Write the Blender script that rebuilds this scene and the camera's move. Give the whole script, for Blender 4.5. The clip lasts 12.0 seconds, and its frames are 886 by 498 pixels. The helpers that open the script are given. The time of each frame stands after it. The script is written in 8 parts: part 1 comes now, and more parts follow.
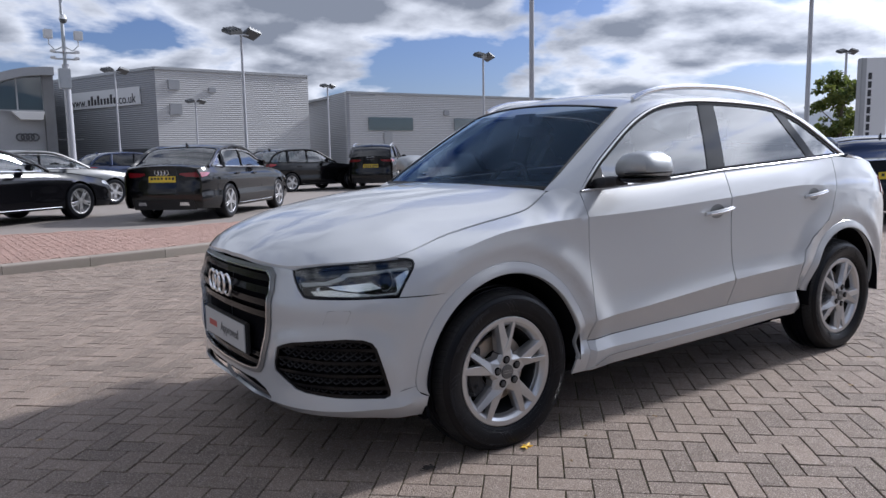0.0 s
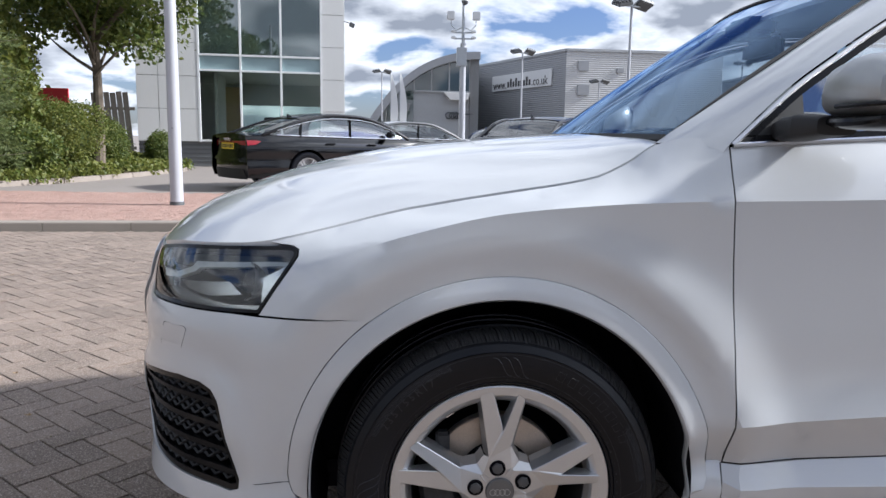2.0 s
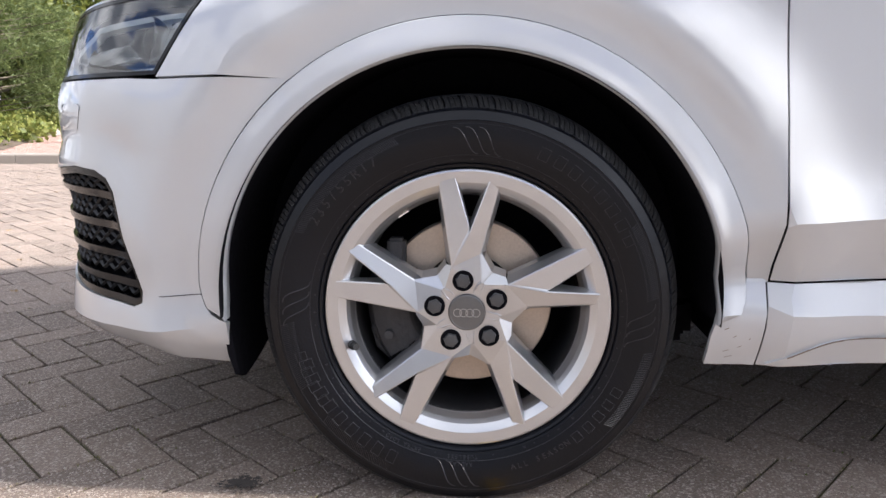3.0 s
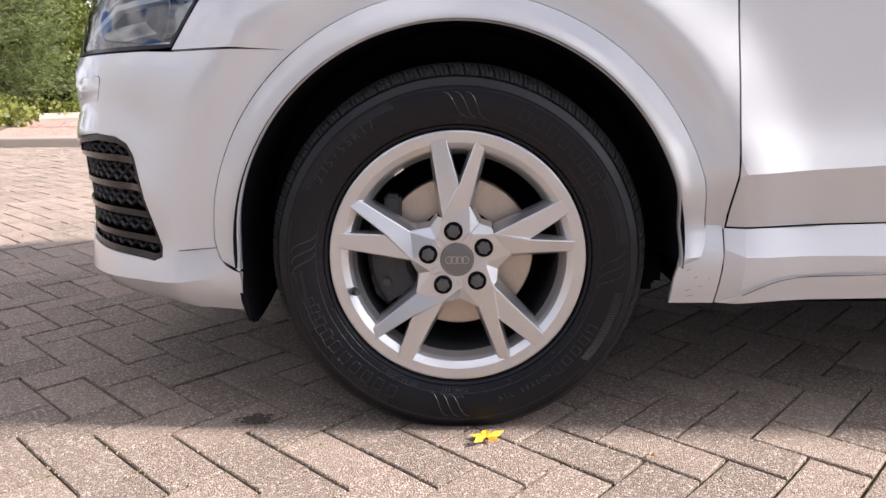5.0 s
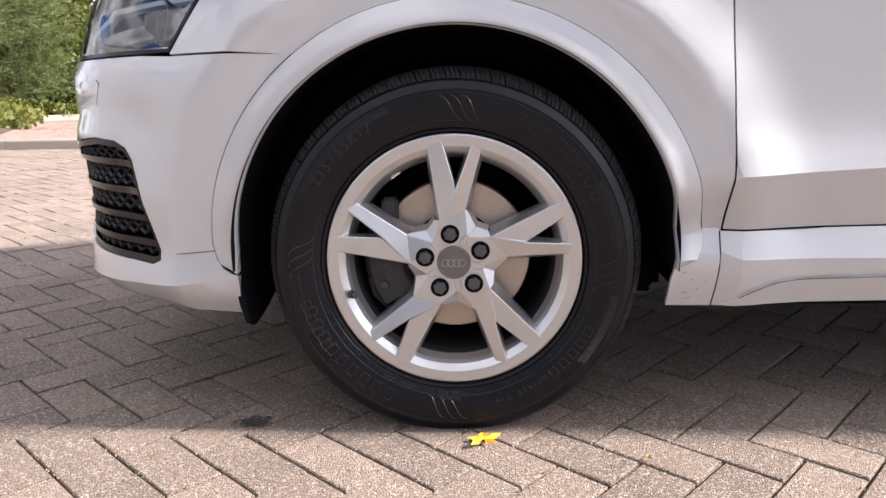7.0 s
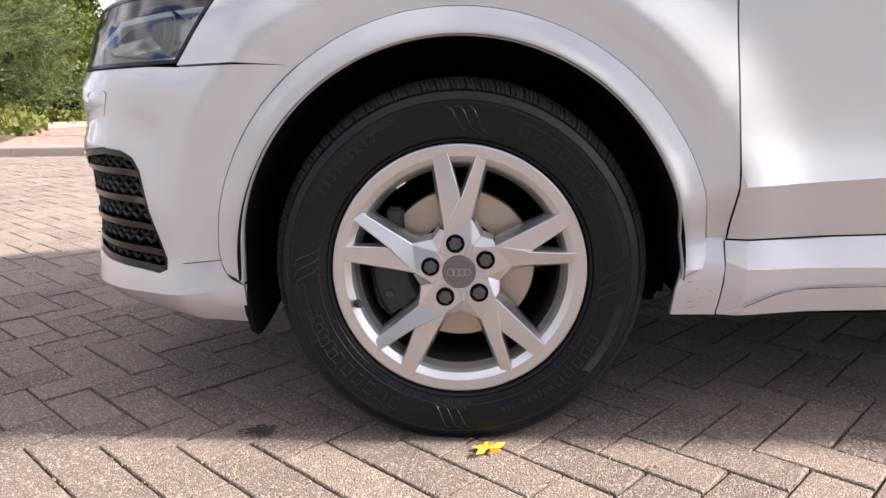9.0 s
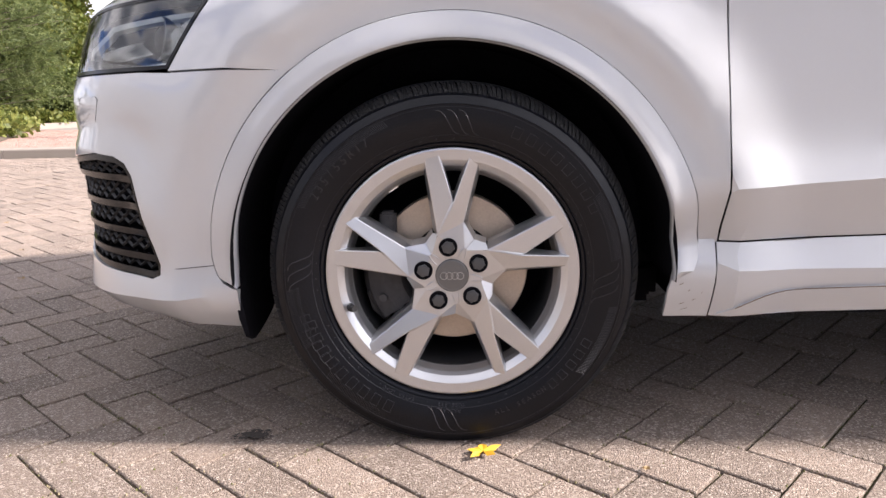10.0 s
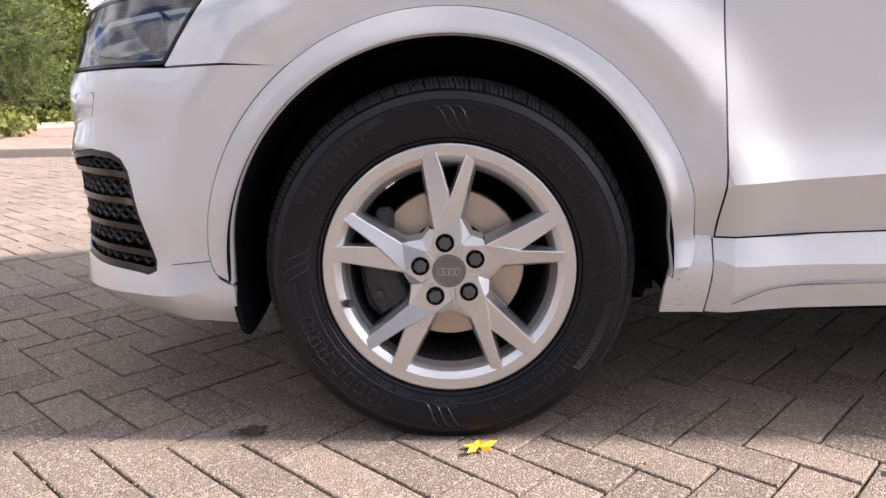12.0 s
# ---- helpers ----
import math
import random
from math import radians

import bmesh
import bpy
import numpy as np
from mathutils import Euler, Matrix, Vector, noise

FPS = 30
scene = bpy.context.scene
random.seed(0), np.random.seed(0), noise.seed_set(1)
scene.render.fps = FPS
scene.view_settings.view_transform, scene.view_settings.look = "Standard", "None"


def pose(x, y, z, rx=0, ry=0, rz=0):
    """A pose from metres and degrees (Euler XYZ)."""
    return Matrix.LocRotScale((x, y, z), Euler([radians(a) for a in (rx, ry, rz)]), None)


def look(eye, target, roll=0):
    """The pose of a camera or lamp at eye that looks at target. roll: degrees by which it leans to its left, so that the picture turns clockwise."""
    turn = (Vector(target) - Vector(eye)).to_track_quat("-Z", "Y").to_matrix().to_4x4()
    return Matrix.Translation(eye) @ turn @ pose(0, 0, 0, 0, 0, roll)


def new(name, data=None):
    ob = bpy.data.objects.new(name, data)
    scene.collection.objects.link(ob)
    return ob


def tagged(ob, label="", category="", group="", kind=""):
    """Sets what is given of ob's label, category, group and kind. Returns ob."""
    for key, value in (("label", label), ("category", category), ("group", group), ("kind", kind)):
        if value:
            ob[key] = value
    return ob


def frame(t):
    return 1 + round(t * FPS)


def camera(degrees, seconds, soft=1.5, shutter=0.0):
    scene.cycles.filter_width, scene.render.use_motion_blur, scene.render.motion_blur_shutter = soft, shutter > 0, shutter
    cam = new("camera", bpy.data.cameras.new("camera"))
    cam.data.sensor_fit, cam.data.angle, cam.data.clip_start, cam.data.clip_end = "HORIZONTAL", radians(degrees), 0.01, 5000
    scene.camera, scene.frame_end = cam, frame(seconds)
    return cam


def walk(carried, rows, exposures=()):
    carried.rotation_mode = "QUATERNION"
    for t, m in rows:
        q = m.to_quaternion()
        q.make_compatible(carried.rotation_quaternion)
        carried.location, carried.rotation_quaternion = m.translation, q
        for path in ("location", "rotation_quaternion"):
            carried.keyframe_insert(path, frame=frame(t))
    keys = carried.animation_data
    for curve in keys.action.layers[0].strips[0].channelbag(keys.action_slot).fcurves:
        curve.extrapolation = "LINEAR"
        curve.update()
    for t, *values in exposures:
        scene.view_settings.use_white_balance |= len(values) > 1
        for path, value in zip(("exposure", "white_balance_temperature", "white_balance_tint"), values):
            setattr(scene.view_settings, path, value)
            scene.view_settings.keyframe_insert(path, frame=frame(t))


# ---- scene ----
cam = camera(62.2, 12.0)
METRES, EYE, TILT, LEAN, TURN = 8.0, 1.5, 0.0, 0.0, 0.0
PATH = [
    (0, (-1.856, -3.143, 1.207), (-0.743, -1.5, 0.955), -1.0),
    (0.5, (-1.374, -3.104, 1.203), (-0.464, -1.342, 0.947), -1.5),
    (1, (-0.891, -2.94, 1.196), (-0.18, -1.09, 0.93), -0.2),
    (1.5, (-0.46, -2.684, 1.146), (-0.152, -0.724, 0.896), 0.6),
    (2, (-0.2, -2.289, 1.043), (-0.098, -0.313, 0.75), 0.9),
    (2.5, (-0.03, -1.952, 0.81), (-0.101, 0.017, 0.466), -0.3),
    (3, (0.023, -1.994, 0.65), (-0.083, -0.035, 0.261), 0.1),
    (3.5, (0.017, -2.105, 0.623), (-0.055, -0.156, 0.184), -0.3),
    (5.5, (0.021, -2.136, 0.628), (-0.046, -0.185, 0.192), -0.6),
    (6, (0.024, -2.133, 0.629), (-0.045, -0.183, 0.189), -0.8),
    (6.5, (0.023, -2.134, 0.634), (-0.044, -0.184, 0.192), -0.8),
    (7, (0.032, -2.138, 0.632), (-0.046, -0.188, 0.197), -0.7),
    (7.5, (0.031, -2.141, 0.633), (-0.058, -0.19, 0.2), -0.6),
    (9.5, (0.027, -2.142, 0.644), (-0.052, -0.187, 0.228), -0.9),
    (10, (0.031, -2.142, 0.649), (-0.04, -0.188, 0.225), -1.1),
    (10.5, (0.031, -2.143, 0.648), (-0.043, -0.19, 0.226), -1.2),
    (11, (0.026, -2.144, 0.653), (-0.043, -0.194, 0.215), -1.2),
    (11.5, (0.026, -2.14, 0.663), (-0.05, -0.194, 0.208), -1.3),
    (12, (0.032, -2.144, 0.641), (-0.032, -0.19, 0.218), -1.0),
]
walk(cam, [(t, look(eye, target, roll)) for t, eye, target, roll in PATH],
     [(0.0, 0.10, 5750, 13), (1.5, 0.40, 5800, 12), (2.2, 0.74, 5850, 10), (2.6, 1.03, 5900, 10), (3.0, 1.50, 6150, 13), (3.4, 1.46, 6350, 16), (5.5, 1.42, 6450, 17), (12.0, 1.42, 6500, 18)])

# ---- world and sun ----
SUN_TO = Vector((0.843, -0.012, 0.540)).normalized()
world = bpy.data.worlds.new("world")
scene.world = world
world.use_nodes = True
wn, wl = world.node_tree.nodes, world.node_tree.links
wn.clear()
sky = wn.new("ShaderNodeTexSky")
sky.sky_type, sky.sun_disc = "NISHITA", False
sky.sun_elevation = math.asin(SUN_TO.z)
sky.sun_rotation = math.atan2(SUN_TO.x, SUN_TO.y)
sky.air_density, sky.dust_density, sky.ozone_density = 1.0, 0.8, 1.6
tc = wn.new("ShaderNodeTexCoord")
# broken cloud on a flat layer overhead
sep = wn.new("ShaderNodeSeparateXYZ")
wl.new(tc.outputs["Generated"], sep.inputs[0])
lift = wn.new("ShaderNodeMath"); lift.operation = "ADD"; lift.inputs[1].default_value = 0.26
wl.new(sep.outputs["Z"], lift.inputs[0])
low = wn.new("ShaderNodeMath"); low.operation = "MAXIMUM"; low.inputs[1].default_value = 0.13
wl.new(lift.outputs[0], low.inputs[0])
dx = wn.new("ShaderNodeMath"); dx.operation = "DIVIDE"
dy = wn.new("ShaderNodeMath"); dy.operation = "DIVIDE"
wl.new(sep.outputs["X"], dx.inputs[0]); wl.new(low.outputs[0], dx.inputs[1])
wl.new(sep.outputs["Y"], dy.inputs[0]); wl.new(low.outputs[0], dy.inputs[1])
layer = wn.new("ShaderNodeCombineXYZ")
wl.new(dx.outputs[0], layer.inputs[0]); wl.new(dy.outputs[0], layer.inputs[1])
puff = wn.new("ShaderNodeTexNoise")
puff.inputs["Scale"].default_value, puff.inputs["Detail"].default_value, puff.inputs["Roughness"].default_value = 1.6, 9.0, 0.52
puff.inputs["Distortion"].default_value = 0.15
wl.new(layer.outputs[0], puff.inputs["Vector"])
cover = wn.new("ShaderNodeValToRGB")
cover.color_ramp.elements[0].position, cover.color_ramp.elements[1].position = 0.415, 0.480
wl.new(puff.outputs["Fac"], cover.inputs[0])
shade = wn.new("ShaderNodeTexNoise")
shade.inputs["Scale"].default_value, shade.inputs["Detail"].default_value, shade.inputs["Roughness"].default_value = 3.2, 8.0, 0.54
wl.new(layer.outputs[0], shade.inputs["Vector"])
tone = wn.new("ShaderNodeValToRGB")
tone.color_ramp.elements[0].position, tone.color_ramp.elements[1].position = 0.48, 0.66
tone.color_ramp.elements[0].color, tone.color_ramp.elements[1].color = (14.5, 14.5, 14.6, 1), (4.4, 4.7, 5.3, 1)
thick = wn.new("ShaderNodeMath"); thick.operation = "MULTIPLY_ADD"; thick.inputs[1].default_value = 0.55
wl.new(shade.outputs["Fac"], thick.inputs[0])
core = wn.new("ShaderNodeMath"); core.operation = "MULTIPLY_ADD"; core.inputs[1].default_value, core.inputs[2].default_value = 0.9, -0.19
wl.new(puff.outputs["Fac"], core.inputs[0]); wl.new(core.outputs[0], thick.inputs[2])
wl.new(thick.outputs[0], tone.inputs[0])
mixed = wn.new("ShaderNodeMix"); mixed.data_type = "RGBA"
wl.new(cover.outputs["Color"], mixed.inputs["Factor"])
blue = wn.new("ShaderNodeMix"); blue.data_type, blue.blend_type = "RGBA", "MULTIPLY"; blue.inputs["Factor"].default_value = 1.0; blue.inputs[7].default_value = (1.05, 1.10, 1.42, 1)
wl.new(sky.outputs[0], blue.inputs[6])
wl.new(blue.outputs[2], mixed.inputs[6]); wl.new(tone.outputs["Color"], mixed.inputs[7])
bg = wn.new("ShaderNodeBackground"); bg.inputs["Strength"].default_value = 0.055
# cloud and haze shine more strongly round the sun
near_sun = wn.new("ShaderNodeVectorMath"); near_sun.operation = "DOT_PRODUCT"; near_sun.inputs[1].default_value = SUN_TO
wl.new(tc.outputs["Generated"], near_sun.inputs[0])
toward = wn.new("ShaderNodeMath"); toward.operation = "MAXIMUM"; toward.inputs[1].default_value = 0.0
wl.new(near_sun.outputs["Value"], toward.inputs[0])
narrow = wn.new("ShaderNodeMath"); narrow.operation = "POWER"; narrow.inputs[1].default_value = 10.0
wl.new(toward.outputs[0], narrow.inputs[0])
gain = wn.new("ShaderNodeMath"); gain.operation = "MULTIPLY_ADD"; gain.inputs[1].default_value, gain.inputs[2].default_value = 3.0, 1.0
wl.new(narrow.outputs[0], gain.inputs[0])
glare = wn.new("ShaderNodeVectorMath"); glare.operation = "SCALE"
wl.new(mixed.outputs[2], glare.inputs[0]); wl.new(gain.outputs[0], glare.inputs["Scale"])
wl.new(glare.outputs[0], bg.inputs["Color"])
out = wn.new("ShaderNodeOutputWorld")
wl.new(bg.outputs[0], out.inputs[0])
sun = new("sun", bpy.data.lights.new("sun", "SUN"))
sun.data.energy, sun.data.angle, sun.data.color = 5.0, radians(4.5), (1.0, 0.94, 0.85)
sun.matrix_world = look(SUN_TO * 50, (0, 0, 0))

# ---- materials ----
def mat(name, color, rough=0.6, metal=0.0, vary=0.12, scale=3.0, fine=60.0, bump=0.0, coat=0.0, color2=None, spec=0.5, by_object=0.0, by_island=0.0,
        bump_scale=None):
    """Plain surface: a base colour that drifts at two scales, with fine relief."""
    m = bpy.data.materials.new(name)
    m.use_nodes = True
    n, l = m.node_tree.nodes, m.node_tree.links
    b = n["Principled BSDF"]
    b.inputs["Roughness"].default_value, b.inputs["Metallic"].default_value = rough, metal
    b.inputs["Specular IOR Level"].default_value = spec
    b.inputs["Coat Weight"].default_value, b.inputs["Coat Roughness"].default_value = coat, 0.02
    co = n.new("ShaderNodeTexCoord")
    big, small = n.new("ShaderNodeTexNoise"), n.new("ShaderNodeTexNoise")
    big.inputs["Scale"].default_value, big.inputs["Detail"].default_value = scale, 5.0
    small.inputs["Scale"].default_value, small.inputs["Detail"].default_value = fine, 3.0
    for t in (big, small):
        l.new(co.outputs["Object"], t.inputs["Vector"])
    both = n.new("ShaderNodeMath"); both.operation = "ADD"
    l.new(big.outputs["Fac"], both.inputs[0]); l.new(small.outputs["Fac"], both.inputs[1])
    last = both
    for amount, kind, socket in ((by_object, "ShaderNodeObjectInfo", "Random"), (by_island, "ShaderNodeNewGeometry", "Random Per Island")):
        if amount:
            src = n.new(kind)
            mul = n.new("ShaderNodeMath"); mul.operation = "MULTIPLY_ADD"
            mul.inputs[1].default_value, mul.inputs[2].default_value = amount, -amount / 2
            l.new(src.outputs[socket], mul.inputs[0])
            more = n.new("ShaderNodeMath"); more.operation = "ADD"
            l.new(last.outputs[0], more.inputs[0]); l.new(mul.outputs[0], more.inputs[1])
            last = more
    span = n.new("ShaderNodeMapRange")
    span.inputs["From Min"].default_value, span.inputs["From Max"].default_value = 0.6, 1.4
    l.new(last.outputs[0], span.inputs["Value"])
    mix = n.new("ShaderNodeMix"); mix.data_type = "RGBA"
    c2 = color2 or tuple(min(c * (1 + vary), 1) for c in color)
    c1 = color if color2 else tuple(c * (1 - vary) for c in color)
    mix.inputs[6].default_value, mix.inputs[7].default_value = (*c1, 1), (*c2, 1)
    l.new(span.outputs["Result"], mix.inputs["Factor"])
    l.new(mix.outputs[2], b.inputs["Base Color"])
    if bump:
        bp = n.new("ShaderNodeBump"); bp.inputs["Strength"].default_value, bp.inputs["Distance"].default_value = bump, 0.004
        src = small
        if bump_scale:
            src = n.new("ShaderNodeTexNoise"); src.inputs["Scale"].default_value, src.inputs["Detail"].default_value = bump_scale, 4.0
            l.new(co.outputs["Object"], src.inputs["Vector"])
        l.new(src.outputs["Fac"], bp.inputs["Height"]); l.new(bp.outputs[0], b.inputs["Normal"])
    return m


def glass_mat(name, tint, gloss=0.06, ior=1.55, sheen=(1, 1, 1)):
    """A thin pane: tinted see-through with a mirror sheen that grows at grazing angles."""
    m = bpy.data.materials.new(name)
    m.use_nodes = True
    n, l = m.node_tree.nodes, m.node_tree.links
    n.remove(n["Principled BSDF"])
    tr, gl, mx, fr = n.new("ShaderNodeBsdfTransparent"), n.new("ShaderNodeBsdfGlossy"), n.new("ShaderNodeMixShader"), n.new("ShaderNodeFresnel")
    tr.inputs["Color"].default_value = (*tint, 1)
    gl.inputs["Roughness"].default_value = 0.01
    gl.inputs["Color"].default_value = (*sheen, 1)
    fr.inputs["IOR"].default_value = ior
    add = n.new("ShaderNodeMath"); add.operation = "ADD"; add.inputs[1].default_value = gloss; add.use_clamp = True
    l.new(fr.outputs[0], add.inputs[0]); l.new(add.outputs[0], mx.inputs["Fac"])
    l.new(tr.outputs[0], mx.inputs[1]); l.new(gl.outputs[0], mx.inputs[2])
    l.new(mx.outputs[0], n["Material Output"].inputs["Surface"])
    return m


M = {}
def paint(name, color, metal=0.0, rough=0.35, vary=0.03):
    return mat(name, color, rough=rough, metal=metal, vary=vary, scale=1.2, fine=900.0, coat=1.0)
M["white"] = paint("white_paint", (0.495, 0.508, 0.522), metal=0.12, rough=0.30)
M["mirror_cap"] = mat("satin_grey_metal", (0.36, 0.37, 0.375), rough=0.42, metal=0.6, vary=0.04, coat=0.25)
M["black_paint"] = mat("black_paint", (0.004, 0.004, 0.005), rough=0.10, vary=0.05, scale=1.2, fine=900, spec=0.5)
M["blue_black"] = mat("blue_black_paint", (0.006, 0.009, 0.018), rough=0.10, vary=0.05, scale=1.2, fine=900, spec=0.5)
M["silver_paint"] = paint("silver_paint", (0.42, 0.43, 0.44), rough=0.35)
M["dark_silver"] = paint("dark_silver_paint", (0.07, 0.075, 0.08), rough=0.3)
M["navy_paint"] = paint("navy_paint", (0.012, 0.025, 0.075), rough=0.3)
M["chrome"] = mat("chrome", (0.86, 0.86, 0.87), rough=0.08, metal=1.0, vary=0.02)
M["satin"] = mat("satin_aluminium", (0.82, 0.82, 0.83), rough=0.24, metal=1.0, vary=0.03)
M["alloy"] = mat("silver_alloy", (0.53, 0.535, 0.545), rough=0.30, metal=0.82, vary=0.04, scale=12, fine=600, coat=0.4)
M["grey_frame"] = mat("grey_metallic", (0.22, 0.225, 0.23), rough=0.35, metal=0.6, vary=0.04, coat=0.6)
M["black_gloss"] = mat("black_gloss_plastic", (0.006, 0.006, 0.007), rough=0.20, vary=0.1, spec=0.22)
M["trim_bar"] = mat("brushed_trim", (0.62, 0.62, 0.63), rough=0.30, metal=1.0, vary=0.04)
M["black_matt"] = mat("black_plastic", (0.012, 0.012, 0.013), rough=0.55, vary=0.2, bump=0.15, fine=400)
# black of the liners; also stands in for shade in gaps and recesses
M["void"] = mat("liner_and_shade", (0.007, 0.007, 0.009), rough=0.95, vary=0.3, bump=0.3, fine=80, spec=0.04)
M["rubber"] = mat("tyre_rubber", (0.0030, 0.0036, 0.0060), rough=0.34, spec=0.26, vary=0.3, scale=9, fine=220, bump=0.10)
M["rubber_tread"] = mat("tread_rubber", (0.020, 0.020, 0.021), rough=0.6, spec=0.35, vary=0.35, scale=14, fine=260, bump=0.25)
# silver barrel made near black: the shade inside is put into its colour
M["barrel"] = mat("barrel_shade", (0.022, 0.022, 0.024), rough=0.6, metal=0.2, vary=0.2)
M["cap_grey"] = mat("cap_grey", (0.14, 0.138, 0.135), rough=0.42, metal=0.5, vary=0.08, fine=300)
M["cap_ring"] = mat("cap_ring", (0.42, 0.41, 0.40), rough=0.35, metal=0.7, vary=0.05)
M["rubber_mark"] = mat("rubber_marking", (0.016, 0.0165, 0.020), rough=0.38, spec=0.4, vary=0.2, fine=300)
M["grime"] = mat("road_grime", (0.16, 0.115, 0.075), rough=0.9, vary=0.3)
M["oil"] = mat("oil_stain", (0.045, 0.038, 0.033), rough=0.7, vary=0.4, fine=150, bump=0.5)
M["disc"] = mat("brake_disc", (0.52, 0.44, 0.36), rough=0.42, metal=0.5, vary=0.12, scale=20, fine=300, bump=0.1)
M["iron"] = mat("cast_iron", (0.035, 0.035, 0.037), rough=0.7, vary=0.3, bump=0.4, fine=120)
M["nut"] = mat("grey_plastic", (0.060, 0.060, 0.062), rough=0.38, vary=0.1, fine=300)
M["glass"] = glass_mat("car_glass", (0.80, 0.86, 0.85), 0.30)
# windscreen: blue of the reflected sky is put into tint and sheen
M["screen"] = glass_mat("windscreen_glass", (0.64, 0.73, 0.84), 0.0, 1.24, (0.45, 0.66, 1.0))
M["tinted"] = glass_mat("tinted_glass", (0.05, 0.06, 0.07), 0.03)
M["lamp_glass"] = glass_mat("lamp_cover", (0.95, 0.98, 0.95), 0.03)
M["far_glass"] = glass_mat("parked_car_glass", (0.62, 0.68, 0.68), 0.10, 1.45)
M["pillar_gloss"] = mat("gloss_black_pillar", (0.008, 0.008, 0.009), rough=0.07, vary=0.1, spec=0.6)
M["lamp_inner"] = mat("lamp_bowl_grey", (0.085, 0.090, 0.082), rough=0.45, metal=0.2, vary=0.3, scale=14, fine=60)
M["plate_grey"] = mat("pale_plate", (0.46, 0.47, 0.475), rough=0.4, vary=0.04)
M["ink_grey"] = mat("grey_lettering", (0.10, 0.10, 0.105), rough=0.5)
M["teal_glass"] = glass_mat("teal_glass", (0.22, 0.29, 0.30), 0.06)
M["bright_rim"] = mat("bright_alloy", (0.46, 0.46, 0.47), rough=0.32, metal=0.8, vary=0.04, coat=0.3)
M["grit"] = mat("joint_grit", (0.30, 0.24, 0.16), rough=1.0, color2=(0.12, 0.13, 0.04), scale=4, fine=30, by_island=1.2)
M["red_lamp"] = mat("red_lamp", (0.22, 0.010, 0.016), rough=0.12, vary=0.2, coat=0.8)
M["amber"] = mat("amber_lens", (0.6, 0.22, 0.03), rough=0.2, vary=0.1)
M["interior"] = mat("dark_trim", (0.016, 0.016, 0.018), rough=0.75, vary=0.2, bump=0.2, fine=200)
M["plate_white"] = mat("white_plate", (0.62, 0.63, 0.64), rough=0.35, vary=0.03)
M["plate_yellow"] = mat("yellow_plate", (0.75, 0.55, 0.04), rough=0.4, vary=0.05)
M["ink"] = mat("dark_ink", (0.03, 0.03, 0.035), rough=0.6)
M["ink_red"] = mat("red_ink", (0.42, 0.07, 0.06), rough=0.5)
M["concrete"] = mat("kerb_concrete", (0.26, 0.228, 0.195), rough=0.9, vary=0.16, scale=1.3, fine=90, bump=0.5, by_object=0.3)
M["galv"] = mat("galvanised_steel", (0.42, 0.44, 0.46), rough=0.45, metal=0.6, vary=0.1, scale=6, fine=120)
M["post_paint"] = mat("grey_painted_steel", (0.40, 0.41, 0.44), rough=0.4, vary=0.06, scale=3, fine=80)
M["dark_steel"] = mat("dark_grey_steel", (0.10, 0.105, 0.11), rough=0.5, metal=0.3, vary=0.1)
M["leaf_yellow"] = mat("yellow_leaf", (0.72, 0.50, 0.03), rough=0.6, color2=(0.62, 0.30, 0.02), scale=25, fine=120)
M["leaf_brown"] = mat("dry_leaf", (0.35, 0.24, 0.12), rough=0.8, vary=0.3, by_object=0.5)
M["bark"] = mat("bark", (0.13, 0.105, 0.08), rough=0.95, vary=0.3, scale=5, fine=40, bump=0.8)
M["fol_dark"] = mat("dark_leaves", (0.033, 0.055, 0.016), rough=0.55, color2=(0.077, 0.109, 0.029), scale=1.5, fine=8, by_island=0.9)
M["fol_mid"] = mat("mid_leaves", (0.065, 0.103, 0.022), rough=0.55, color2=(0.174, 0.2, 0.044), scale=1.2, fine=8, by_island=0.9)
M["fol_light"] = mat("light_leaves", (0.09, 0.124, 0.022), rough=0.55, color2=(0.218, 0.228, 0.054), scale=1.0, fine=8, by_island=0.9)
M["fol_pine"] = mat("pine_needles", (0.075, 0.105, 0.036), rough=0.6, color2=(0.20, 0.24, 0.085), scale=1.0, fine=8, by_island=0.9)
for leafy in ("fol_dark", "fol_mid", "fol_light", "fol_pine"):
    n, l = M[leafy].node_tree.nodes, M[leafy].node_tree.links
    tint = n["Principled BSDF"].inputs["Base Color"].links[0].from_socket
    through_leaf, blend = n.new("ShaderNodeBsdfTranslucent"), n.new("ShaderNodeMixShader")
    l.new(tint, through_leaf.inputs["Color"])
    blend.inputs["Fac"].default_value = 0.42
    l.new(n["Principled BSDF"].outputs[0], blend.inputs[1]); l.new(through_leaf.outputs[0], blend.inputs[2])
    l.new(blend.outputs[0], n["Material Output"].inputs["Surface"])
M["soil"] = mat("soil", (0.09, 0.065, 0.045), rough=0.95, vary=0.35, bump=0.8, fine=40)
M["panel_white"] = mat("white_cladding", (0.62, 0.62, 0.61), rough=0.5, vary=0.04, scale=0.6, fine=30, by_object=0.25)
M["plinth"] = mat("grey_plinth", (0.16, 0.165, 0.17), rough=0.7, vary=0.1)
M["clad_grey"] = mat("grey_ribbed_metal", (0.36, 0.37, 0.38), rough=0.45, metal=0.2, vary=0.06, scale=0.3, fine=8)
M["clad_dark"] = mat("mid_grey_metal", (0.30, 0.31, 0.325), rough=0.45, metal=0.2, vary=0.06, scale=0.3, fine=8)
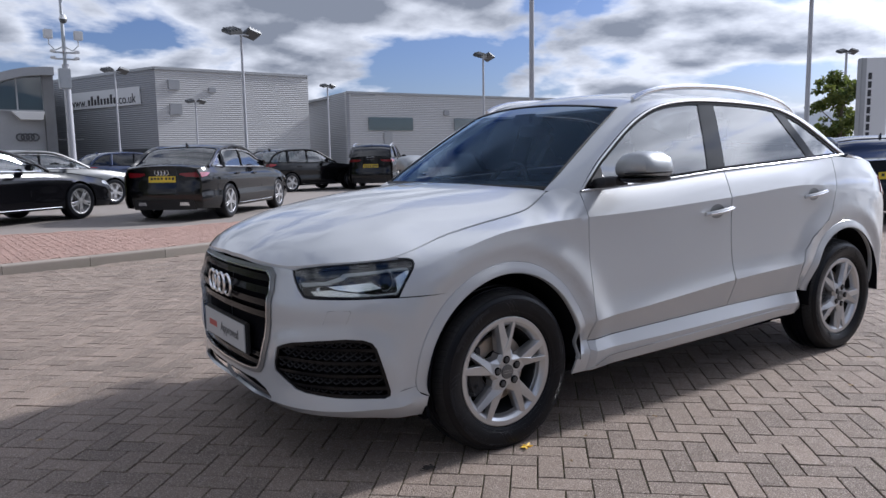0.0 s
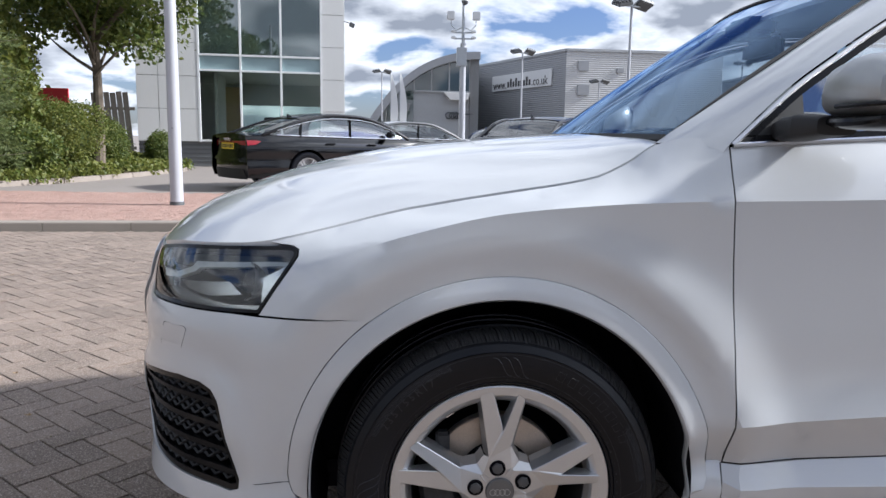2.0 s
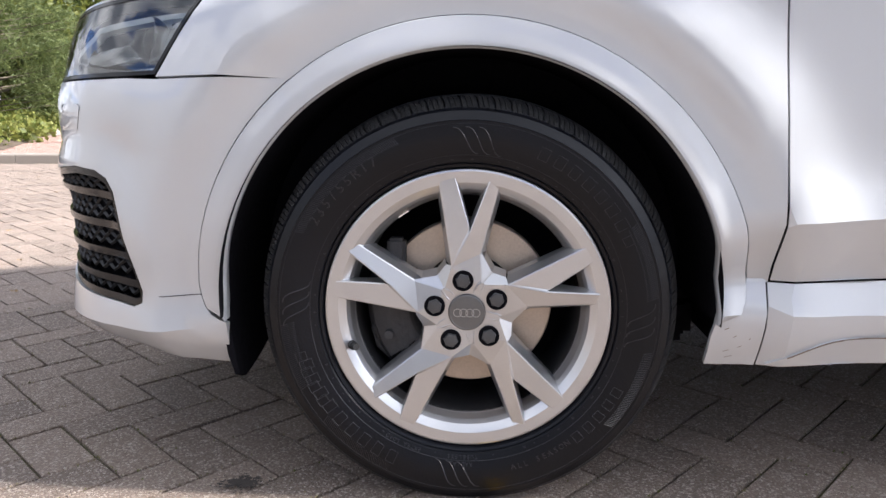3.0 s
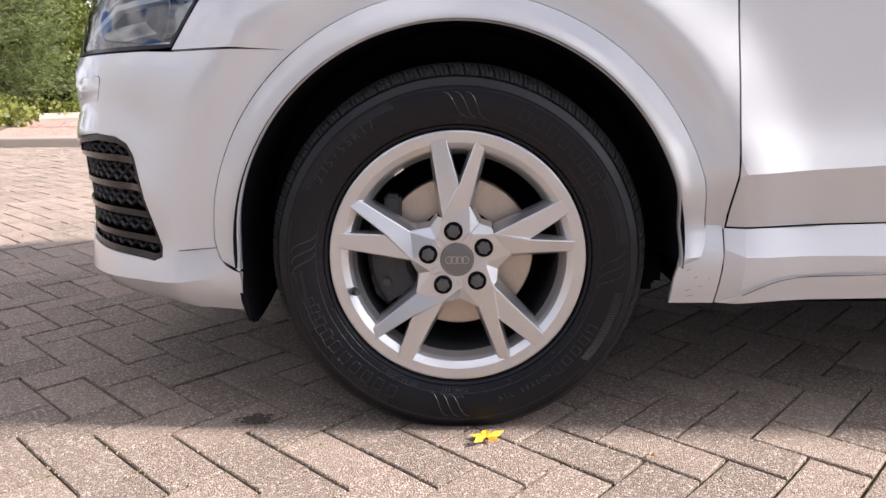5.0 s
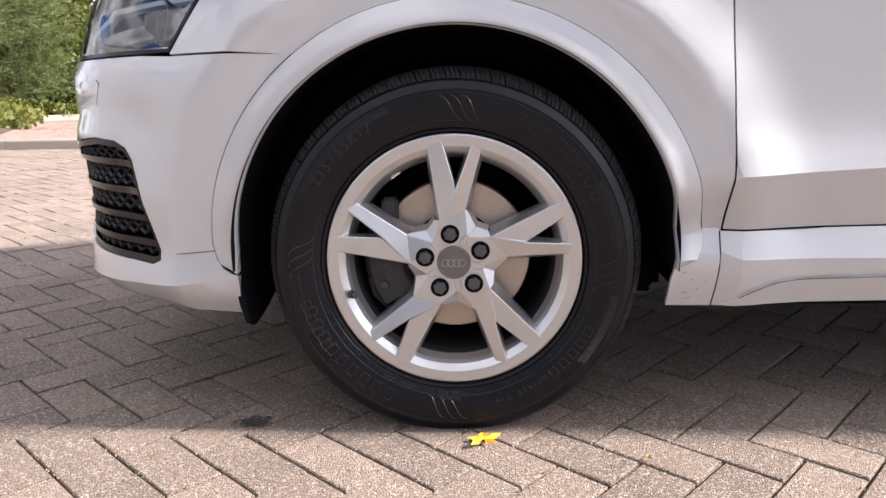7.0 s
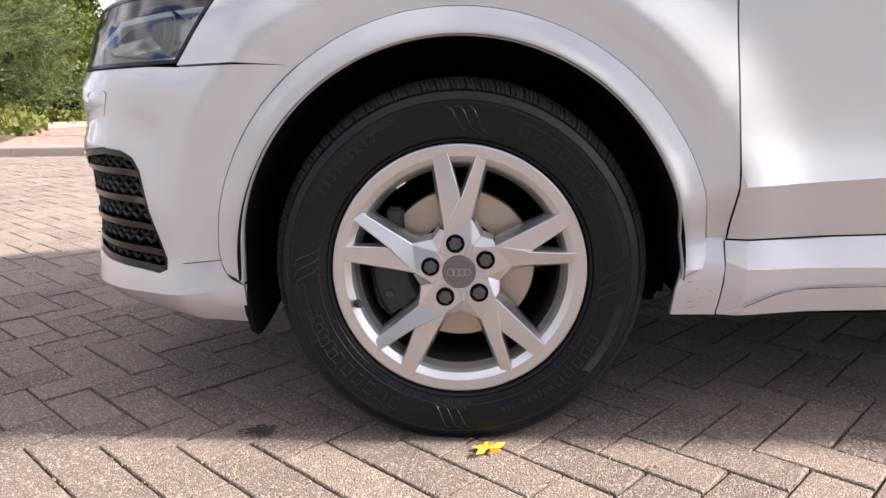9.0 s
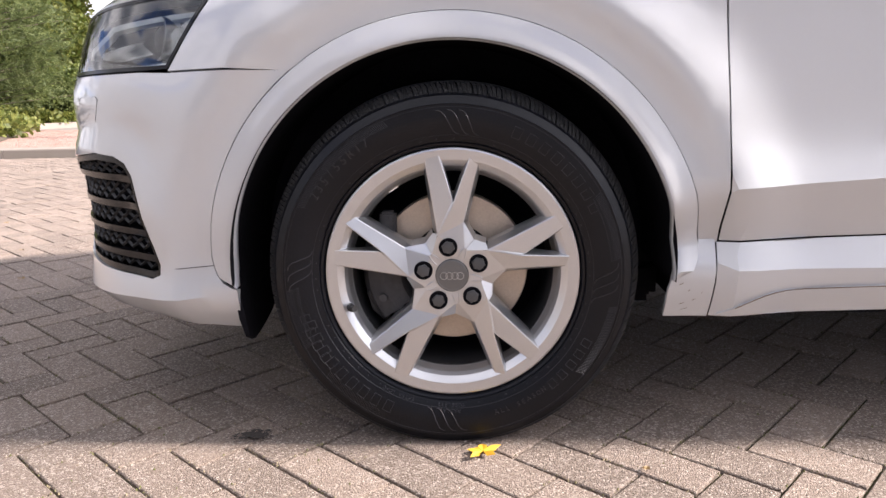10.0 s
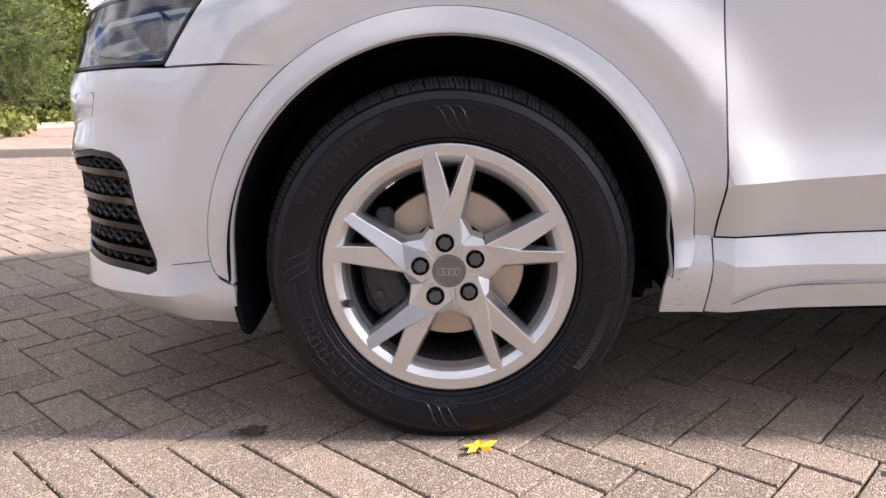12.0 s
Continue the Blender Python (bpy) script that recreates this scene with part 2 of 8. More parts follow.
M["frame_white"] = mat("white_frame", (0.72, 0.73, 0.73), rough=0.4, vary=0.03)
M["win_glass"] = glass_mat("window_glass", (0.45, 0.55, 0.58), 0.12)
M["facade_glass"] = glass_mat("facade_glass", (0.80, 0.85, 0.83), 0.0, 1.35)
M["spandrel"] = mat("glass_spandrel", (0.30, 0.40, 0.42), rough=0.15, vary=0.05)
M["room_wall"] = mat("room_wall", (0.55, 0.54, 0.50), rough=0.8, vary=0.08)
M["room_wood"] = mat("room_wood", (0.40, 0.28, 0.14), rough=0.6, vary=0.15)
M["fence_wood"] = mat("weathered_fence", (0.11, 0.10, 0.088), rough=0.9, vary=0.25, scale=2, fine=40, bump=0.4, by_object=0.4)
M["red_thing"] = mat("red_sheet", (0.55, 0.03, 0.04), rough=0.5, vary=0.1)
M["banner"] = mat("white_banner", (0.66, 0.67, 0.68), rough=0.6, vary=0.04, scale=0.5)
M["asphalt"] = mat("pale_paving", (0.23, 0.203, 0.184), rough=0.9, vary=0.12, scale=0.25, fine=12, bump=0.3)
M["grass"] = mat("verge", (0.06, 0.09, 0.03), rough=0.9, vary=0.4, scale=0.3, fine=9)
M["stone_sill"] = mat("pale_edging", (0.25, 0.215, 0.185), rough=0.9, vary=0.12, bump=0.4, by_object=0.3)


def paver_mat(name, light, dark, moss):
    """Concrete block: speckled aggregate, a drift of tone from block to block and over the yard."""
    m = bpy.data.materials.new(name)
    m.use_nodes = True
    n, l = m.node_tree.nodes, m.node_tree.links
    b = n["Principled BSDF"]
    b.inputs["Roughness"].default_value = 0.80
    geo, inf = n.new("ShaderNodeNewGeometry"), n.new("ShaderNodeObjectInfo")
    speck, grain, stain = n.new("ShaderNodeTexVoronoi"), n.new("ShaderNodeTexNoise"), n.new("ShaderNodeTexNoise")
    speck.inputs["Scale"].default_value = 300.0
    grain.inputs["Scale"].default_value, grain.inputs["Detail"].default_value, grain.inputs["Roughness"].default_value = 150.0, 6.0, 0.85
    stain.inputs["Scale"].default_value, stain.inputs["Detail"].default_value = 1.1, 6.0
    for t in (speck, grain, stain):
        l.new(geo.outputs["Position"], t.inputs["Vector"])
    rnd = n.new("ShaderNodeMath"); rnd.operation = "ADD"
    l.new(geo.outputs["Random Per Island"], rnd.inputs[0]); l.new(inf.outputs["Random"], rnd.inputs[1])
    fr = n.new("ShaderNodeMath"); fr.operation = "FRACT"; l.new(rnd.outputs[0], fr.inputs[0])
    a1 = n.new("ShaderNodeMath"); a1.operation = "MULTIPLY_ADD"; a1.inputs[1].default_value = 0.40; l.new(fr.outputs[0], a1.inputs[0])
    g2 = n.new("ShaderNodeMath"); g2.operation = "MULTIPLY"; g2.inputs[1].default_value = 2.0; l.new(grain.outputs["Fac"], g2.inputs[0])
    l.new(g2.outputs[0], a1.inputs[2])
    s2 = n.new("ShaderNodeMath"); s2.operation = "MULTIPLY_ADD"; s2.inputs[1].default_value = 0.55; l.new(stain.outputs["Fac"], s2.inputs[0])
    l.new(a1.outputs[0], s2.inputs[2])
    span = n.new("ShaderNodeMapRange"); span.inputs["From Min"].default_value, span.inputs["From Max"].default_value = 0.95, 2.00
    l.new(s2.outputs[0], span.inputs["Value"])
    mix = n.new("ShaderNodeMix"); mix.data_type = "RGBA"
    mix.inputs[6].default_value, mix.inputs[7].default_value = (*dark, 1), (*light, 1)
    l.new(span.outputs[0], mix.inputs["Factor"])
    pick = n.new("ShaderNodeMath"); pick.operation = "POWER"; pick.inputs[1].default_value = 5.0
    sc = n.new("ShaderNodeSeparateColor"); l.new(speck.outputs["Color"], sc.inputs[0]); l.new(sc.outputs[0], pick.inputs[0])
    half = n.new("ShaderNodeMath"); half.operation = "MULTIPLY"; half.inputs[1].default_value = 0.62; l.new(pick.outputs[0], half.inputs[0])
    mix2 = n.new("ShaderNodeMix"); mix2.data_type = "RGBA"; mix2.inputs[7].default_value = (0.68, 0.59, 0.51, 1)
    l.new(half.outputs[0], mix2.inputs["Factor"]); l.new(mix.outputs[2], mix2.inputs[6])
    l.new(mix2.outputs[2], b.inputs["Base Color"])
    bp = n.new("ShaderNodeBump"); bp.inputs["Strength"].default_value, bp.inputs["Distance"].default_value = 1.0, 0.004
    hs = n.new("ShaderNodeMath"); hs.operation = "SUBTRACT"; l.new(grain.outputs["Fac"], hs.inputs[0]); l.new(speck.outputs["Distance"], hs.inputs[1])
    l.new(hs.outputs[0], bp.inputs["Height"]); l.new(bp.outputs[0], b.inputs["Normal"])
    return m


M["paver"] = paver_mat("grey_brown_block", (0.350, 0.268, 0.214), (0.090, 0.069, 0.055), True)
M["paver_red"] = paver_mat("red_block", (0.42, 0.255, 0.205), (0.26, 0.150, 0.120), False)
M["joint"] = mat("sandy_joint", (0.040, 0.032, 0.024), rough=1.0, color2=(0.095, 0.095, 0.03), scale=3.4, fine=60, bump=0.8)

# ---- building tools ----
def mesh_ob(name, bm, material, parent=None, label="", smooth=True, sharp=0.6):
    me = bpy.data.meshes.new(name)
    bm.to_mesh(me)
    bm.free()
    if smooth:
        me.shade_smooth()
        me.set_sharp_from_angle(angle=sharp)
    for m in (material if isinstance(material, (list, tuple)) else (material,)):
        me.materials.append(m)
    ob = new(name, me)
    if parent is not None:
        ob.parent = parent
    if label:
        ob["label"] = label
    return ob


def part(name, bm, material, parent, label="", smooth=True, sharp=0.6):
    return mesh_ob(name, bm, material, parent, label, smooth, sharp)


def thing(name, label, category, m=None, group="", kind=""):
    ob = new(name)
    ob.empty_display_size = 0.1
    if m is not None:
        ob.matrix_basis = m
    return tagged(ob, label, category, group, kind)


def box(bm, size, at=(0, 0, 0), m=None, bevel=0.0):
    r = bmesh.ops.create_cube(bm, size=1.0)
    t = Matrix.Translation(at) @ Matrix.Diagonal((*size, 1))
    if m is not None:
        t = m @ t
    bmesh.ops.transform(bm, matrix=t, verts=r["verts"])
    if bevel:
        es = list({e for v in r["verts"] for e in v.link_edges})
        bmesh.ops.bevel(bm, geom=es, offset=bevel, segments=2, affect="EDGES", clamp_overlap=True)
    return bm


def box_bm(size, at=(0, 0, 0), m=None, bevel=0.0):
    return box(bmesh.new(), size, at, m, bevel)


def tube(bm, a, b, ra, rb=None, n=12, caps=True):
    a, b = Vector(a), Vector(b)
    r = bmesh.ops.create_cone(bm, cap_ends=caps, segments=n, radius1=ra, radius2=ra if rb is None else rb, depth=(b - a).length)
    q = (b - a).to_track_quat("Z", "Y").to_matrix().to_4x4()
    bmesh.ops.transform(bm, matrix=Matrix.Translation((a + b) / 2) @ q, verts=r["verts"])
    return bm


def tube_bm(a, b, ra, rb=None, n=12):
    return tube(bmesh.new(), a, b, ra, rb, n)


def pipe(bm, pts, radius, n=8, flat=1.0):
    """A round bar along points."""
    rings = []
    pts = [Vector(p) for p in pts]
    for i, p in enumerate(pts):
        d = (pts[min(i + 1, len(pts) - 1)] - pts[max(i - 1, 0)]).normalized()
        u = d.cross(Vector((0, 0, 1)))
        u = u.normalized() if u.length > 1e-4 else Vector((1, 0, 0))
        w = u.cross(d)
        rings.append([bm.verts.new(p + (u * math.cos(a) + w * math.sin(a) * flat) * radius) for a in (2 * math.pi * k / n for k in range(n))])
    for r0, r1 in zip(rings, rings[1:]):
        for k in range(n):
            bm.faces.new((r0[k], r0[(k + 1) % n], r1[(k + 1) % n], r1[k]))
    bm.faces.new(rings[0][::-1]); bm.faces.new(rings[-1])
    bmesh.ops.recalc_face_normals(bm, faces=bm.faces)
    return bm


def grid(bm, rows, close=False, flip=False):
    """A skin over rows of points."""
    vs = [[bm.verts.new(p) for p in r] for r in rows]
    for r0, r1 in zip(vs, vs[1:]):
        for k in range(len(r0) - (0 if close else 1)):
            j = (k + 1) % len(r0)
            q = (r0[k], r0[j], r1[j], r1[k])
            bm.faces.new(q[::-1] if flip else q)
    return vs


def lathe(bm, profile, n=64, axis="y"):
    """Turns (radius, along) round the y axis (or z)."""
    rows = []
    for r, h in profile:
        rows.append([((r * math.cos(a), h, r * math.sin(a)) if axis == "y" else (r * math.cos(a), r * math.sin(a), h))
                     for a in (2 * math.pi * k / n for k in range(n))])
    grid(bm, rows, close=True)
    bmesh.ops.recalc_face_normals(bm, faces=bm.faces)
    return bm


def inside(poly, x, y):
    c, j = False, len(poly) - 1
    for i in range(len(poly)):
        (xi, yi), (xj, yj) = poly[i], poly[j]
        if (yi > y) != (yj > y) and x < (xj - xi) * (y - yi) / (yj - yi) + xi:
            c = not c
        j = i
    return c


def resample(poly, step):
    out = []
    for (ax, ay), (bx, by) in zip(poly, poly[1:] + poly[:1]):
        k = max(1, int(math.hypot(bx - ax, by - ay) / step + 0.5))
        out += [(ax + (bx - ax) * i / k, ay + (by - ay) * i / k) for i in range(k)]
    return out


def sheet(shape, outer, holes=(), step=0.03, lift=0.0, edge=0.014, mirror=False, bm=None, levels=None):
    """A panel cut from the surface shape(u, v, d): outline and holes in its own u, v; edge is the depth of the turned-in rim."""
    from mathutils.geometry import delaunay_2d_cdt
    bm = bm or bmesh.new()
    loops = [resample(list(p), step) for p in (outer, *holes)]
    pts, cons = [], []
    for lp in loops:
        k = len(pts)
        pts += lp
        cons += [(k + i, k + (i + 1) % len(lp)) for i in range(len(lp))]
    xs, ys = [p[0] for p in loops[0]], [p[1] for p in loops[0]]
    rim = np.array(pts)
    gx, gy = np.arange(min(xs), max(xs), step), np.arange(min(ys), max(ys), step)
    if levels is None and shape is skin:
        levels = skin_levels
    for x in gx:
        for y in (levels(x, step) if levels else gy):
            if inside(loops[0], x, y) and not any(inside(h, x, y) for h in loops[1:]):
                if ((rim[:, 0] - x) ** 2 + (rim[:, 1] - y) ** 2).min() > ((0.45 if levels is None else .22) * step) ** 2:
                    pts.append((x, y))
    vv, _, ff, _, _, _ = delaunay_2d_cdt([Vector(p) for p in pts], cons, [], 0, 1e-6)
    keep = []
    for f in ff:
        cx, cy = sum(vv[i][0] for i in f) / len(f), sum(vv[i][1] for i in f) / len(f)
        if inside(loops[0], cx, cy) and not any(inside(h, cx, cy) for h in loops[1:]):
            keep.append(list(f))
    flip = Vector((1, -1, 1)) if mirror else Vector((1, 1, 1))
    at = lambda v, d: Vector(shape(v[0], v[1], d)) * flip
    used = sorted({i for f in keep for i in f})
    top = {i: bm.verts.new(at(vv[i], lift)) for i in used}
    f = keep[len(keep) // 2]
    nrm = (top[f[1]].co - top[f[0]].co).cross(top[f[2]].co - top[f[0]].co)
    want = at(vv[f[0]], lift + 0.01) - at(vv[f[0]], lift)
    turn = nrm.dot(want) < 0
    count = {}
    for f in keep:
        f = f[::-1] if turn else f
        bm.faces.new([top[i] for i in f])
        for a, b in zip(f, f[1:] + f[:1]):
            count[(a, b)] = 1
    if edge:
        lower = {}
        for (a, b) in list(count):
            if (b, a) not in count:
                for i in (a, b):
                    if i not in lower:
                        lower[i] = bm.verts.new(at(vv[i], lift - edge))
                bm.faces.new((top[b], top[a], lower[a], lower[b]))
    return bm


def mirrored(bm):
    """A copy of bm reflected in the plane y = 0."""
    b2 = bm.copy()
    bmesh.ops.transform(b2, matrix=Matrix.Diagonal((1, -1, 1, 1)), verts=b2.verts)
    bmesh.ops.reverse_faces(b2, faces=b2.faces)
    return b2


def both(name, bm, material, parent, label="", **k):
    """The same part on the left and on the right."""
    b2 = mirrored(bm)
    a = part(name, bm, material, parent, label, **k)
    b = part(name, b2, material, parent, label, **k)
    return a, b


def torus_bm(R, r, n=32, k=10, m=None):
    bm = bmesh.new()
    grid(bm, [[((R + r * math.cos(b)) * math.cos(a), r * math.sin(b), (R + r * math.cos(b)) * math.sin(a)) for b in (2 * math.pi * j / k for j in range(k))]
              for a in (2 * math.pi * i / n for i in range(n + 1))], close=True)
    bmesh.ops.remove_doubles(bm, verts=bm.verts, dist=1e-5)
    bmesh.ops.recalc_face_normals(bm, faces=bm.faces)
    if m is not None:
        bmesh.ops.transform(bm, matrix=m, verts=bm.verts)
    return bm


def prism(bm, poly, y0, y1, inset=0.0, m=None):
    """A plate with the outline poly in x, z, from y1 (back) to y0 (front), its front edge drawn in by inset."""
    c = (sum(p[0] for p in poly) / len(poly), sum(p[1] for p in poly) / len(poly))
    def ring(y, k):
        out = []
        for i, p in enumerate(poly):
            a, b = poly[i - 1], poly[(i + 1) % len(poly)]
            d = Vector((b[0] - a[0], b[1] - a[1])).normalized()
            nx, nz = d.y, -d.x
            if (nx * (c[0] - p[0]) + nz * (c[1] - p[1])) < 0:
                nx, nz = -nx, -nz
            v = Vector((p[0] + nx * k, y, p[1] + nz * k))
            out.append(bm.verts.new(m @ v if m is not None else v))
        return out
    a, b, d = ring(y1, 0), ring(y0 + inset, 0), ring(y0, inset)
    n = len(poly)
    for r0, r1 in ((a, b), (b, d)):
        for i in range(n):
            bm.faces.new((r0[i], r0[(i + 1) % n], r1[(i + 1) % n], r1[i]))
    bm.faces.new(d)
    bm.faces.new(a[::-1])
    bmesh.ops.recalc_face_normals(bm, faces=bm.faces)
    return bm


def text_bm(words, size, depth=0.001, align="CENTER"):
    cu = bpy.data.curves.new("lettering", "FONT")
    cu.body, cu.size, cu.extrude, cu.align_x, cu.align_y = words, size, depth, align, "CENTER"
    cu.resolution_u = 2
    ob = bpy.data.objects.new("lettering", cu)
    me = ob.to_mesh()
    bm = bmesh.new()
    bm.from_mesh(me)
    ob.to_mesh_clear()
    bpy.data.objects.remove(ob)
    bpy.data.curves.remove(cu)
    return bm
# ---- the shape of the white car: front axle at x = 0, nose towards -x, left side at -y ----
def smooth_line(points, n):
    """Points along a smooth curve through the given ones (centripetal cubic)."""
    p = [np.array(q, float) for q in points]
    p = [2 * p[0] - p[1]] + p + [2 * p[-1] - p[-2]]
    out = []
    for i in range(1, len(p) - 2):
        a, b, c, d = p[i - 1:i + 3]
        t0, t1 = 0.0, max(np.linalg.norm(b - a), 1e-6) ** 0.5
        t2 = t1 + max(np.linalg.norm(c - b), 1e-6) ** 0.5
        t3 = t2 + max(np.linalg.norm(d - c), 1e-6) ** 0.5
        for t in np.linspace(t1, t2, n, endpoint=False):
            a1 = (t1 - t) / (t1 - t0) * a + (t - t0) / (t1 - t0) * b
            a2 = (t2 - t) / (t2 - t1) * b + (t - t1) / (t2 - t1) * c
            a3 = (t3 - t) / (t3 - t2) * c + (t - t2) / (t3 - t2) * d
            b1 = (t2 - t) / (t2 - t0) * a1 + (t - t0) / (t2 - t0) * a2
            b2 = (t3 - t) / (t3 - t1) * a2 + (t - t1) / (t3 - t1) * a3
            out.append((t2 - t) / (t2 - t1) * b1 + (t - t1) / (t2 - t1) * b2)
    return np.array(out + [p[-2]])


PLAN = smooth_line([(-0.885, 0), (-0.872, 0.28), (-0.838, 0.48), (-0.775, 0.635), (-0.685, 0.745), (-0.57, 0.818), (-0.42, 0.859),
                    (-0.2, 0.872), (0.1, 0.873), (0.6, 0.872), (1.5, 0.876), (2.3, 0.874), (2.8, 0.862), (3.1, 0.825), (3.3, 0.74),
                    (3.42, 0.55), (3.47, 0.3), (3.485, 0)], 24)
PLAN_S = np.concatenate([[0], np.cumsum(np.linalg.norm(np.diff(PLAN, axis=0), axis=1))])
PLAN_S -= np.interp(0.0, PLAN[:, 0], PLAN_S)
S_FRONT, S_REAR = PLAN_S[0], PLAN_S[-1]
# at each station along the plan: eight heights and how far the skin stands out there
STATIONS = [
    (-1.55, (.205, .25, .31, .45, .60, .70, .76, .80), (-.09, -.03, 0, 0, -.004, -.012, -.025, -.05)),
    (-0.90, (.205, .26, .33, .45, .58, .68, .75, .81), (-.07, .004, -.004, 0, -.006, -.015, -.03, -.055)),
    (-0.50, (.215, .28, .335, .45, .58, .69, .76, .832), (-.05, .006, -.006, -.002, -.004, -.010, -.026, -.060)),
    (-0.42, (.215, .29, .34, .45, .58, .69, .78, .848), (-.04, .006, -.006, .002, 0, -.004, -.018, -.075)),
    (-0.34, (.22, .30, .36, .46, .58, .70, .81, .865), (-.04, .004, -.004, .004, .002, 0, -.012, -.10)),
    (-0.20, (.22, .31, .37, .47, .60, .73, .857, .898), (-.04, -.006, 0, .004, .002, .002, -.004, -.128)),
    (0.00, (.23, .32, .38, .48, .62, .77, .903, .932), (-.04, -.006, 0, .004, .002, -.003, -.001, -.136)),
    (0.20, (.24, .33, .38, .475, .62, .78, .922, .968), (-.04, -.006, -.004, .004, .000, -.007, -.002, -.136)),
    (0.27, (.243, .33, .38, .473, .62, .785, .926, .999), (-.038, -.006, -.006, .005, .000, -.008, -.002, -.144)),
    (0.34, (.236, .33, .38, .47, .62, .79, .929, 1.044), (-.035, -.005, -.018, .006, .000, -.008, -.002, -.147)),
    (0.40, (.236, .33, .38, .472, .62, .795, .931, 1.058), (-.035, -.004, -.025, .011, .000, -.007, -.002, -.115)),
    (0.46, (.238, .33, .38, .475, .62, .80, .932, 1.052), (-.035, -.004, -.030, .016, -.001, -.005, -.002, -.080)),
    (0.75, (.245, .33, .385, .492, .62, .81, .939, 1.056), (-.035, -.004, -.034, .019, -.001, -.004, -.001, -.066)),
    (1.50, (.255, .34, .40, .548, .68, .83, .975, 1.106), (-.035, -.004, -.040, .022, -.001, -.004, -.001, -.072)),
    (2.15, (.27, .35, .41, .575, .70, .85, 1.010, 1.142), (-.04, -.006, -.024, .018, .002, -.004, -.003, -.074)),
    (2.60, (.28, .36, .42, .60, .72, .86, .985, 1.165), (-.04, -.008, -.006, .010, .006, .002, -.008, -.076)),
    (3.10, (.30, .38, .46, .62, .74, .87, .985, 1.13), (-.05, -.012, 0, .010, .008, .002, -.02, -.09)),
    (3.50, (.32, .39, .47, .62, .74, .86, .97, 1.08), (-.05, -.012, 0, .004, .004, 0, -.03, -.08)),
    (4.40, (.32, .39, .47, .62, .74, .86, .97, 1.05), (-.05, -.012, 0, 0, 0, 0, -.03, -.08)),
]
ST_S = np.array([r[0] for r in STATIONS])
ST_Z = np.array([r[1] for r in STATIONS])
ST_O = np.array([r[2] for r in STATIONS])
ARCHES = ((0.0, 0.338), (2.603, 0.345))
FOG = [(-1.012, .487), (-.985, .500), (-.927, .517), (-.80, .535), (-.70, .544), (-.635, .540), (-.605, .528), (-.588, .506), (-.565, .43), (-.541, .342),
       (-.543, .322), (-.565, .313), (-.75, .315), (-.88, .322), (-.93, .330), (-1.0, .365), (-1.035, .388), (-1.035, .41)]


class FOG_EDGE:
    """The outline of the side grille in the bumper, and how far a place lies from it."""
    line = np.array(resample(FOG, .008))

    def reach(s, z):
        return math.sqrt(((FOG_EDGE.line[:, 0] - s) ** 2 + (FOG_EDGE.line[:, 1] - z) ** 2).min())


def monotone(x, xs, ys):
    """A smooth curve through the points that doesn't overshoot."""
    h = np.diff(xs)
    m = np.diff(ys) / h
    d = np.zeros(len(xs))
    d[1:-1] = np.where(m[:-1] * m[1:] > 0, 2 * m[:-1] * m[1:] / np.where(m[:-1] + m[1:] == 0, 1, m[:-1] + m[1:]), 0)
    d[0], d[-1] = m[0], m[-1]
    i = int(np.clip(np.searchsorted(xs, x) - 1, 0, len(xs) - 2))
    t = (x - xs[i]) / h[i]
    if t < 0:
        return ys[0] + d[0] * (x - xs[0])
    if t > 1:
        return ys[-1] + d[-1] * (x - xs[-1])
    return ((1 + 2 * t) * (1 - t) ** 2 * ys[i] + t * (1 - t) ** 2 * h[i] * d[i] + t * t * (3 - 2 * t) * ys[i + 1]
            + t * t * (t - 1) * h[i] * d[i + 1])


DENSE_S = np.arange(-1.56, 4.41, .01)
DENSE_Z = np.array([[monotone(q, ST_S, ST_Z[:, i]) for i in range(8)] for q in DENSE_S])
DENSE_O = np.array([[monotone(q, ST_S, ST_O[:, i]) for i in range(8)] for q in DENSE_S])


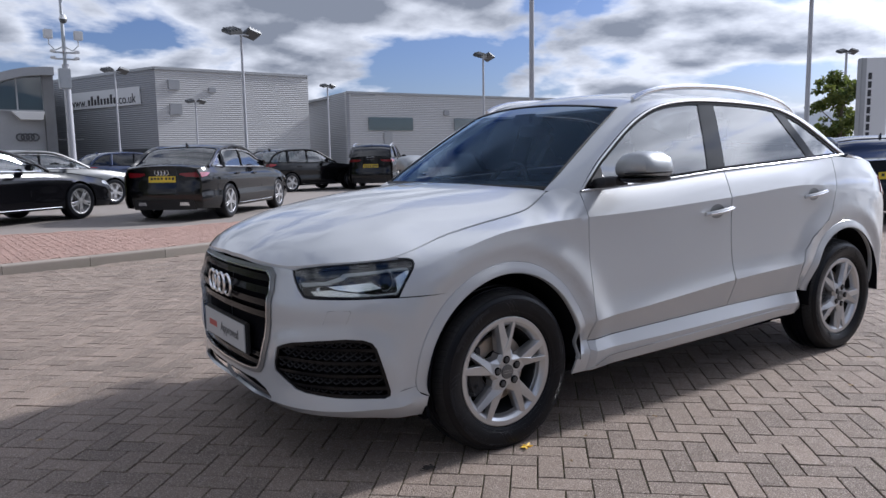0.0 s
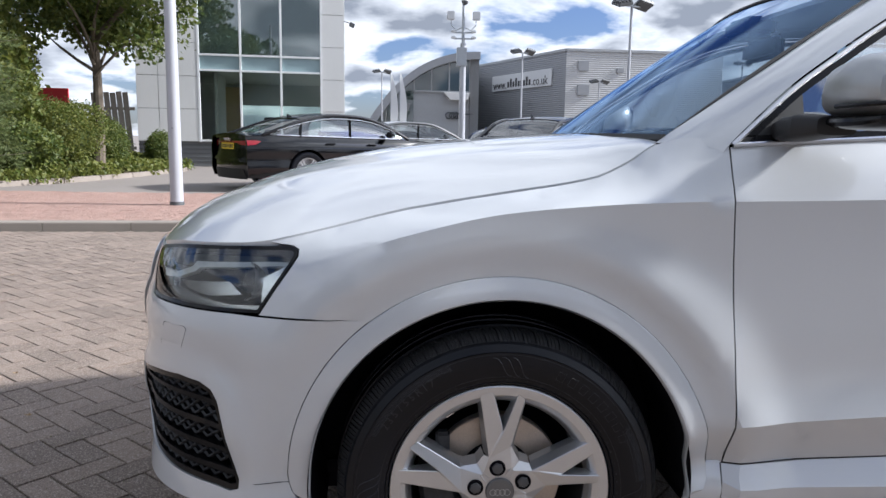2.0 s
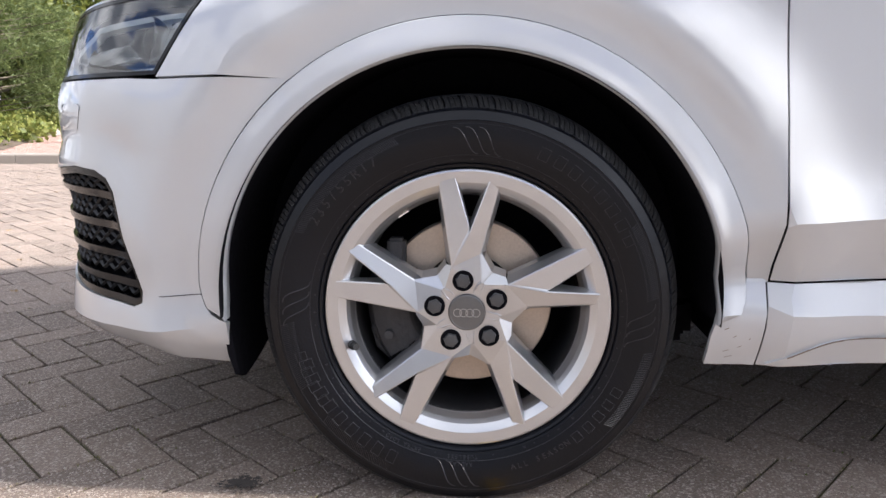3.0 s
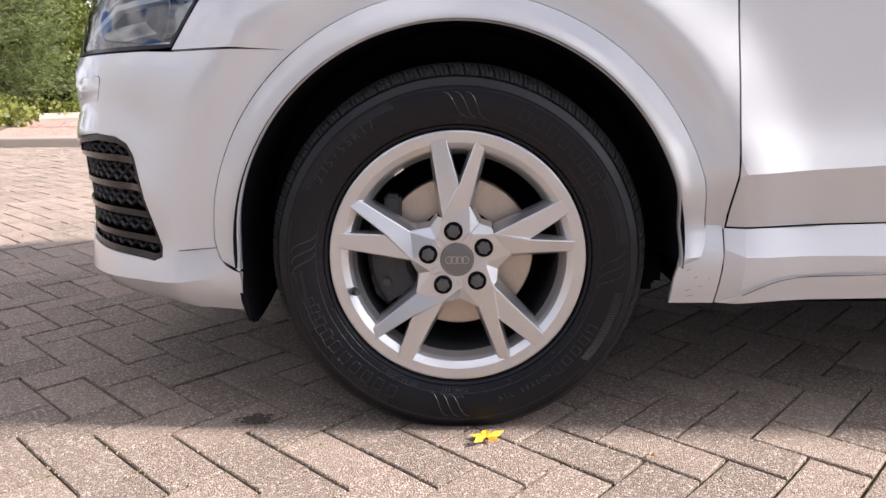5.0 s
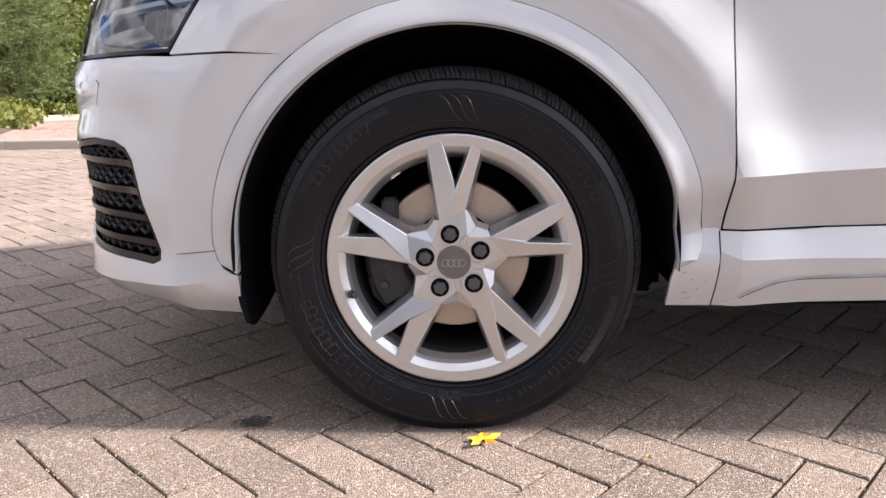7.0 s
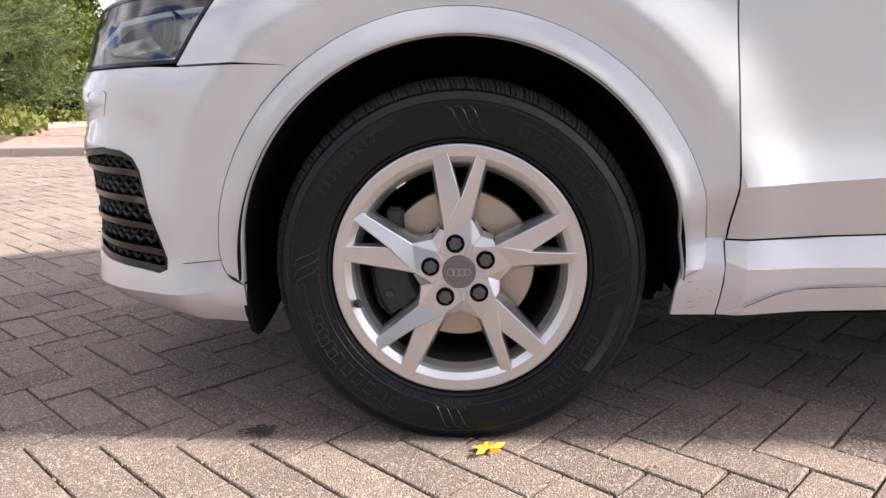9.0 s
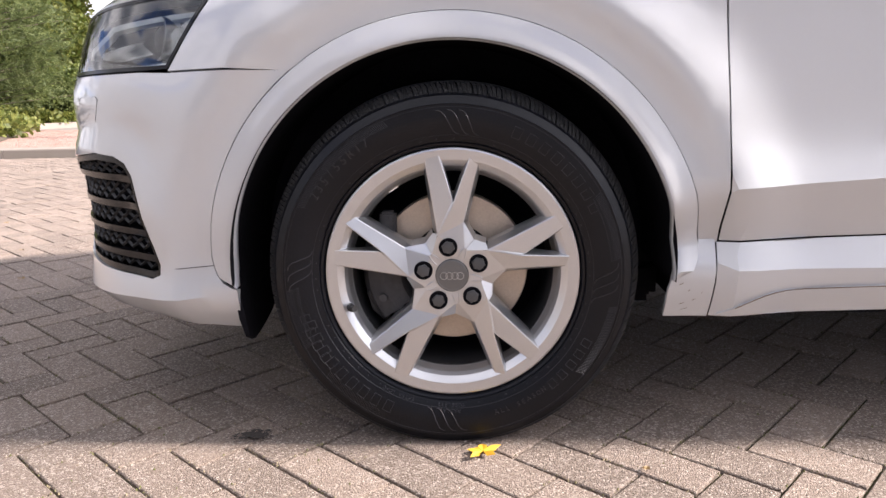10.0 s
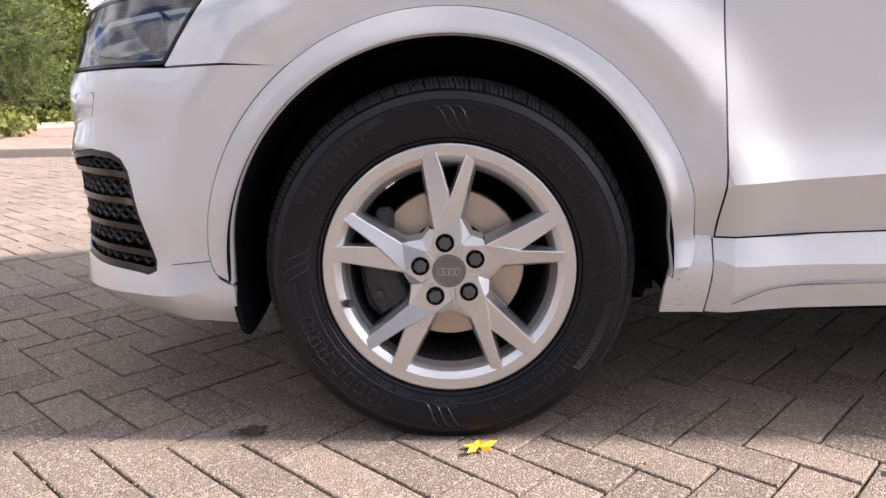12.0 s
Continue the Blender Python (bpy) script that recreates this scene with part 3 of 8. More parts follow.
def stand_out(s, z):
    g = min(max((s - DENSE_S[0]) / .01, 0), len(DENSE_S) - 1.001)
    j, w = int(g), g - int(g)
    zs, os = DENSE_Z[j] * (1 - w) + DENSE_Z[j + 1] * w, DENSE_O[j] * (1 - w) + DENSE_O[j + 1] * w
    # below the shoulder crease, and above it
    crease = min(max((s + .40) / .30, 0), 1) * min(max((2.9 - s) / .4, 0), 1)
    o = monotone(z, zs, os)
    if z > zs[6] and crease > 0:
        t = min((z - zs[6]) / (zs[7] - zs[6]), 1.05)
        o += ((os[6] + (os[7] - os[6]) * (.72 * t + .28 * t * t)) - o) * crease
    elif z > zs[5] and crease > 0:
        t = (z - zs[5]) / (zs[6] - zs[5])
        o += (os[5] + (os[6] - os[5]) * t ** 1.6 - o) * crease
    # doors and sills: hard creases, hollow above the lower door crease
    edge = min(max((s - .40) / .10, 0), 1) * min(max((2.25 - s) / .12, 0), 1)
    if z < zs[2]:
        edge = min(max((s - .33) / .05, 0), 1) * min(max((2.25 - s) / .12, 0), 1)
    if edge > 0 and z < zs[4]:
        if z >= zs[3]:
            h = os[4] + (os[3] - os[4]) * (1 - (z - zs[3]) / (zs[4] - zs[3])) ** 2.3
        elif z >= zs[1]:
            i = 2 if z >= zs[2] else 1
            h = os[i] + (os[i + 1] - os[i]) * (z - zs[i]) / (zs[i + 1] - zs[i])
        else:
            h = os[1] + (os[0] - os[1]) * min((zs[1] - z) / (zs[1] - zs[0]), 1.1) ** 1.7
        o += (h - o) * edge
    # bumper: a ledge under the headlamp and a raised surround round the side grille
    if s < -.40:
        w = min(max((-.40 - s) / .15, 0), 1)
        up = max(1 - abs(z - .655) / (.040 if z > .655 else .085), 0)
        o += .010 * w * up * (2 - up)
        d = FOG_EDGE.reach(s, z)
        if d < .06:
            k = min((.06 - d) / .045, 1)
            o += .011 * k * k * (3 - 2 * k) * min(max((z - .35) / .08, 0), 1) * min(max((.62 - z) / .05, 0), 1)
    for ax, az in ARCHES:
        r = math.hypot(s - ax, z - az)
        if r < 0.64:
            f = min(max((0.63 - r) / 0.12, 0), 1)
            g = min(max((0.512 - r) / 0.05, 0), 1)
            o += (0.016 * f * f * (3 - 2 * f) - 0.017 * g * g * (3 - 2 * g)) * min(max((0.90 - z) / 0.14, 0), 1)
    return o


def skin0(s, z):
    x, y = np.interp(s, PLAN_S, PLAN[:, 0]), np.interp(s, PLAN_S, PLAN[:, 1])
    e = 0.03
    tx = np.interp(s + e, PLAN_S, PLAN[:, 0]) - np.interp(s - e, PLAN_S, PLAN[:, 0])
    ty = np.interp(s + e, PLAN_S, PLAN[:, 1]) - np.interp(s - e, PLAN_S, PLAN[:, 1])
    if s < S_FRONT + e:
        ty, tx = 1.0, 0.0
    if s > S_REAR - e:
        ty, tx = -1.0, 0.0
    n = math.hypot(tx, ty)
    o = stand_out(s, z)
    return np.array((x - ty / n * o, -(y + tx / n * o), z))


def skin(s, z, d=0.0):
    """A point of the left flank and nose, d outwards of the skin."""
    p = skin0(s, z)
    if d == 0.0:
        return p
    n = np.cross(skin0(s + .006, z) - skin0(s - .006, z), skin0(s, z + .006) - skin0(s, z - .006))
    return p + n / (np.linalg.norm(n) + 1e-12) * d


def skin_levels(s, step):
    """Heights at which the skin wants a row of points there: they follow its creases."""
    zs = [float(np.interp(s, DENSE_S, DENSE_Z[:, i])) for i in range(8)]
    out = []
    for i in range(7):
        n = max(2, int((zs[i + 1] - zs[i]) / step + .5)) if i < 6 else max(7, int((zs[7] - zs[6]) / step * 1.6))
        out += [zs[i] + (zs[i + 1] - zs[i]) * k / n for k in range(n)]
    return out + [zs[7]]

# ---- the white car ----
car = thing("suv_car", "white compact SUV with silver alloy wheels parked on block paving", "car")


def arc(cx, cz, r, a0, a1, n=24):
    """Points on a circle, degrees from +x towards +z."""
    return [(cx + r * math.cos(radians(a0 + (a1 - a0) * i / n)), cz + r * math.sin(radians(a0 + (a1 - a0) * i / n))) for i in range(n + 1)]


def top_z(s):
    return float(np.interp(s, DENSE_S, DENSE_Z[:, 7]))


FA, RA, R_OUT, R_IN = ARCHES[0], ARCHES[1], 0.441, 0.392
HEAD = [(-.955, .782), (-.917, .792), (-.80, .806), (-.70, .8135), (-.56, .8205), (-.445, .8245), (-.428, .820), (-.425, .808), (-.436, .788), (-.470, .738),
        (-.499, .695), (-.56, .693), (-.70, .691), (-.84, .689), (-.875, .692), (-.905, .716), (-.93, .746)]
GRILLE_EDGE = [(-1.085, .784), (-1.050, .760), (-1.045, .70), (-1.047, .623), (-1.070, .505), (-1.122, .385), (-1.150, .358), (-1.19, .350)]


def grow(poly, d):
    """The outline moved outwards by d."""
    n, out = len(poly), []
    area = sum(poly[i - 1][0] * poly[i][1] - poly[i][0] * poly[i - 1][1] for i in range(n))
    for i in range(n):
        a, b = poly[i - 1], poly[(i + 1) % n]
        t = Vector((b[0] - a[0], b[1] - a[1])).normalized()
        s = 1 if area > 0 else -1
        out.append((poly[i][0] + t.y * d * s, poly[i][1] - t.x * d * s))
    return out


SHUT = [(s, top_z(s) - .001) for s in (-.49, -.42, -.34, -.27, -.20, -.1, 0, .06, .11, .15, .18, .21, .235, .26, .28, .30, .32, .335)]
arch_deg = lambda p, c: math.degrees(math.atan2(p[1] - c[1], p[0] - c[0]))
# front wing
a_seam, a_back = arch_deg((-.277, .694), FA), arch_deg((.440, .374), FA)
fender = arc(*FA, R_OUT, a_back, a_seam, 30) + [(-.38, .6925), (-.496, .6905), (-.466, .738), (-.431, .788), (-.420, .808), (-.422, .821), (-.437, .8275), (-.470, .8300)] + SHUT \
    + [(.365, 1.052), (.40, 1.056), (.435, 1.054), (.4620, 1.047), (.4575, 1.030), (.4520, .985), (.4493, .932), (.4543, .84), (.4593, .755), (.4663, .62), (.4713, .50), (.4722, .3760)]
both("front_wing", sheet(skin, fender, step=0.026), M["white"], car)
# bumper skin with its openings
low = [(-1.507, .212), (-1.2, .222), (-.95, .232), (-.75, .236), (-.58, .226), (-.44, .217), (-.402, .217), (-.394, .26), (-.391, .300), (-.403, .3035), (-.419, .311), (-.4325, .325), (-.4395, .345)]
seam_f = arc(*FA, R_OUT + .0008, 177.5, a_seam, 12)
bumper = low + seam_f + [(-.38, .6885), (-.496, .6865)] + [(-.56, .6885), (-.70, .6865), (-.84, .6845), (-.879, .688), (-.911, .714), (-.936, .746), (-.962, .783), (-1.02, .786)] \
    + [(s - .0, z) for s, z in GRILLE_EDGE] + [(-1.3, .343), (-1.507, .341)]
LIP = [(-1.500, .244), (-1.25, .248), (-1.09, .262), (-1.075, .270), (-1.12, .298), (-1.20, .320), (-1.500, .322)]
both("bumper", sheet(skin, bumper, [FOG, LIP], step=0.028, edge=0.014), M["white"], car)
ring = lambda poly, w, d: sheet(skin, grow(poly, .0), [grow(poly, -w)], step=0.02, lift=d, edge=0.02)
both("bumper_slot", sheet(skin, grow(LIP, .012), step=0.05, lift=-.035, edge=0.03), M["black_matt"], car)
# washer flap in the bumper
WASH = [(-.768, .642), (-.762, .646), (-.684, .648), (-.678, .643), (-.699, .598), (-.706, .594), (-.783, .590), (-.788, .595)]
both("washer_flap", sheet(skin, WASH, step=0.02, lift=.0003, edge=0.003), M["white"], car)
for sgn in (-1, 1):
    bm = bmesh.new()
    for a, b in zip(WASH, WASH[1:] + WASH[:1]):
        pipe(bm, [Vector(skin(p[0], p[1], .0004)) * Vector((1, -sgn, 1)) for p in (a, b)], .0005, 5)
    part("flap_gap", bm, M["ink"], car)
# lower bumper lip seam from the fog opening to the arch
for sgn in (-1, 1):
    bm = pipe(bmesh.new(), [Vector(skin(s, z, .0)) * Vector((1, -sgn, 1)) for s, z in ((-.541, .334), (-.50, .337), (-.45, .341), (-.432, .343))], .0008, 5)
    part("bumper_seam", bm, M["ink"], car)

# sills
sill = [(.385, .236), (.386, .29), (.394, .330), (.42, .348), (.436, .366), (.438, .3750), (.4715, .3752), (.80, .3828), (1.51, .3990), (2.116, .4080), (2.14, .36), (2.165, .30), (2.15, .281),
        (1.5, .259), (.7, .244)]
front_sill = [p for p in sill if p[0] < .46] + [(.4688, .3752), (.4640, .236)]
both("sill_end", sheet(skin, front_sill, step=0.022, lift=.001, edge=.008), M["white"], car)
rear_sill = [(.4715, .3752)] + [p for p in sill if p[0] > .48] + [(.4665, .237)]
both("sill", sheet(skin, rear_sill, step=0.035), M["white"], car, sharp=.30)
SCOOP = [(.478, .243), (.515, .264), (.55, .281), (.585, .290), (.72, .295), (1.2, .306), (1.9, .325), (2.05, .318), (2.1, .288), (1.5, .263), (.7, .247)]
both("sill_blade", sheet(skin, SCOOP, step=0.04, lift=.004, edge=.006), M["white"], car)

for sgn in (-1, 1):
    line = smooth_line([(.505, .2585), (.53, .2720), (.56, .2843), (.60, .2912), (.72, .2955), (.90, .2995)], 4)
    part("dirt_line", pipe(bmesh.new(), [Vector(skin(a, b, .0032)) * Vector((1, -sgn, 1)) for a, b in line], .0011, 5), M["grime"], car, "brown dirt along the sill crease")
    for s0, z0, w0, h0 in ((.409, .262, .009, .0012), (.4135, .2505, .012, .0010), (.405, .302, .007, .0012), (.421, .288, .004, .0015), (.431, .270, .006, .0010), (.446, .284, .002, .0016)):
        part("scuff", sheet(skin, [(s0, z0), (s0 + w0, z0 + .003), (s0 + w0, z0 + .003 + h0), (s0, z0 + h0)], step=.02, lift=.0016, edge=0, mirror=sgn > 0), M["grime"], car)

# doors
D1 = [(.4755, .3785), (.80, .3855), (1.50, .4015), (1.497, .47), (1.487, .561), (1.470, .72), (1.463, .883), (1.461, .998), (1.474, 1.06), (1.484, 1.104), (1.1, 1.080), (.75, 1.056),
      (.4625, 1.038), (.455, .985), (.4525, .932), (.4575, .84), (.4625, .755), (.4695, .62), (.4745, .50)]
D2 = [(1.506, .4017), (2.112, .4105), (2.092, .48), (2.096, .55), (2.14, .645), (2.215, .715), (2.31, .765), (2.385, .805), (2.435, .862), (2.475, .96), (2.51, 1.06), (2.535, 1.157), (2.0, 1.132),
      (1.49, 1.1045), (1.480, 1.06), (1.467, .998), (1.469, .883), (1.476, .72), (1.493, .561), (1.503, .47)]
door_f = both("front_door", sheet(skin, D1, step=0.032), M["white"], car, sharp=.30)
door_r = both("rear_door", sheet(skin, D2, step=0.032), M["white"], car, sharp=.30)
Q = [(2.118, .4105)] + [(2.16, .42)] + arc(*RA, R_OUT, 170.5, -6, 34) + [(3.06, .30), (3.4, .31), (4.09, .31), (4.09, 1.045), (3.5, 1.075), (3.1, 1.128), (2.8, 1.15), (2.6, 1.162),
     (2.541, 1.158), (2.516, 1.06), (2.481, .96), (2.441, .862), (2.390, .80), (2.314, .760), (2.22, .710), (2.145, .641), (2.102, .55), (2.098, .48)]
both("rear_quarter", sheet(skin, Q, step=0.04), M["white"], car)
both("tail_lamp", sheet(skin, [(3.14, .93), (3.30, .90), (3.75, .90), (3.75, 1.03), (3.40, 1.05), (3.2, 1.02)], step=0.03, lift=.006, edge=.01), M["red_lamp"], car, "red tail lamp")


def flare(c, spread, name, rounded):
    """Wheel-arch moulding: flat face, rounded lip, turned in round the wheel."""
    bm, rows = bmesh.new(), []
    a0, a1 = spread
    prof = ((R_OUT - .0011, -.012), (R_OUT - .0011, .0005), (R_OUT - .0030, .0030), (R_OUT - .020, .0070), (R_IN + .010, .0135), (R_IN + .004, .0130), (R_IN + .0005, .0085), (R_IN, .002), (R_IN + .002, -.012))
    for i in range(73):
        a = radians(a0 + (a1 - a0) * i / 72)
        row = []
        end = max((math.degrees(a) - (a1 - 9)) / 9, ((a0 + 9) - math.degrees(a)) / 9, 0) if rounded else 0
        for r, d in prof:
            k = 1.0
            r = R_IN + (r - R_IN) * (.04 + .96 * math.sqrt(max(1 - end ** 2.4, 0)))
            x, z = c[0] + r * math.cos(a) * k, c[1] + r * math.sin(a)
            p = skin(c[0] + R_OUT * math.cos(a) * .99, c[1] + R_OUT * math.sin(a) * .99)
            q = skin(x, z)
            row.append((q[0], p[1] - d, z))
        rows.append(row)
    grid(bm, rows)
    bmesh.ops.recalc_face_normals(bm, faces=bm.faces)
    both(name, bm, M["white"], car)


flare(FA, (-4, 185), "arch_moulding", True)
flare(RA, (-5, 172), "arch_moulding", False)

# added near-black inner shell: its colour stands in for shadow in the gaps
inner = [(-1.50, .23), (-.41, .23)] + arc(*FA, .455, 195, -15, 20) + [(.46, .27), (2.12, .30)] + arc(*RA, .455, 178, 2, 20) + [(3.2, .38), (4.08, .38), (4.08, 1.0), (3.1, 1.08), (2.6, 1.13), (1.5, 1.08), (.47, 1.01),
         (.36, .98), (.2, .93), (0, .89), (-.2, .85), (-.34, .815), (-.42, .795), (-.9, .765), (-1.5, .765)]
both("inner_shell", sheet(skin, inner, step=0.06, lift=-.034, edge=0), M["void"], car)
for sy in (1, -1):
    for cx, cz in ARCHES:
        bm = bmesh.new()
        rows = []
        for a in np.linspace(radians(-4), radians(184), 48):
            rows.append([(cx + .3945 * math.cos(a), sy * y, cz + .3945 * math.sin(a)) for y in (-.884, -.80, -.68, -.60)])
        vs = grid(bm, rows)
        bm.faces.new([q[-1] for q in vs])
        bmesh.ops.recalc_face_normals(bm, faces=bm.faces)
        part("wheel_well", bm, M["void"], car)
bm = box_bm((1.66, 1.60, .06), (1.3, 0, .275))
box(bm, (1.70, 1.44, .09), (1.3, 0, .242), None, .02)
box(bm, (.30, 1.10, .10), (-.55, 0, .245), None, .02)
box(bm, (.13, 1.40, .02), (-.465, 0, .252))
box(bm, (.9, 1.10, .10), (0, 0, .225), None, .02)
box(bm, (.7, 1.1, .12), (2.9, 0, .36))
box(bm, (4.0, 1.1, .5), (1.3, 0, .52))
part("underbody", bm, M["void"], car)
# mud flap edge behind the bumper corner
for sy in (1, -1):
    bm, rows = bmesh.new(), []
    for i in range(9):
        u = i / 8
        y = -.852 + .26 * u
        zlow = .192 + .05 * u ** 2 + .016 * max(0, 1 - u / .12)
        rows.append([(x, sy * y, z) for x, z in ((-.3935, .335), (-.390, .29), (-.384, .24), (-.378, zlow), (-.386, zlow - .002), (-.396, .24), (-.402, .29), (-.406, .335))])
    vs = grid(bm, rows)
    bm.faces.new(vs[0][::-1])
    bmesh.ops.recalc_face_normals(bm, faces=bm.faces)
    part("arch_liner_flap", bm, M["void"], car)

# bonnet
EDGE_S = list(np.linspace(-1.507, -.52, 30)) + [-.49, -.42, -.34, -.27, -.20, -.1, 0, .06, .11, .15, .18, .21, .235, .26, .28, .30, .32, .335]
EDGE_Z = [float(np.interp(s, (-1.507, -1.09, -.98, -.80, -.56, -.49), (.792, .789, .790, .8115, .8245, .8325))) if s < -.5 else top_z(s) + .001 for s in EDGE_S]
EDGE = np.array([skin0(s, z) for s, z in zip(EDGE_S, EDGE_Z)])
ZC_X, ZC_Z = (-.90, -.848, -.835, -.80, -.72, -.60, -.50, -.36, -.216, -.07, .08, .17, .27, .40), (.74, .790, .808, .835, .882, .932, .964, .997, 1.024, 1.042, 1.056, 1.063, 1.069, 1.075)


def bonnet(x, y, d=0.0):
    zc = monotone(x, np.array(ZC_X), np.array(ZC_Z))
    ye, ze = np.interp(x, EDGE[:, 0], -EDGE[:, 1]), np.interp(x, EDGE[:, 0], EDGE[:, 2])
    t = min(abs(y) / max(ye, .05), 1.05)
    rib = .0045 * min(max((.05 - x) / .35, 0), 1) * math.exp(-((abs(y) - (.47 + .10 * (x + .5))) / .035) ** 2) * min(max((x + .75) / .3, 0), 1)
    return np.array((x, y, zc - (zc - ze) * (.25 * t ** 2 + .75 * t ** 4) + rib * (1 - t ** 6) + d))


cowl = [(.258 + .095 * (y / .69) ** 2, -y) for y in (.62, .5, .35, .2, .0)]
hood_half = [(p[0] + (.004 if s < -.5 else 0), p[1] + .0035) for p, s in zip(EDGE, EDGE_S)] + [(.347, -.690)] + cowl
hood = hood_half + [(x, -y) for x, y in hood_half[::-1] if y < -1e-6 or True][1:-1]
hood = [hood_half[0]] + hood_half[1:-1] + [hood_half[-1]] + [(x, -y) for x, y in hood_half[-2:0:-1]]
part("bonnet", sheet(bonnet, hood, step=0.035, edge=0.016), M["white"], car, sharp=0.5)

# grille
gh = [(s + (.006 if s > -1.2 else 0), z) for s, z in GRILLE_EDGE]
outer_half = [(-1.507, .784)] + GRILLE_EDGE + [(-1.3, .344), (-1.507, .342)]
inner_half = [(-1.507, .770), (-1.105, .770), (-1.072, .750), (-1.066, .70), (-1.068, .623), (-1.090, .510), (-1.140, .395), (-1.162, .373), (-1.20, .364), (-1.3, .358), (-1.507, .356)]
grille = new("grille"); grille.parent = car
both("grille_frame", sheet(skin, outer_half[:] , [], step=0.03, lift=.004, edge=.03), M["grey_frame"], grille, "grey metallic grille surround") if False else None
frame_half = outer_half + inner_half[::-1]
both("grille_frame", sheet(skin, frame_half, step=0.02, lift=.006, edge=.05), M["grey_frame"], grille, "grey metallic grille surround")
chrome_in = inner_half + [(s - .006 if s > -1.5 else s, z + (.006 if z < .6 else -.006)) for s, z in inner_half[::-1]]
both("chrome_strip", sheet(skin, chrome_in, step=0.02, lift=.009, edge=.03), M["satin"], grille, "thin chrome grille edge")
both("grille_back", sheet(skin, inner_half, step=0.05, lift=-.035, edge=0), M["black_matt"], grille)
for z in (.742, .694, .646, .598):
    w = .013
    e = lambda zz: float(np.interp(zz, [p[1] for p in inner_half[::-1]][1:-1], [p[0] for p in inner_half[::-1]][1:-1])) - .01
    sl = [(-1.507, z + w), (e(z + w), z + w), (e(z - w), z - w), (-1.507, z - w)]
    both("grille_slat", sheet(skin, sl, step=0.04, lift=-.006, edge=.02), M["black_gloss"], grille)
for z in (.425, .39):
    sl = [(-1.507, z + .010), (-1.175, z + .010), (-1.18, z - .010), (-1.507, z - .010)]
    both("grille_slat", sheet(skin, sl, step=0.04, lift=-.010, edge=.02), M["black_gloss"], grille)
part("plate_holder", box_bm((.02, .54, .135), (-.876, 0, .478), None, .006), M["black_matt"], grille)
emblem = new("emblem"); emblem.parent = grille
for k in range(4):
    y = (k - 1.5) * .066
    part("emblem_ring", torus_bm(.043, .0065, 36, 10, Matrix.Translation((-.902 + .004 * abs(k - 1.5), y, .683)) @ Matrix.Rotation(radians(90), 4, "Z")), M["chrome"], emblem)
plate = thing("show_plate", "pale show plate with lettering fixed to the grille", "sign")
plate.parent = car
plate["label"], plate["category"] = "pale show plate with lettering", ""
del plate["category"]
part("plate_board", box_bm((.006, .525, .115), (-.888, 0, .478), None, .002), M["plate_grey"], plate)
bm = text_bm("Approved", .058, .0008)
bmesh.ops.transform(bm, matrix=Matrix.Translation((-.8922, -.075, .478)) @ Matrix.Rotation(radians(-90), 4, "Z") @ Matrix.Rotation(radians(90), 4, "X"), verts=bm.verts)
part("lettering", bm, M["ink_grey"], plate, smooth=False)
part("name_bar", box_bm((.0015, .105, .026), (-.8916, .150, .476)), M["ink_red"], plate)

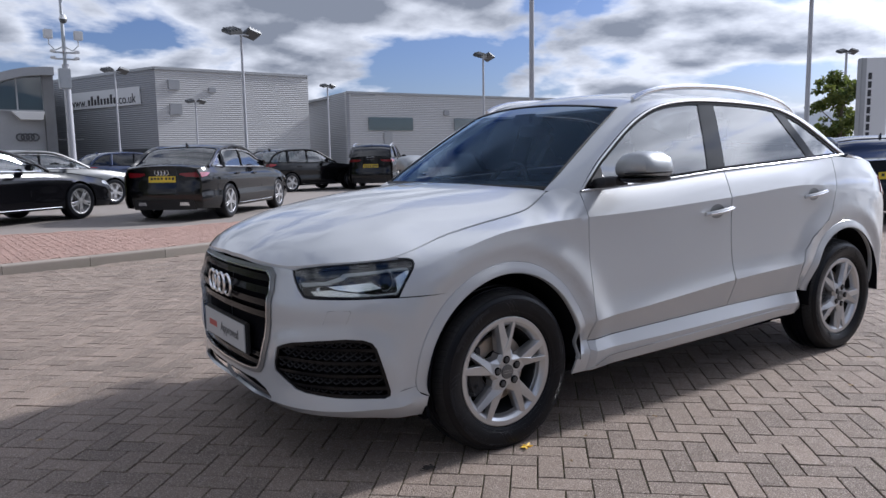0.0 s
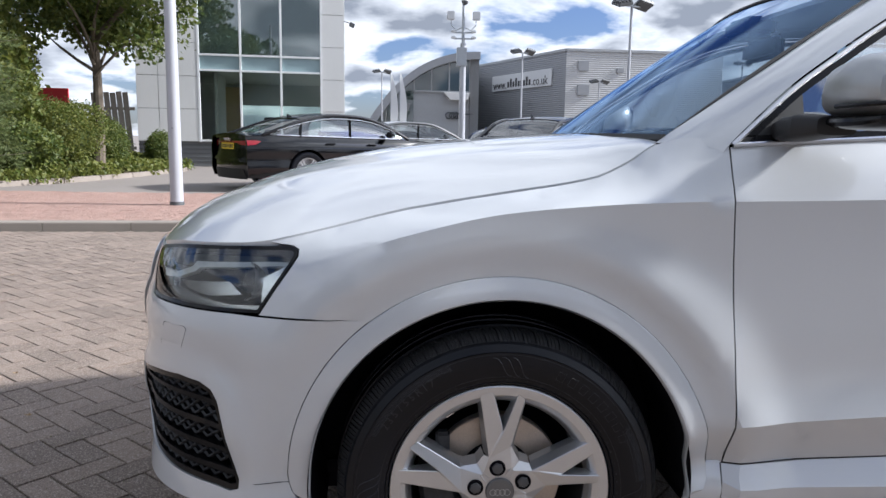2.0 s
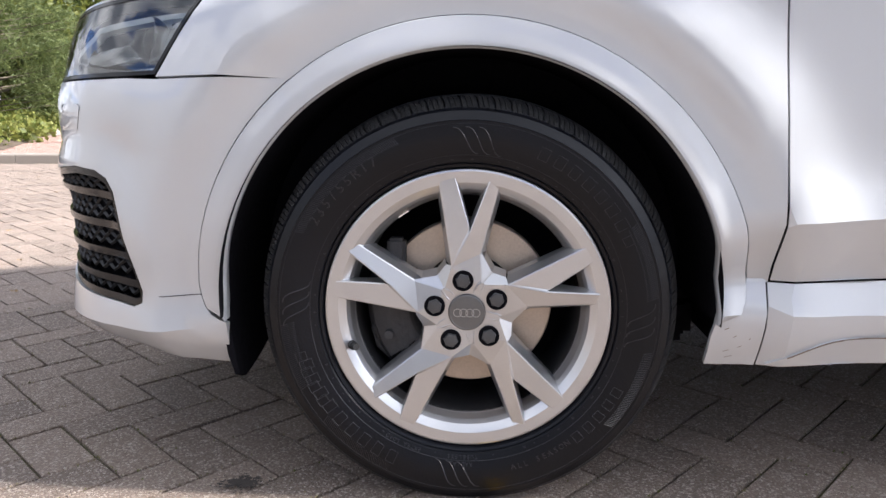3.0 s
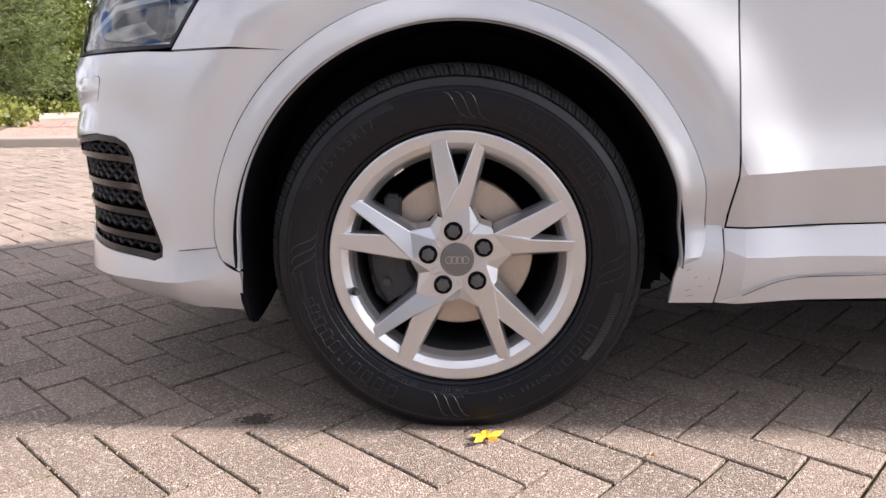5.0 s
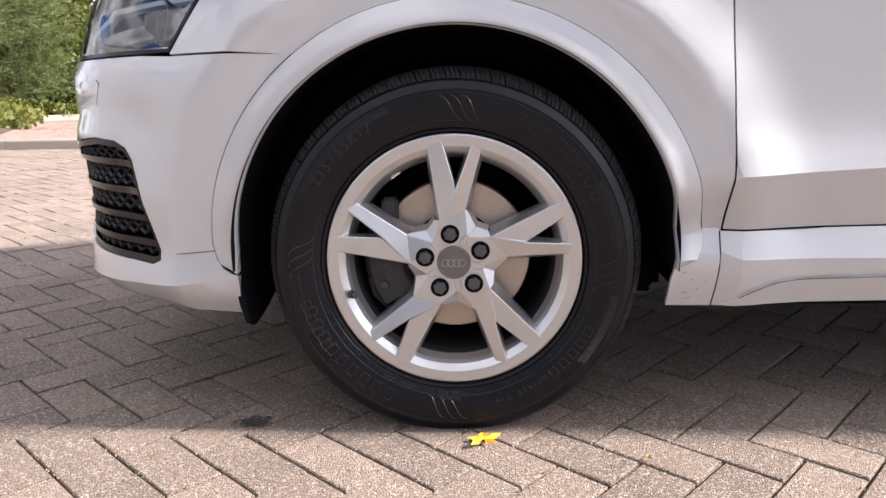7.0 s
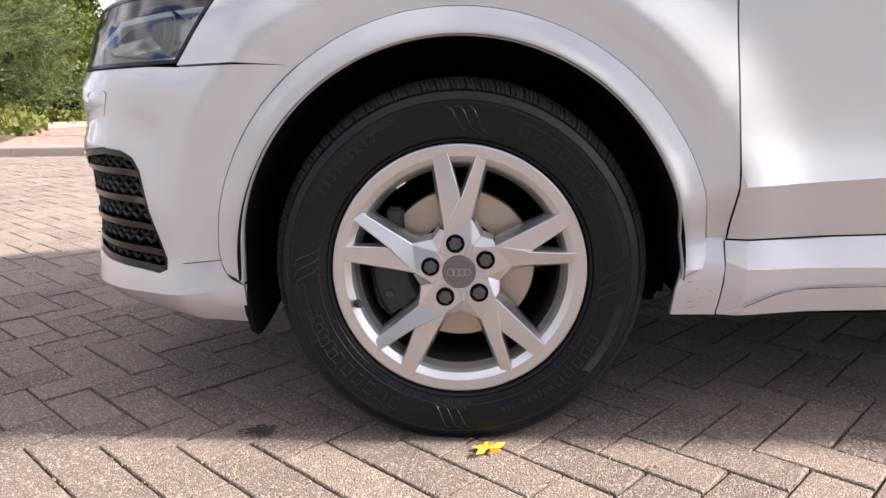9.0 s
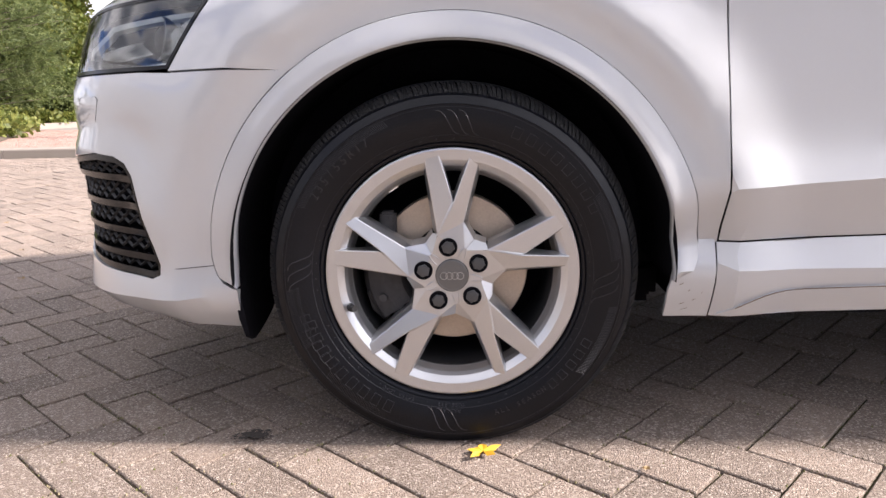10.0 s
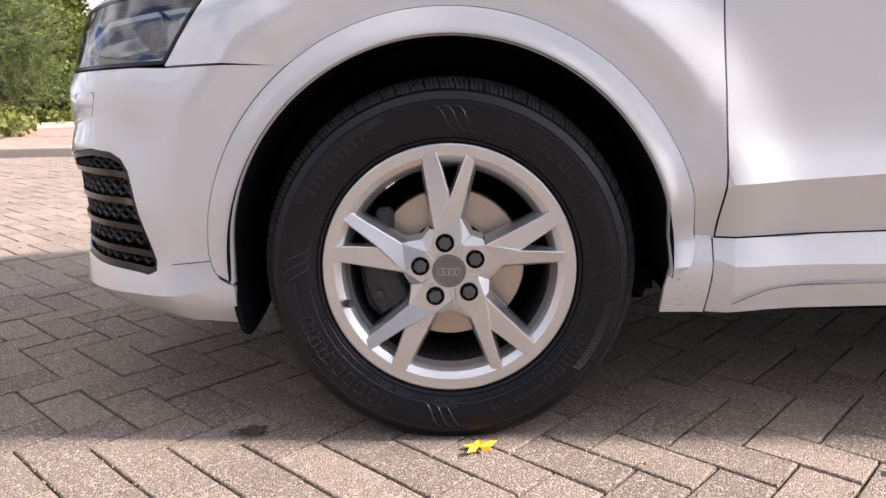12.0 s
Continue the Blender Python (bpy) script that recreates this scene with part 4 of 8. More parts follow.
# headlamps
for sgn in (-1, 1):
    mi = sgn > 0
    hl = new("headlamp"); hl.parent = car
    part("lamp_housing", sheet(skin, grow(HEAD, .001), [grow(HEAD, -.006)], step=.02, lift=.0005, edge=.03, mirror=mi), M["black_gloss"], hl)
    part("lamp_bowl", sheet(skin, grow(HEAD, -.004), step=.03, lift=-.055, edge=0, mirror=mi), M["lamp_inner"], hl)
    part("lamp_cover", sheet(skin, grow(HEAD, -.0055), step=.025, lift=-.0005, edge=0, mirror=mi), M["lamp_glass"], hl, "clear lamp cover").visible_shadow = False
    strip = [(-.925, .742), (-.80, .752), (-.735, .772), (-.72, .785), (-.45, .803), (-.447, .795), (-.70, .774), (-.715, .762), (-.79, .740), (-.905, .727)]
    part("light_strip", sheet(skin, strip, step=.02, lift=-.020, edge=.012, mirror=mi), M["plate_white"], hl, "white light strip")
    low_strip = [(-.86, .712), (-.77, .722), (-.68, .712), (-.58, .704), (-.505, .708), (-.475, .745), (-.462, .745), (-.497, .700), (-.58, .698), (-.84, .699)]
    part("light_strip", sheet(skin, low_strip, step=.02, lift=-.016, edge=.012, mirror=mi), M["satin"], hl, "bright lower light guide")
    wedge = [(-.79, .735), (-.60, .752), (-.56, .728), (-.66, .716), (-.75, .724)]
    part("reflector", sheet(skin, wedge, step=.02, lift=-.028, edge=.015, mirror=mi), M["satin"], hl)
    for s, z, r in ((-.545, .757, .036), (-.84, .722, .017)):
        c, n = Vector(skin(s, z, -.034)), Vector(skin(s, z, .0)) - Vector(skin(s, z, -.03))
        c, n = Vector((c.x, c.y * -sgn, c.z)), Vector((n.x, n.y * -sgn, n.z)).normalized()
        n = (n + Vector((-.9, 0, 0))).normalized()
        rot = n.to_track_quat("Z", "Y").to_matrix().to_4x4()
        bm = lathe(bmesh.new(), ((r * 1.15, -.02), (r * 1.15, .006), (r, .006), (r, .0)), 24, "z")
        bmesh.ops.transform(bm, matrix=Matrix.Translation(c) @ rot, verts=bm.verts)
        part("lens_ring", bm, M["satin"], hl)
        bm = bmesh.new()
        bmesh.ops.create_uvsphere(bm, u_segments=20, v_segments=12, radius=r)
        bmesh.ops.transform(bm, matrix=Matrix.Translation(c - n * r * .55) @ rot, verts=bm.verts)
        part("projector_lens", bm, M["black_gloss"] if r > .03 else M["satin"], hl)
    part("side_reflector", sheet(skin, [(-.50, .765), (-.452, .792), (-.45, .78), (-.485, .72), (-.50, .715)], step=.02, lift=-.012, edge=.01, mirror=mi), M["amber"] if False else M["satin"], hl)

# fog-lamp grilles: frame, honeycomb backing, four blades
for sgn in (-1, 1):
    mi = sgn > 0
    fg = new("bumper_grille"); fg.parent = car
    part("grille_frame", sheet(skin, grow(FOG, -.0015), [grow(FOG, -.013)], step=.02, lift=-.004, edge=.045, mirror=mi), M["black_gloss"], fg)
    part("grille_back", sheet(skin, grow(FOG, -.002), step=.04, lift=-.06, edge=0, mirror=mi), M["black_matt"], fg)
    inner_f = grow(FOG, -.010)
    fxs = lambda z: [p[0] + (q[0] - p[0]) * (z - p[1]) / (q[1] - p[1]) for p, q in zip(inner_f, inner_f[1:] + inner_f[:1]) if (p[1] > z) != (q[1] > z)]
    for z in (.497, .447, .397, .350):
        xs = fxs(z)
        if len(xs) >= 2:
            s0, s1 = min(xs), max(xs)
            b = [(s0, z + .0055), (s1 - .003, z + .0065), (s1, z - .0065), (s0, z - .0055)]
            part("blade", sheet(skin, b, step=.03, lift=-.006, edge=.035, mirror=mi), M["black_gloss"], fg)
    bm = bmesh.new()
    k = 0
    for zz in np.arange(.322, .535, .0115):
        k += 1
        for ss in np.arange(-1.02, -.54, .036):
            s = ss + (.018 if k % 2 else 0)
            if inside(inner_f, s - .012, zz) and inside(inner_f, s + .016, zz) and min(abs(zz - q) for q in (.497, .447, .397, .350)) > .007:
                a, b2, c2 = (Vector(skin(s + u, zz + v, -.014)) * Vector((1, -sgn, 1)) for u, v in ((-.012, .004), (0, -.004), (.016, .004)))
                pipe(bm, [a, b2, c2], .0034, 4)
    part("honeycomb", bm, M["black_matt"], fg)["kind"] = "stuff"
    fg_lamp = None

# greenhouse
def flank(x, z, d=0.0):
    """The upper side, above the belt line."""
    zb = np.interp(x, (.468, .73, 1.49, 2.53, 2.9), (1.038, 1.053, 1.106, 1.160, 1.17))
    u = max(z - zb, -.05) / .364
    y = .803 - .118 * (abs(u) ** 1.12) * (1 if u > 0 else -1) - .11 * max(x - 2.2, 0) ** 2
    n = Vector((0, -.95, .31))
    return np.array((x, -y + n.y * d, z + n.z * d))


DLO = smooth_line([(.466, 1.041), (.525, 1.094), (.605, 1.162), (.70, 1.228), (.81, 1.300), (.92, 1.362), (1.04, 1.412), (1.16, 1.442), (1.30, 1.459), (1.435, 1.466), (1.746, 1.463), (2.065, 1.440), (2.25, 1.388), (2.424, 1.305), (2.60, 1.215), (2.71, 1.172)], 5)
belt = [(2.53, 1.162), (2.0, 1.134), (1.49, 1.108), (1.1, 1.080), (.75, 1.057)]
dlo = [tuple(p) for p in DLO] + belt
for sgn in (-1, 1):
    mi = sgn > 0
    band = lambda poly, w: sheet(flank, poly, [grow(poly, -w)], step=.03, lift=.005, edge=.02, mirror=mi)
    loop = resample(dlo, .04)
    part("window_trim", pipe(bmesh.new(), [Vector(flank(x, z, .004)) * Vector((1, -sgn, 1)) for x, z in loop + loop[:1]], .0055, 7), M["trim_bar"], car, "bright window surround")
    part("window_frame", sheet(flank, grow(dlo, -.006), [grow(dlo, -.019)], step=.03, lift=.000, edge=.02, mirror=mi), M["black_gloss"], car)
    ins = grow(dlo, -.017)
    def cut(lo, hi, z0=1.0, z1=1.6):
        """The part of the window band between two slanting posts, given by x at the belt and at the top."""
        def line(p, e):
            return p[0] - (e[0] + (e[1] - e[0]) * (p[1] - 1.08) / .38)
        def clip(poly, e, keep_right):
            out = []
            for p, q in zip(poly, poly[1:] + poly[:1]):
                a, b = line(p, e), line(q, e)
                if not keep_right:
                    a, b = -a, -b
                if a >= 0:
                    out.append(p)
                if (a > 0) != (b > 0):
                    t = a / (a - b)
                    out.append((p[0] + (q[0] - p[0]) * t, p[1] + (q[1] - p[1]) * t))
            return out
        poly = ins
        if lo:
            poly = clip(poly, lo, True)
        if hi:
            poly = clip(poly, hi, False)
        return poly
    for lo, hi in ((None, (1.37, 1.425)), ((1.495, 1.535), (2.355, 2.035)), ((2.43, 2.10), None)):
        part("side_window", sheet(flank, cut(lo, hi), step=.06, lift=-.006, edge=0, mirror=mi), M["glass"], car, "side window reflecting the sky").visible_shadow = False
    part("door_pillar", sheet(flank, cut((1.362, 1.417), (1.503, 1.543)), step=.04, lift=-.002, edge=.015, mirror=mi), M["pillar_gloss"], car)
    part("door_pillar", sheet(flank, cut((2.347, 2.027), (2.438, 2.108)), step=.04, lift=-.002, edge=.015, mirror=mi), M["pillar_gloss"], car)
    part("mirror_sail", sheet(flank, cut(None, (.62, .62)), step=.03, lift=-.001, edge=.01, mirror=mi), M["black_matt"], car)

UP = smooth_line([(.340, -.700, 1.044), (.360, -.697, 1.058), (.449, -.688, 1.117), (.542, -.669, 1.178), (.640, -.649, 1.242), (.733, -.629, 1.303), (.836, -.605, 1.367), (.930, -.584, 1.427), (1.04, -.578, 1.466), (1.20, -.585, 1.488), (1.40, -.592, 1.501),
                  (1.65, -.598, 1.504), (1.95, -.598, 1.490), (2.2, -.592, 1.460), (2.45, -.582, 1.416), (2.70, -.568, 1.350), (2.95, -.555, 1.248), (3.12, -.55, 1.165)], 5)
LOW = [flank(x, z, .004) for x, z in smooth_line([(.446, 1.026), (.457, 1.040), (.514, 1.095), (.595, 1.166), (.692, 1.234), (.803, 1.306), (.914, 1.369), (1.036, 1.418), (1.158, 1.448), (1.30, 1.465), (1.435, 1.471), (1.70, 1.468), (1.95, 1.452),
                                                 (2.12, 1.432), (2.27, 1.386), (2.424, 1.309), (2.60, 1.219), (2.725, 1.165)], 5)]
bm, rows = bmesh.new(), []
for a, b in zip(LOW, UP):
    a, b = Vector(a), Vector(b)
    mid = (a + b) / 2 + Vector((0, -.014, .014)) * min((b - a).length / .12, 1.6)
    rows.append([(1 - t) ** 2 * a + 2 * t * (1 - t) * mid + t * t * b for t in (0, .2, .4, .6, .8, 1)])
grid(bm, rows)
for a, b in ((LOW, -1), (UP, 1)):
    pass
bmesh.ops.recalc_face_normals(bm, faces=bm.faces)
if sum(f.normal.y for f in bm.faces) > 0:
    bmesh.ops.reverse_faces(bm, faces=bm.faces)
both("body_side_frame", bm, M["white"], car)
# rear pillar down to the quarter
bm = bmesh.new()
lo_end, up_end = Vector(LOW[-1]), Vector(UP[-1])
grid(bm, [[a, a.lerp(b, .33) + Vector((.012, -.012, .008)), a.lerp(b, .67) + Vector((.012, -.012, .008)), b]
          for a, b in ((Vector(skin(s_, top_z(s_) - .003)), lo_end.lerp(up_end, t)) for s_, t in zip(np.linspace(2.72, 3.45, 10), np.linspace(0, 1, 10)))])
bmesh.ops.recalc_face_normals(bm, faces=bm.faces)
if sum(f.normal.y for f in bm.faces) > 0:
    bmesh.ops.reverse_faces(bm, faces=bm.faces)
both("rear_pillar", bm, M["white"], car)


def roof(x, y, d=0.0):
    j = np.interp(x, UP[:, 0], UP[:, 2])
    e = np.interp(x, UP[:, 0], -UP[:, 1])
    crown = np.interp(x, (.85, 1.2, 1.6, 2.2, 2.8, 3.1), (.042, .045, .045, .045, .045, .05))
    return np.array((x, y, j + crown * (1 - min(abs(y) / e, 1.02) ** 2.2) + d))


RX = (.932, 1.04, 1.20, 1.40, 1.65, 1.95, 2.2, 2.45, 2.70, 2.92)
edge_l = [(x, -np.interp(x, UP[:, 0], -UP[:, 1])) for x in RX]
roof_o = edge_l + [(2.98, -.4), (3.0, 0), (2.98, .4)] + [(x, -y) for x, y in edge_l[::-1]] + [(.890, .4), (.860, .2), (.850, 0), (.860, -.2), (.890, -.4)]
part("roof", sheet(roof, roof_o, step=.07, edge=.012), M["white"], car)
# windscreen and rear window
def pane(bot, top, bulge, n=16, k=8):
    bm = bmesh.new()
    rows = []
    for i in range(k + 1):
        t = i / k
        rows.append([Vector(bot(v)) * (1 - t) + Vector(top(v)) * t + Vector(bulge) * 4 * t * (1 - t) for v in np.linspace(-1, 1, n + 1)])
    grid(bm, rows)
    bmesh.ops.recalc_face_normals(bm, faces=bm.faces)
    return bm


scr_b, scr_t = (lambda v: (.362 - .085 * (1 - v * v), .695 * v, 1.052 + .006 * (1 - v * v))), (lambda v: (.932 - .083 * (1 - v * v), .583 * v, 1.426 + .038 * (1 - v * v)))
part("windscreen", pane(scr_b, scr_t, (-.006, 0, .006)), M["screen"], car, "windscreen reflecting clouds").visible_shadow = False
bm = bmesh.new()
for v0 in (-1, 1):
    pipe(bm, [Vector(scr_b(v0)) * (1 - t) + Vector(scr_t(v0)) * t + Vector((-.006, 0, .006)) * 4 * t * (1 - t) for t in np.linspace(0, 1, 8)], .006, 6)
pipe(bm, [scr_t(v) for v in np.linspace(-1, 1, 16)], .006, 6)
pipe(bm, [scr_b(v) for v in np.linspace(-1, 1, 16)], .013, 6)
part("screen_seal", bm, M["black_matt"], car)
r_b, r_t = (lambda v: (3.36 - .06 * v * v, .54 * v, 1.09)), (lambda v: (2.99 - .05 * v * v, .54 * v, 1.27))
part("rear_window", pane(r_b, r_t, (.02, 0, .02)), M["tinted"], car)
bm = bmesh.new()
grid(bm, [[(3.10 + .30 * t + .0 * v, .56 * v, 1.40 - .36 * t) for v in np.linspace(-1, 1, 6)] for t in (0, 1)][:0] or [[(3.44, .6 * v, 1.05) for v in np.linspace(-1, 1, 6)], [(3.33, .55 * v, 1.10) for v in np.linspace(-1, 1, 6)]])
part("tailgate_ledge", bm, M["white"], car)
# door mirrors
for sgn in (-1, 1):
    mr = new("door_mirror"); mr.parent = car
    flip = Vector((1, -sgn, 1))
    fold = lambda v: Vector((.59 + (v.x - .59) * .78, -.868 + (v.y + .868) * (.84 if v.y < -.868 else 1), v.z)) * flip
    bm = bmesh.new()
    rows = []
    # shell: wide towards the rear, rounded nose; long axis across the car
    for x0, x1, z0, z1, y in ((.64, .72, 1.10, 1.14, -.868), (.605, .79, 1.096, 1.178, -.880), (.590, .828, 1.096, 1.203, -.915), (.588, .846, 1.096, 1.214, -.975), (.598, .847, 1.097, 1.210, -1.03), (.62, .842, 1.100, 1.190, -1.070), (.66, .825, 1.106, 1.160, -1.088), (.72, .79, 1.118, 1.138, -1.093)):
        row = []
        for k in range(24):
            a = 2 * math.pi * k / 24
            ca, sa = math.cos(a), math.sin(a)
            px = (x0 + x1) / 2 + (x1 - x0) / 2 * math.copysign(abs(ca) ** (.45 if ca > 0 else .8), ca)
            pz = (z0 + z1) / 2 + (z1 - z0) / 2 * math.copysign(abs(sa) ** .7, sa)
            row.append(fold(Vector((px, y, pz))))
        rows.append(row)
    vs = grid(bm, rows, close=True)
    bm.faces.new(vs[0]); bm.faces.new(vs[-1])
    bmesh.ops.recalc_face_normals(bm, faces=bm.faces)
    part("mirror_shell", bm, M["mirror_cap"], mr, "satin silver mirror cap")
    bm, rows = bmesh.new(), []
    for cx_, cz_, hx, hz, y in ((.585, 1.072, .036, .020, -.792), (.583, 1.076, .040, .025, -.83), (.592, 1.080, .042, .025, -.868), (.625, 1.082, .040, .018, -.90)):
        rows.append([Vector((cx_ + hx * math.copysign(abs(math.cos(a)) ** .5, math.cos(a)), y, cz_ + hz * math.copysign(abs(math.sin(a)) ** .5, math.sin(a)))) * flip for a in (2 * math.pi * k / 20 for k in range(20))])
    vs = grid(bm, rows, close=True)
    bm.faces.new(vs[0]); bm.faces.new(vs[-1])
    bmesh.ops.recalc_face_normals(bm, faces=bm.faces)
    part("mirror_base", bm, M["black_matt"], mr)
    bm, rows = bmesh.new(), []
    for x0, x1, z0, y in ((.66, .74, 1.086, -.872), (.61, .80, 1.080, -.89), (.594, .834, 1.074, -.935), (.594, .845, 1.072, -.985), (.604, .845, 1.074, -1.035), (.628, .838, 1.082, -1.068), (.69, .80, 1.094, -1.084)):
        rows.append([fold(Vector(((x0 + x1) / 2 + (x1 - x0) / 2 * math.copysign(abs(math.cos(a)) ** .6, math.cos(a)), y, (z0 + 1.101) / 2 + (1.101 - z0) / 2 * math.copysign(abs(math.sin(a)) ** .6, math.sin(a))))) for a in (2 * math.pi * k / 20 for k in range(20))])
    vs = grid(bm, rows, close=True)
    bm.faces.new(vs[0]); bm.faces.new(vs[-1])
    bmesh.ops.recalc_face_normals(bm, faces=bm.faces)
    part("mirror_foot", bm, M["black_gloss"], mr)
    bm = pipe(bmesh.new(), [fold(Vector(p)) for p in ((.592, -.96, 1.1155), (.602, -1.03, 1.1165), (.628, -1.070, 1.118), (.675, -1.088, 1.1195), (.76, -1.0915, 1.121), (.815, -1.087, 1.122))], .0042, 6)
    part("indicator_strip", bm, M["black_gloss"], mr)
    part("mirror_glass", box_bm((.003, .11, .085), fold(Vector((.836, -.985, 1.150))), None, .001), M["chrome"], mr)

# door handles; each scooped cup is a flat oval, its shade painted grey
def handle(s0, s1, z0, z1):
    for sgn in (-1, 1):
        flip = Vector((1, -sgn, 1))
        h = new("door_handle"); h.parent = car
        bm = bmesh.new()
        rows = []
        for t in np.linspace(0, 1, 13):
            s, z = s0 + (s1 - s0) * t, z0 + (z1 - z0) * t
            lift = .004 + .034 * math.sin(math.pi * min(max(t, 0.02), .98)) ** .45
            hh = .0135 * (.75 + .25 * math.sin(math.pi * t))
            c = Vector(skin(s, z, lift))
            rows.append([(c + Vector((0, -.008 * math.cos(a), hh * math.sin(a)))) * flip for a in (2 * math.pi * k / 10 for k in range(10))])
        vs = grid(bm, rows, close=True)
        bm.faces.new(vs[0]); bm.faces.new(vs[-1])
        bmesh.ops.recalc_face_normals(bm, faces=bm.faces)
        part("grip", bm, M["white"], h)
        bm = pipe(bmesh.new(), [Vector(skin(s0 + (s1 - s0) * t, z0 + (z1 - z0) * t, .044 if .2 < t < .9 else .03)) * flip for t in (.1, .3, .6, .95)], .004, 6)
        part("bright_strip", bm, M["satin"], h)
        cs, cz = (s0 + s1) / 2, (z0 + z1) / 2 - .002
        cup = [(cs + .062 * math.cos(a), cz + .040 * math.sin(a)) for a in (2 * math.pi * k / 28 for k in range(28))]
        bowl = lambda s, z, d: skin(s, z, d + .0012)
        bm = sheet(bowl, cup, [grow(cup, -.004)], step=.02, edge=0, mirror=sgn > 0)
        part("cup_rim", bm, M["white"], h)
        part("handle_cup", sheet(skin, grow(cup, -.004), step=.02, lift=.0008, edge=0, mirror=sgn > 0), M["grey_frame"], h)


handle(1.238, 1.456, .898, .921)
handle(2.122, 2.346, .944, .968)
# roof rails
for sgn in (-1, 1):
    rail = [Vector((x, y * -sgn, z)) for x, y, z in smooth_line([(1.03, -.592, 1.470), (1.10, -.598, 1.500), (1.22, -.604, 1.527), (1.55, -.612, 1.548), (1.9, -.612, 1.540), (2.2, -.604, 1.506), (2.38, -.594, 1.462), (2.46, -.588, 1.420)], 5)]
    part("roof_rail", pipe(bmesh.new(), rail, .015, 10), M["satin"], car, "silver roof rail")
# cabin
cab = new("cabin"); cab.parent = car
bm = bmesh.new()
grid(bm, [[(.34, y, 1.03), (.50, y, 1.075), (.72, y, 1.045), (.80, y, .98), (.82, y, .75)] for y in np.linspace(-.70, .70, 9)])
bmesh.ops.recalc_face_normals(bm, faces=bm.faces)
part("dashboard", bm, M["interior"], cab)
part("cabin_floor", box_bm((2.6, 1.40, .05), (1.9, 0, .55)), M["interior"], cab)
for y in (-.36, .36):
    m = Matrix.Translation((1.42, y, .60))
    bm = box_bm((.50, .50, .16), (0, 0, .10), m, .05)
    part("seat_cushion", bm, M["interior"], cab)
    bm = box_bm((.14, .48, .62), (.30, 0, .45), m @ Matrix.Rotation(radians(14), 4, "Y"), .05)
    part("seat_back", bm, M["interior"], cab)
    bm = box_bm((.10, .27, .19), (.335, 0, .845), m @ Matrix.Rotation(radians(14), 4, "Y"), .045)
    part("headrest", bm, M["interior"], cab)
    bm = box_bm((.10, .27, .17), (2.62, y, 1.16), None, .045)
    part("headrest", bm, M["interior"], cab)
part("rear_bench", box_bm((.18, 1.28, .60), (2.62, 0, .86), Matrix.Identity(4), .06), M["interior"], cab)
bm = torus_bm(.185, .016, 32, 8, Matrix.Translation((.98, .36, .98)) @ Matrix.Rotation(radians(-65), 4, "Y") @ Matrix.Rotation(radians(90), 4, "X"))
box(bm, (.03, .12, .10), (.985, .36, .98))
part("steering_wheel", bm, M["interior"], cab)
part("cabin_mirror", box_bm((.03, .24, .07), (.90, 0, 1.335), None, .015), M["interior"], cab)
part("mirror_mount", box_bm((.10, .16, .06), (.855, 0, 1.395), None, .015), M["interior"], cab)
bm = bmesh.new()
for sgn in (-1, 1):
    grid(bm, [[(x, sgn * .72, z) for x in (.6, 1.5, 2.8)] for z in (.6, 1.02)])
part("door_lining", bm, M["interior"], cab)

# wheels: made once, each piece its own mesh
U = .228 / 405
# one fifth of the face, by its corners: right, up, outwards (mm)
SPOKE = {"C": (0, 0, 5), "R1": (-65, 64, 7.5), "R2": (-44, 136, 11.5), "V": (4, 226, 12.5), "T1": (59, 373, 8.5), "T2": (87, 352, 3.0), "E1": (38, 168, 1.5), "R1n": (41, 81, 6.0),
         "V2": (6, 244, 8.5), "B1": (-80, 370, 7.0), "B2": (-34, 383, 7.2), "S1": (49, 152, -4), "S2": (70, 113, -2), "S3": (110, 99, -5), "R2n": (116, 84, 11.5),
         "T2b": (97, 349, -14), "E1b": (52, 172, -14), "S1b": (56, 156, -40), "S2b": (78, 118, -40), "S3b": (112, 106, -40), "E1c": (54, 176, -40), "T2c": (97, 347, -40),
         "B1b": (-90, 368, -14), "B1c": (-90, 368, -40), "R2b": (-60, 140, -14), "R2c": (-60, 142, -40), "VT": (50, 372, -6), "VB": (-28, 378, -6), "VV": (5, 252, -30)}
FACES = [("R1", "R2", "V", "T1", "T2", "E1", "R1n"), ("R1", "R1n", "C"), ("R2", "B1", "B2", "V2"), ("R2", "V2", "V"), ("V2", "VV", "V"), ("V", "VV", "VT", "T1"), ("V2", "B2", "VB", "VV"),
         ("T2", "T2b", "E1b", "E1"), ("E1", "E1b", "S1"), ("E1", "S1", "S2", "R1n"), ("R1n", "S2", "S3", "R2n"), ("T2b", "T2c", "E1c", "E1b"), ("E1b", "E1c", "S1b", "S1"),
         ("S1", "S1b", "S2b", "S2"), ("S2", "S2b", "S3b", "S3"), ("B1", "R2", "R2b", "B1b"), ("B1b", "R2b", "R2c", "B1c")]


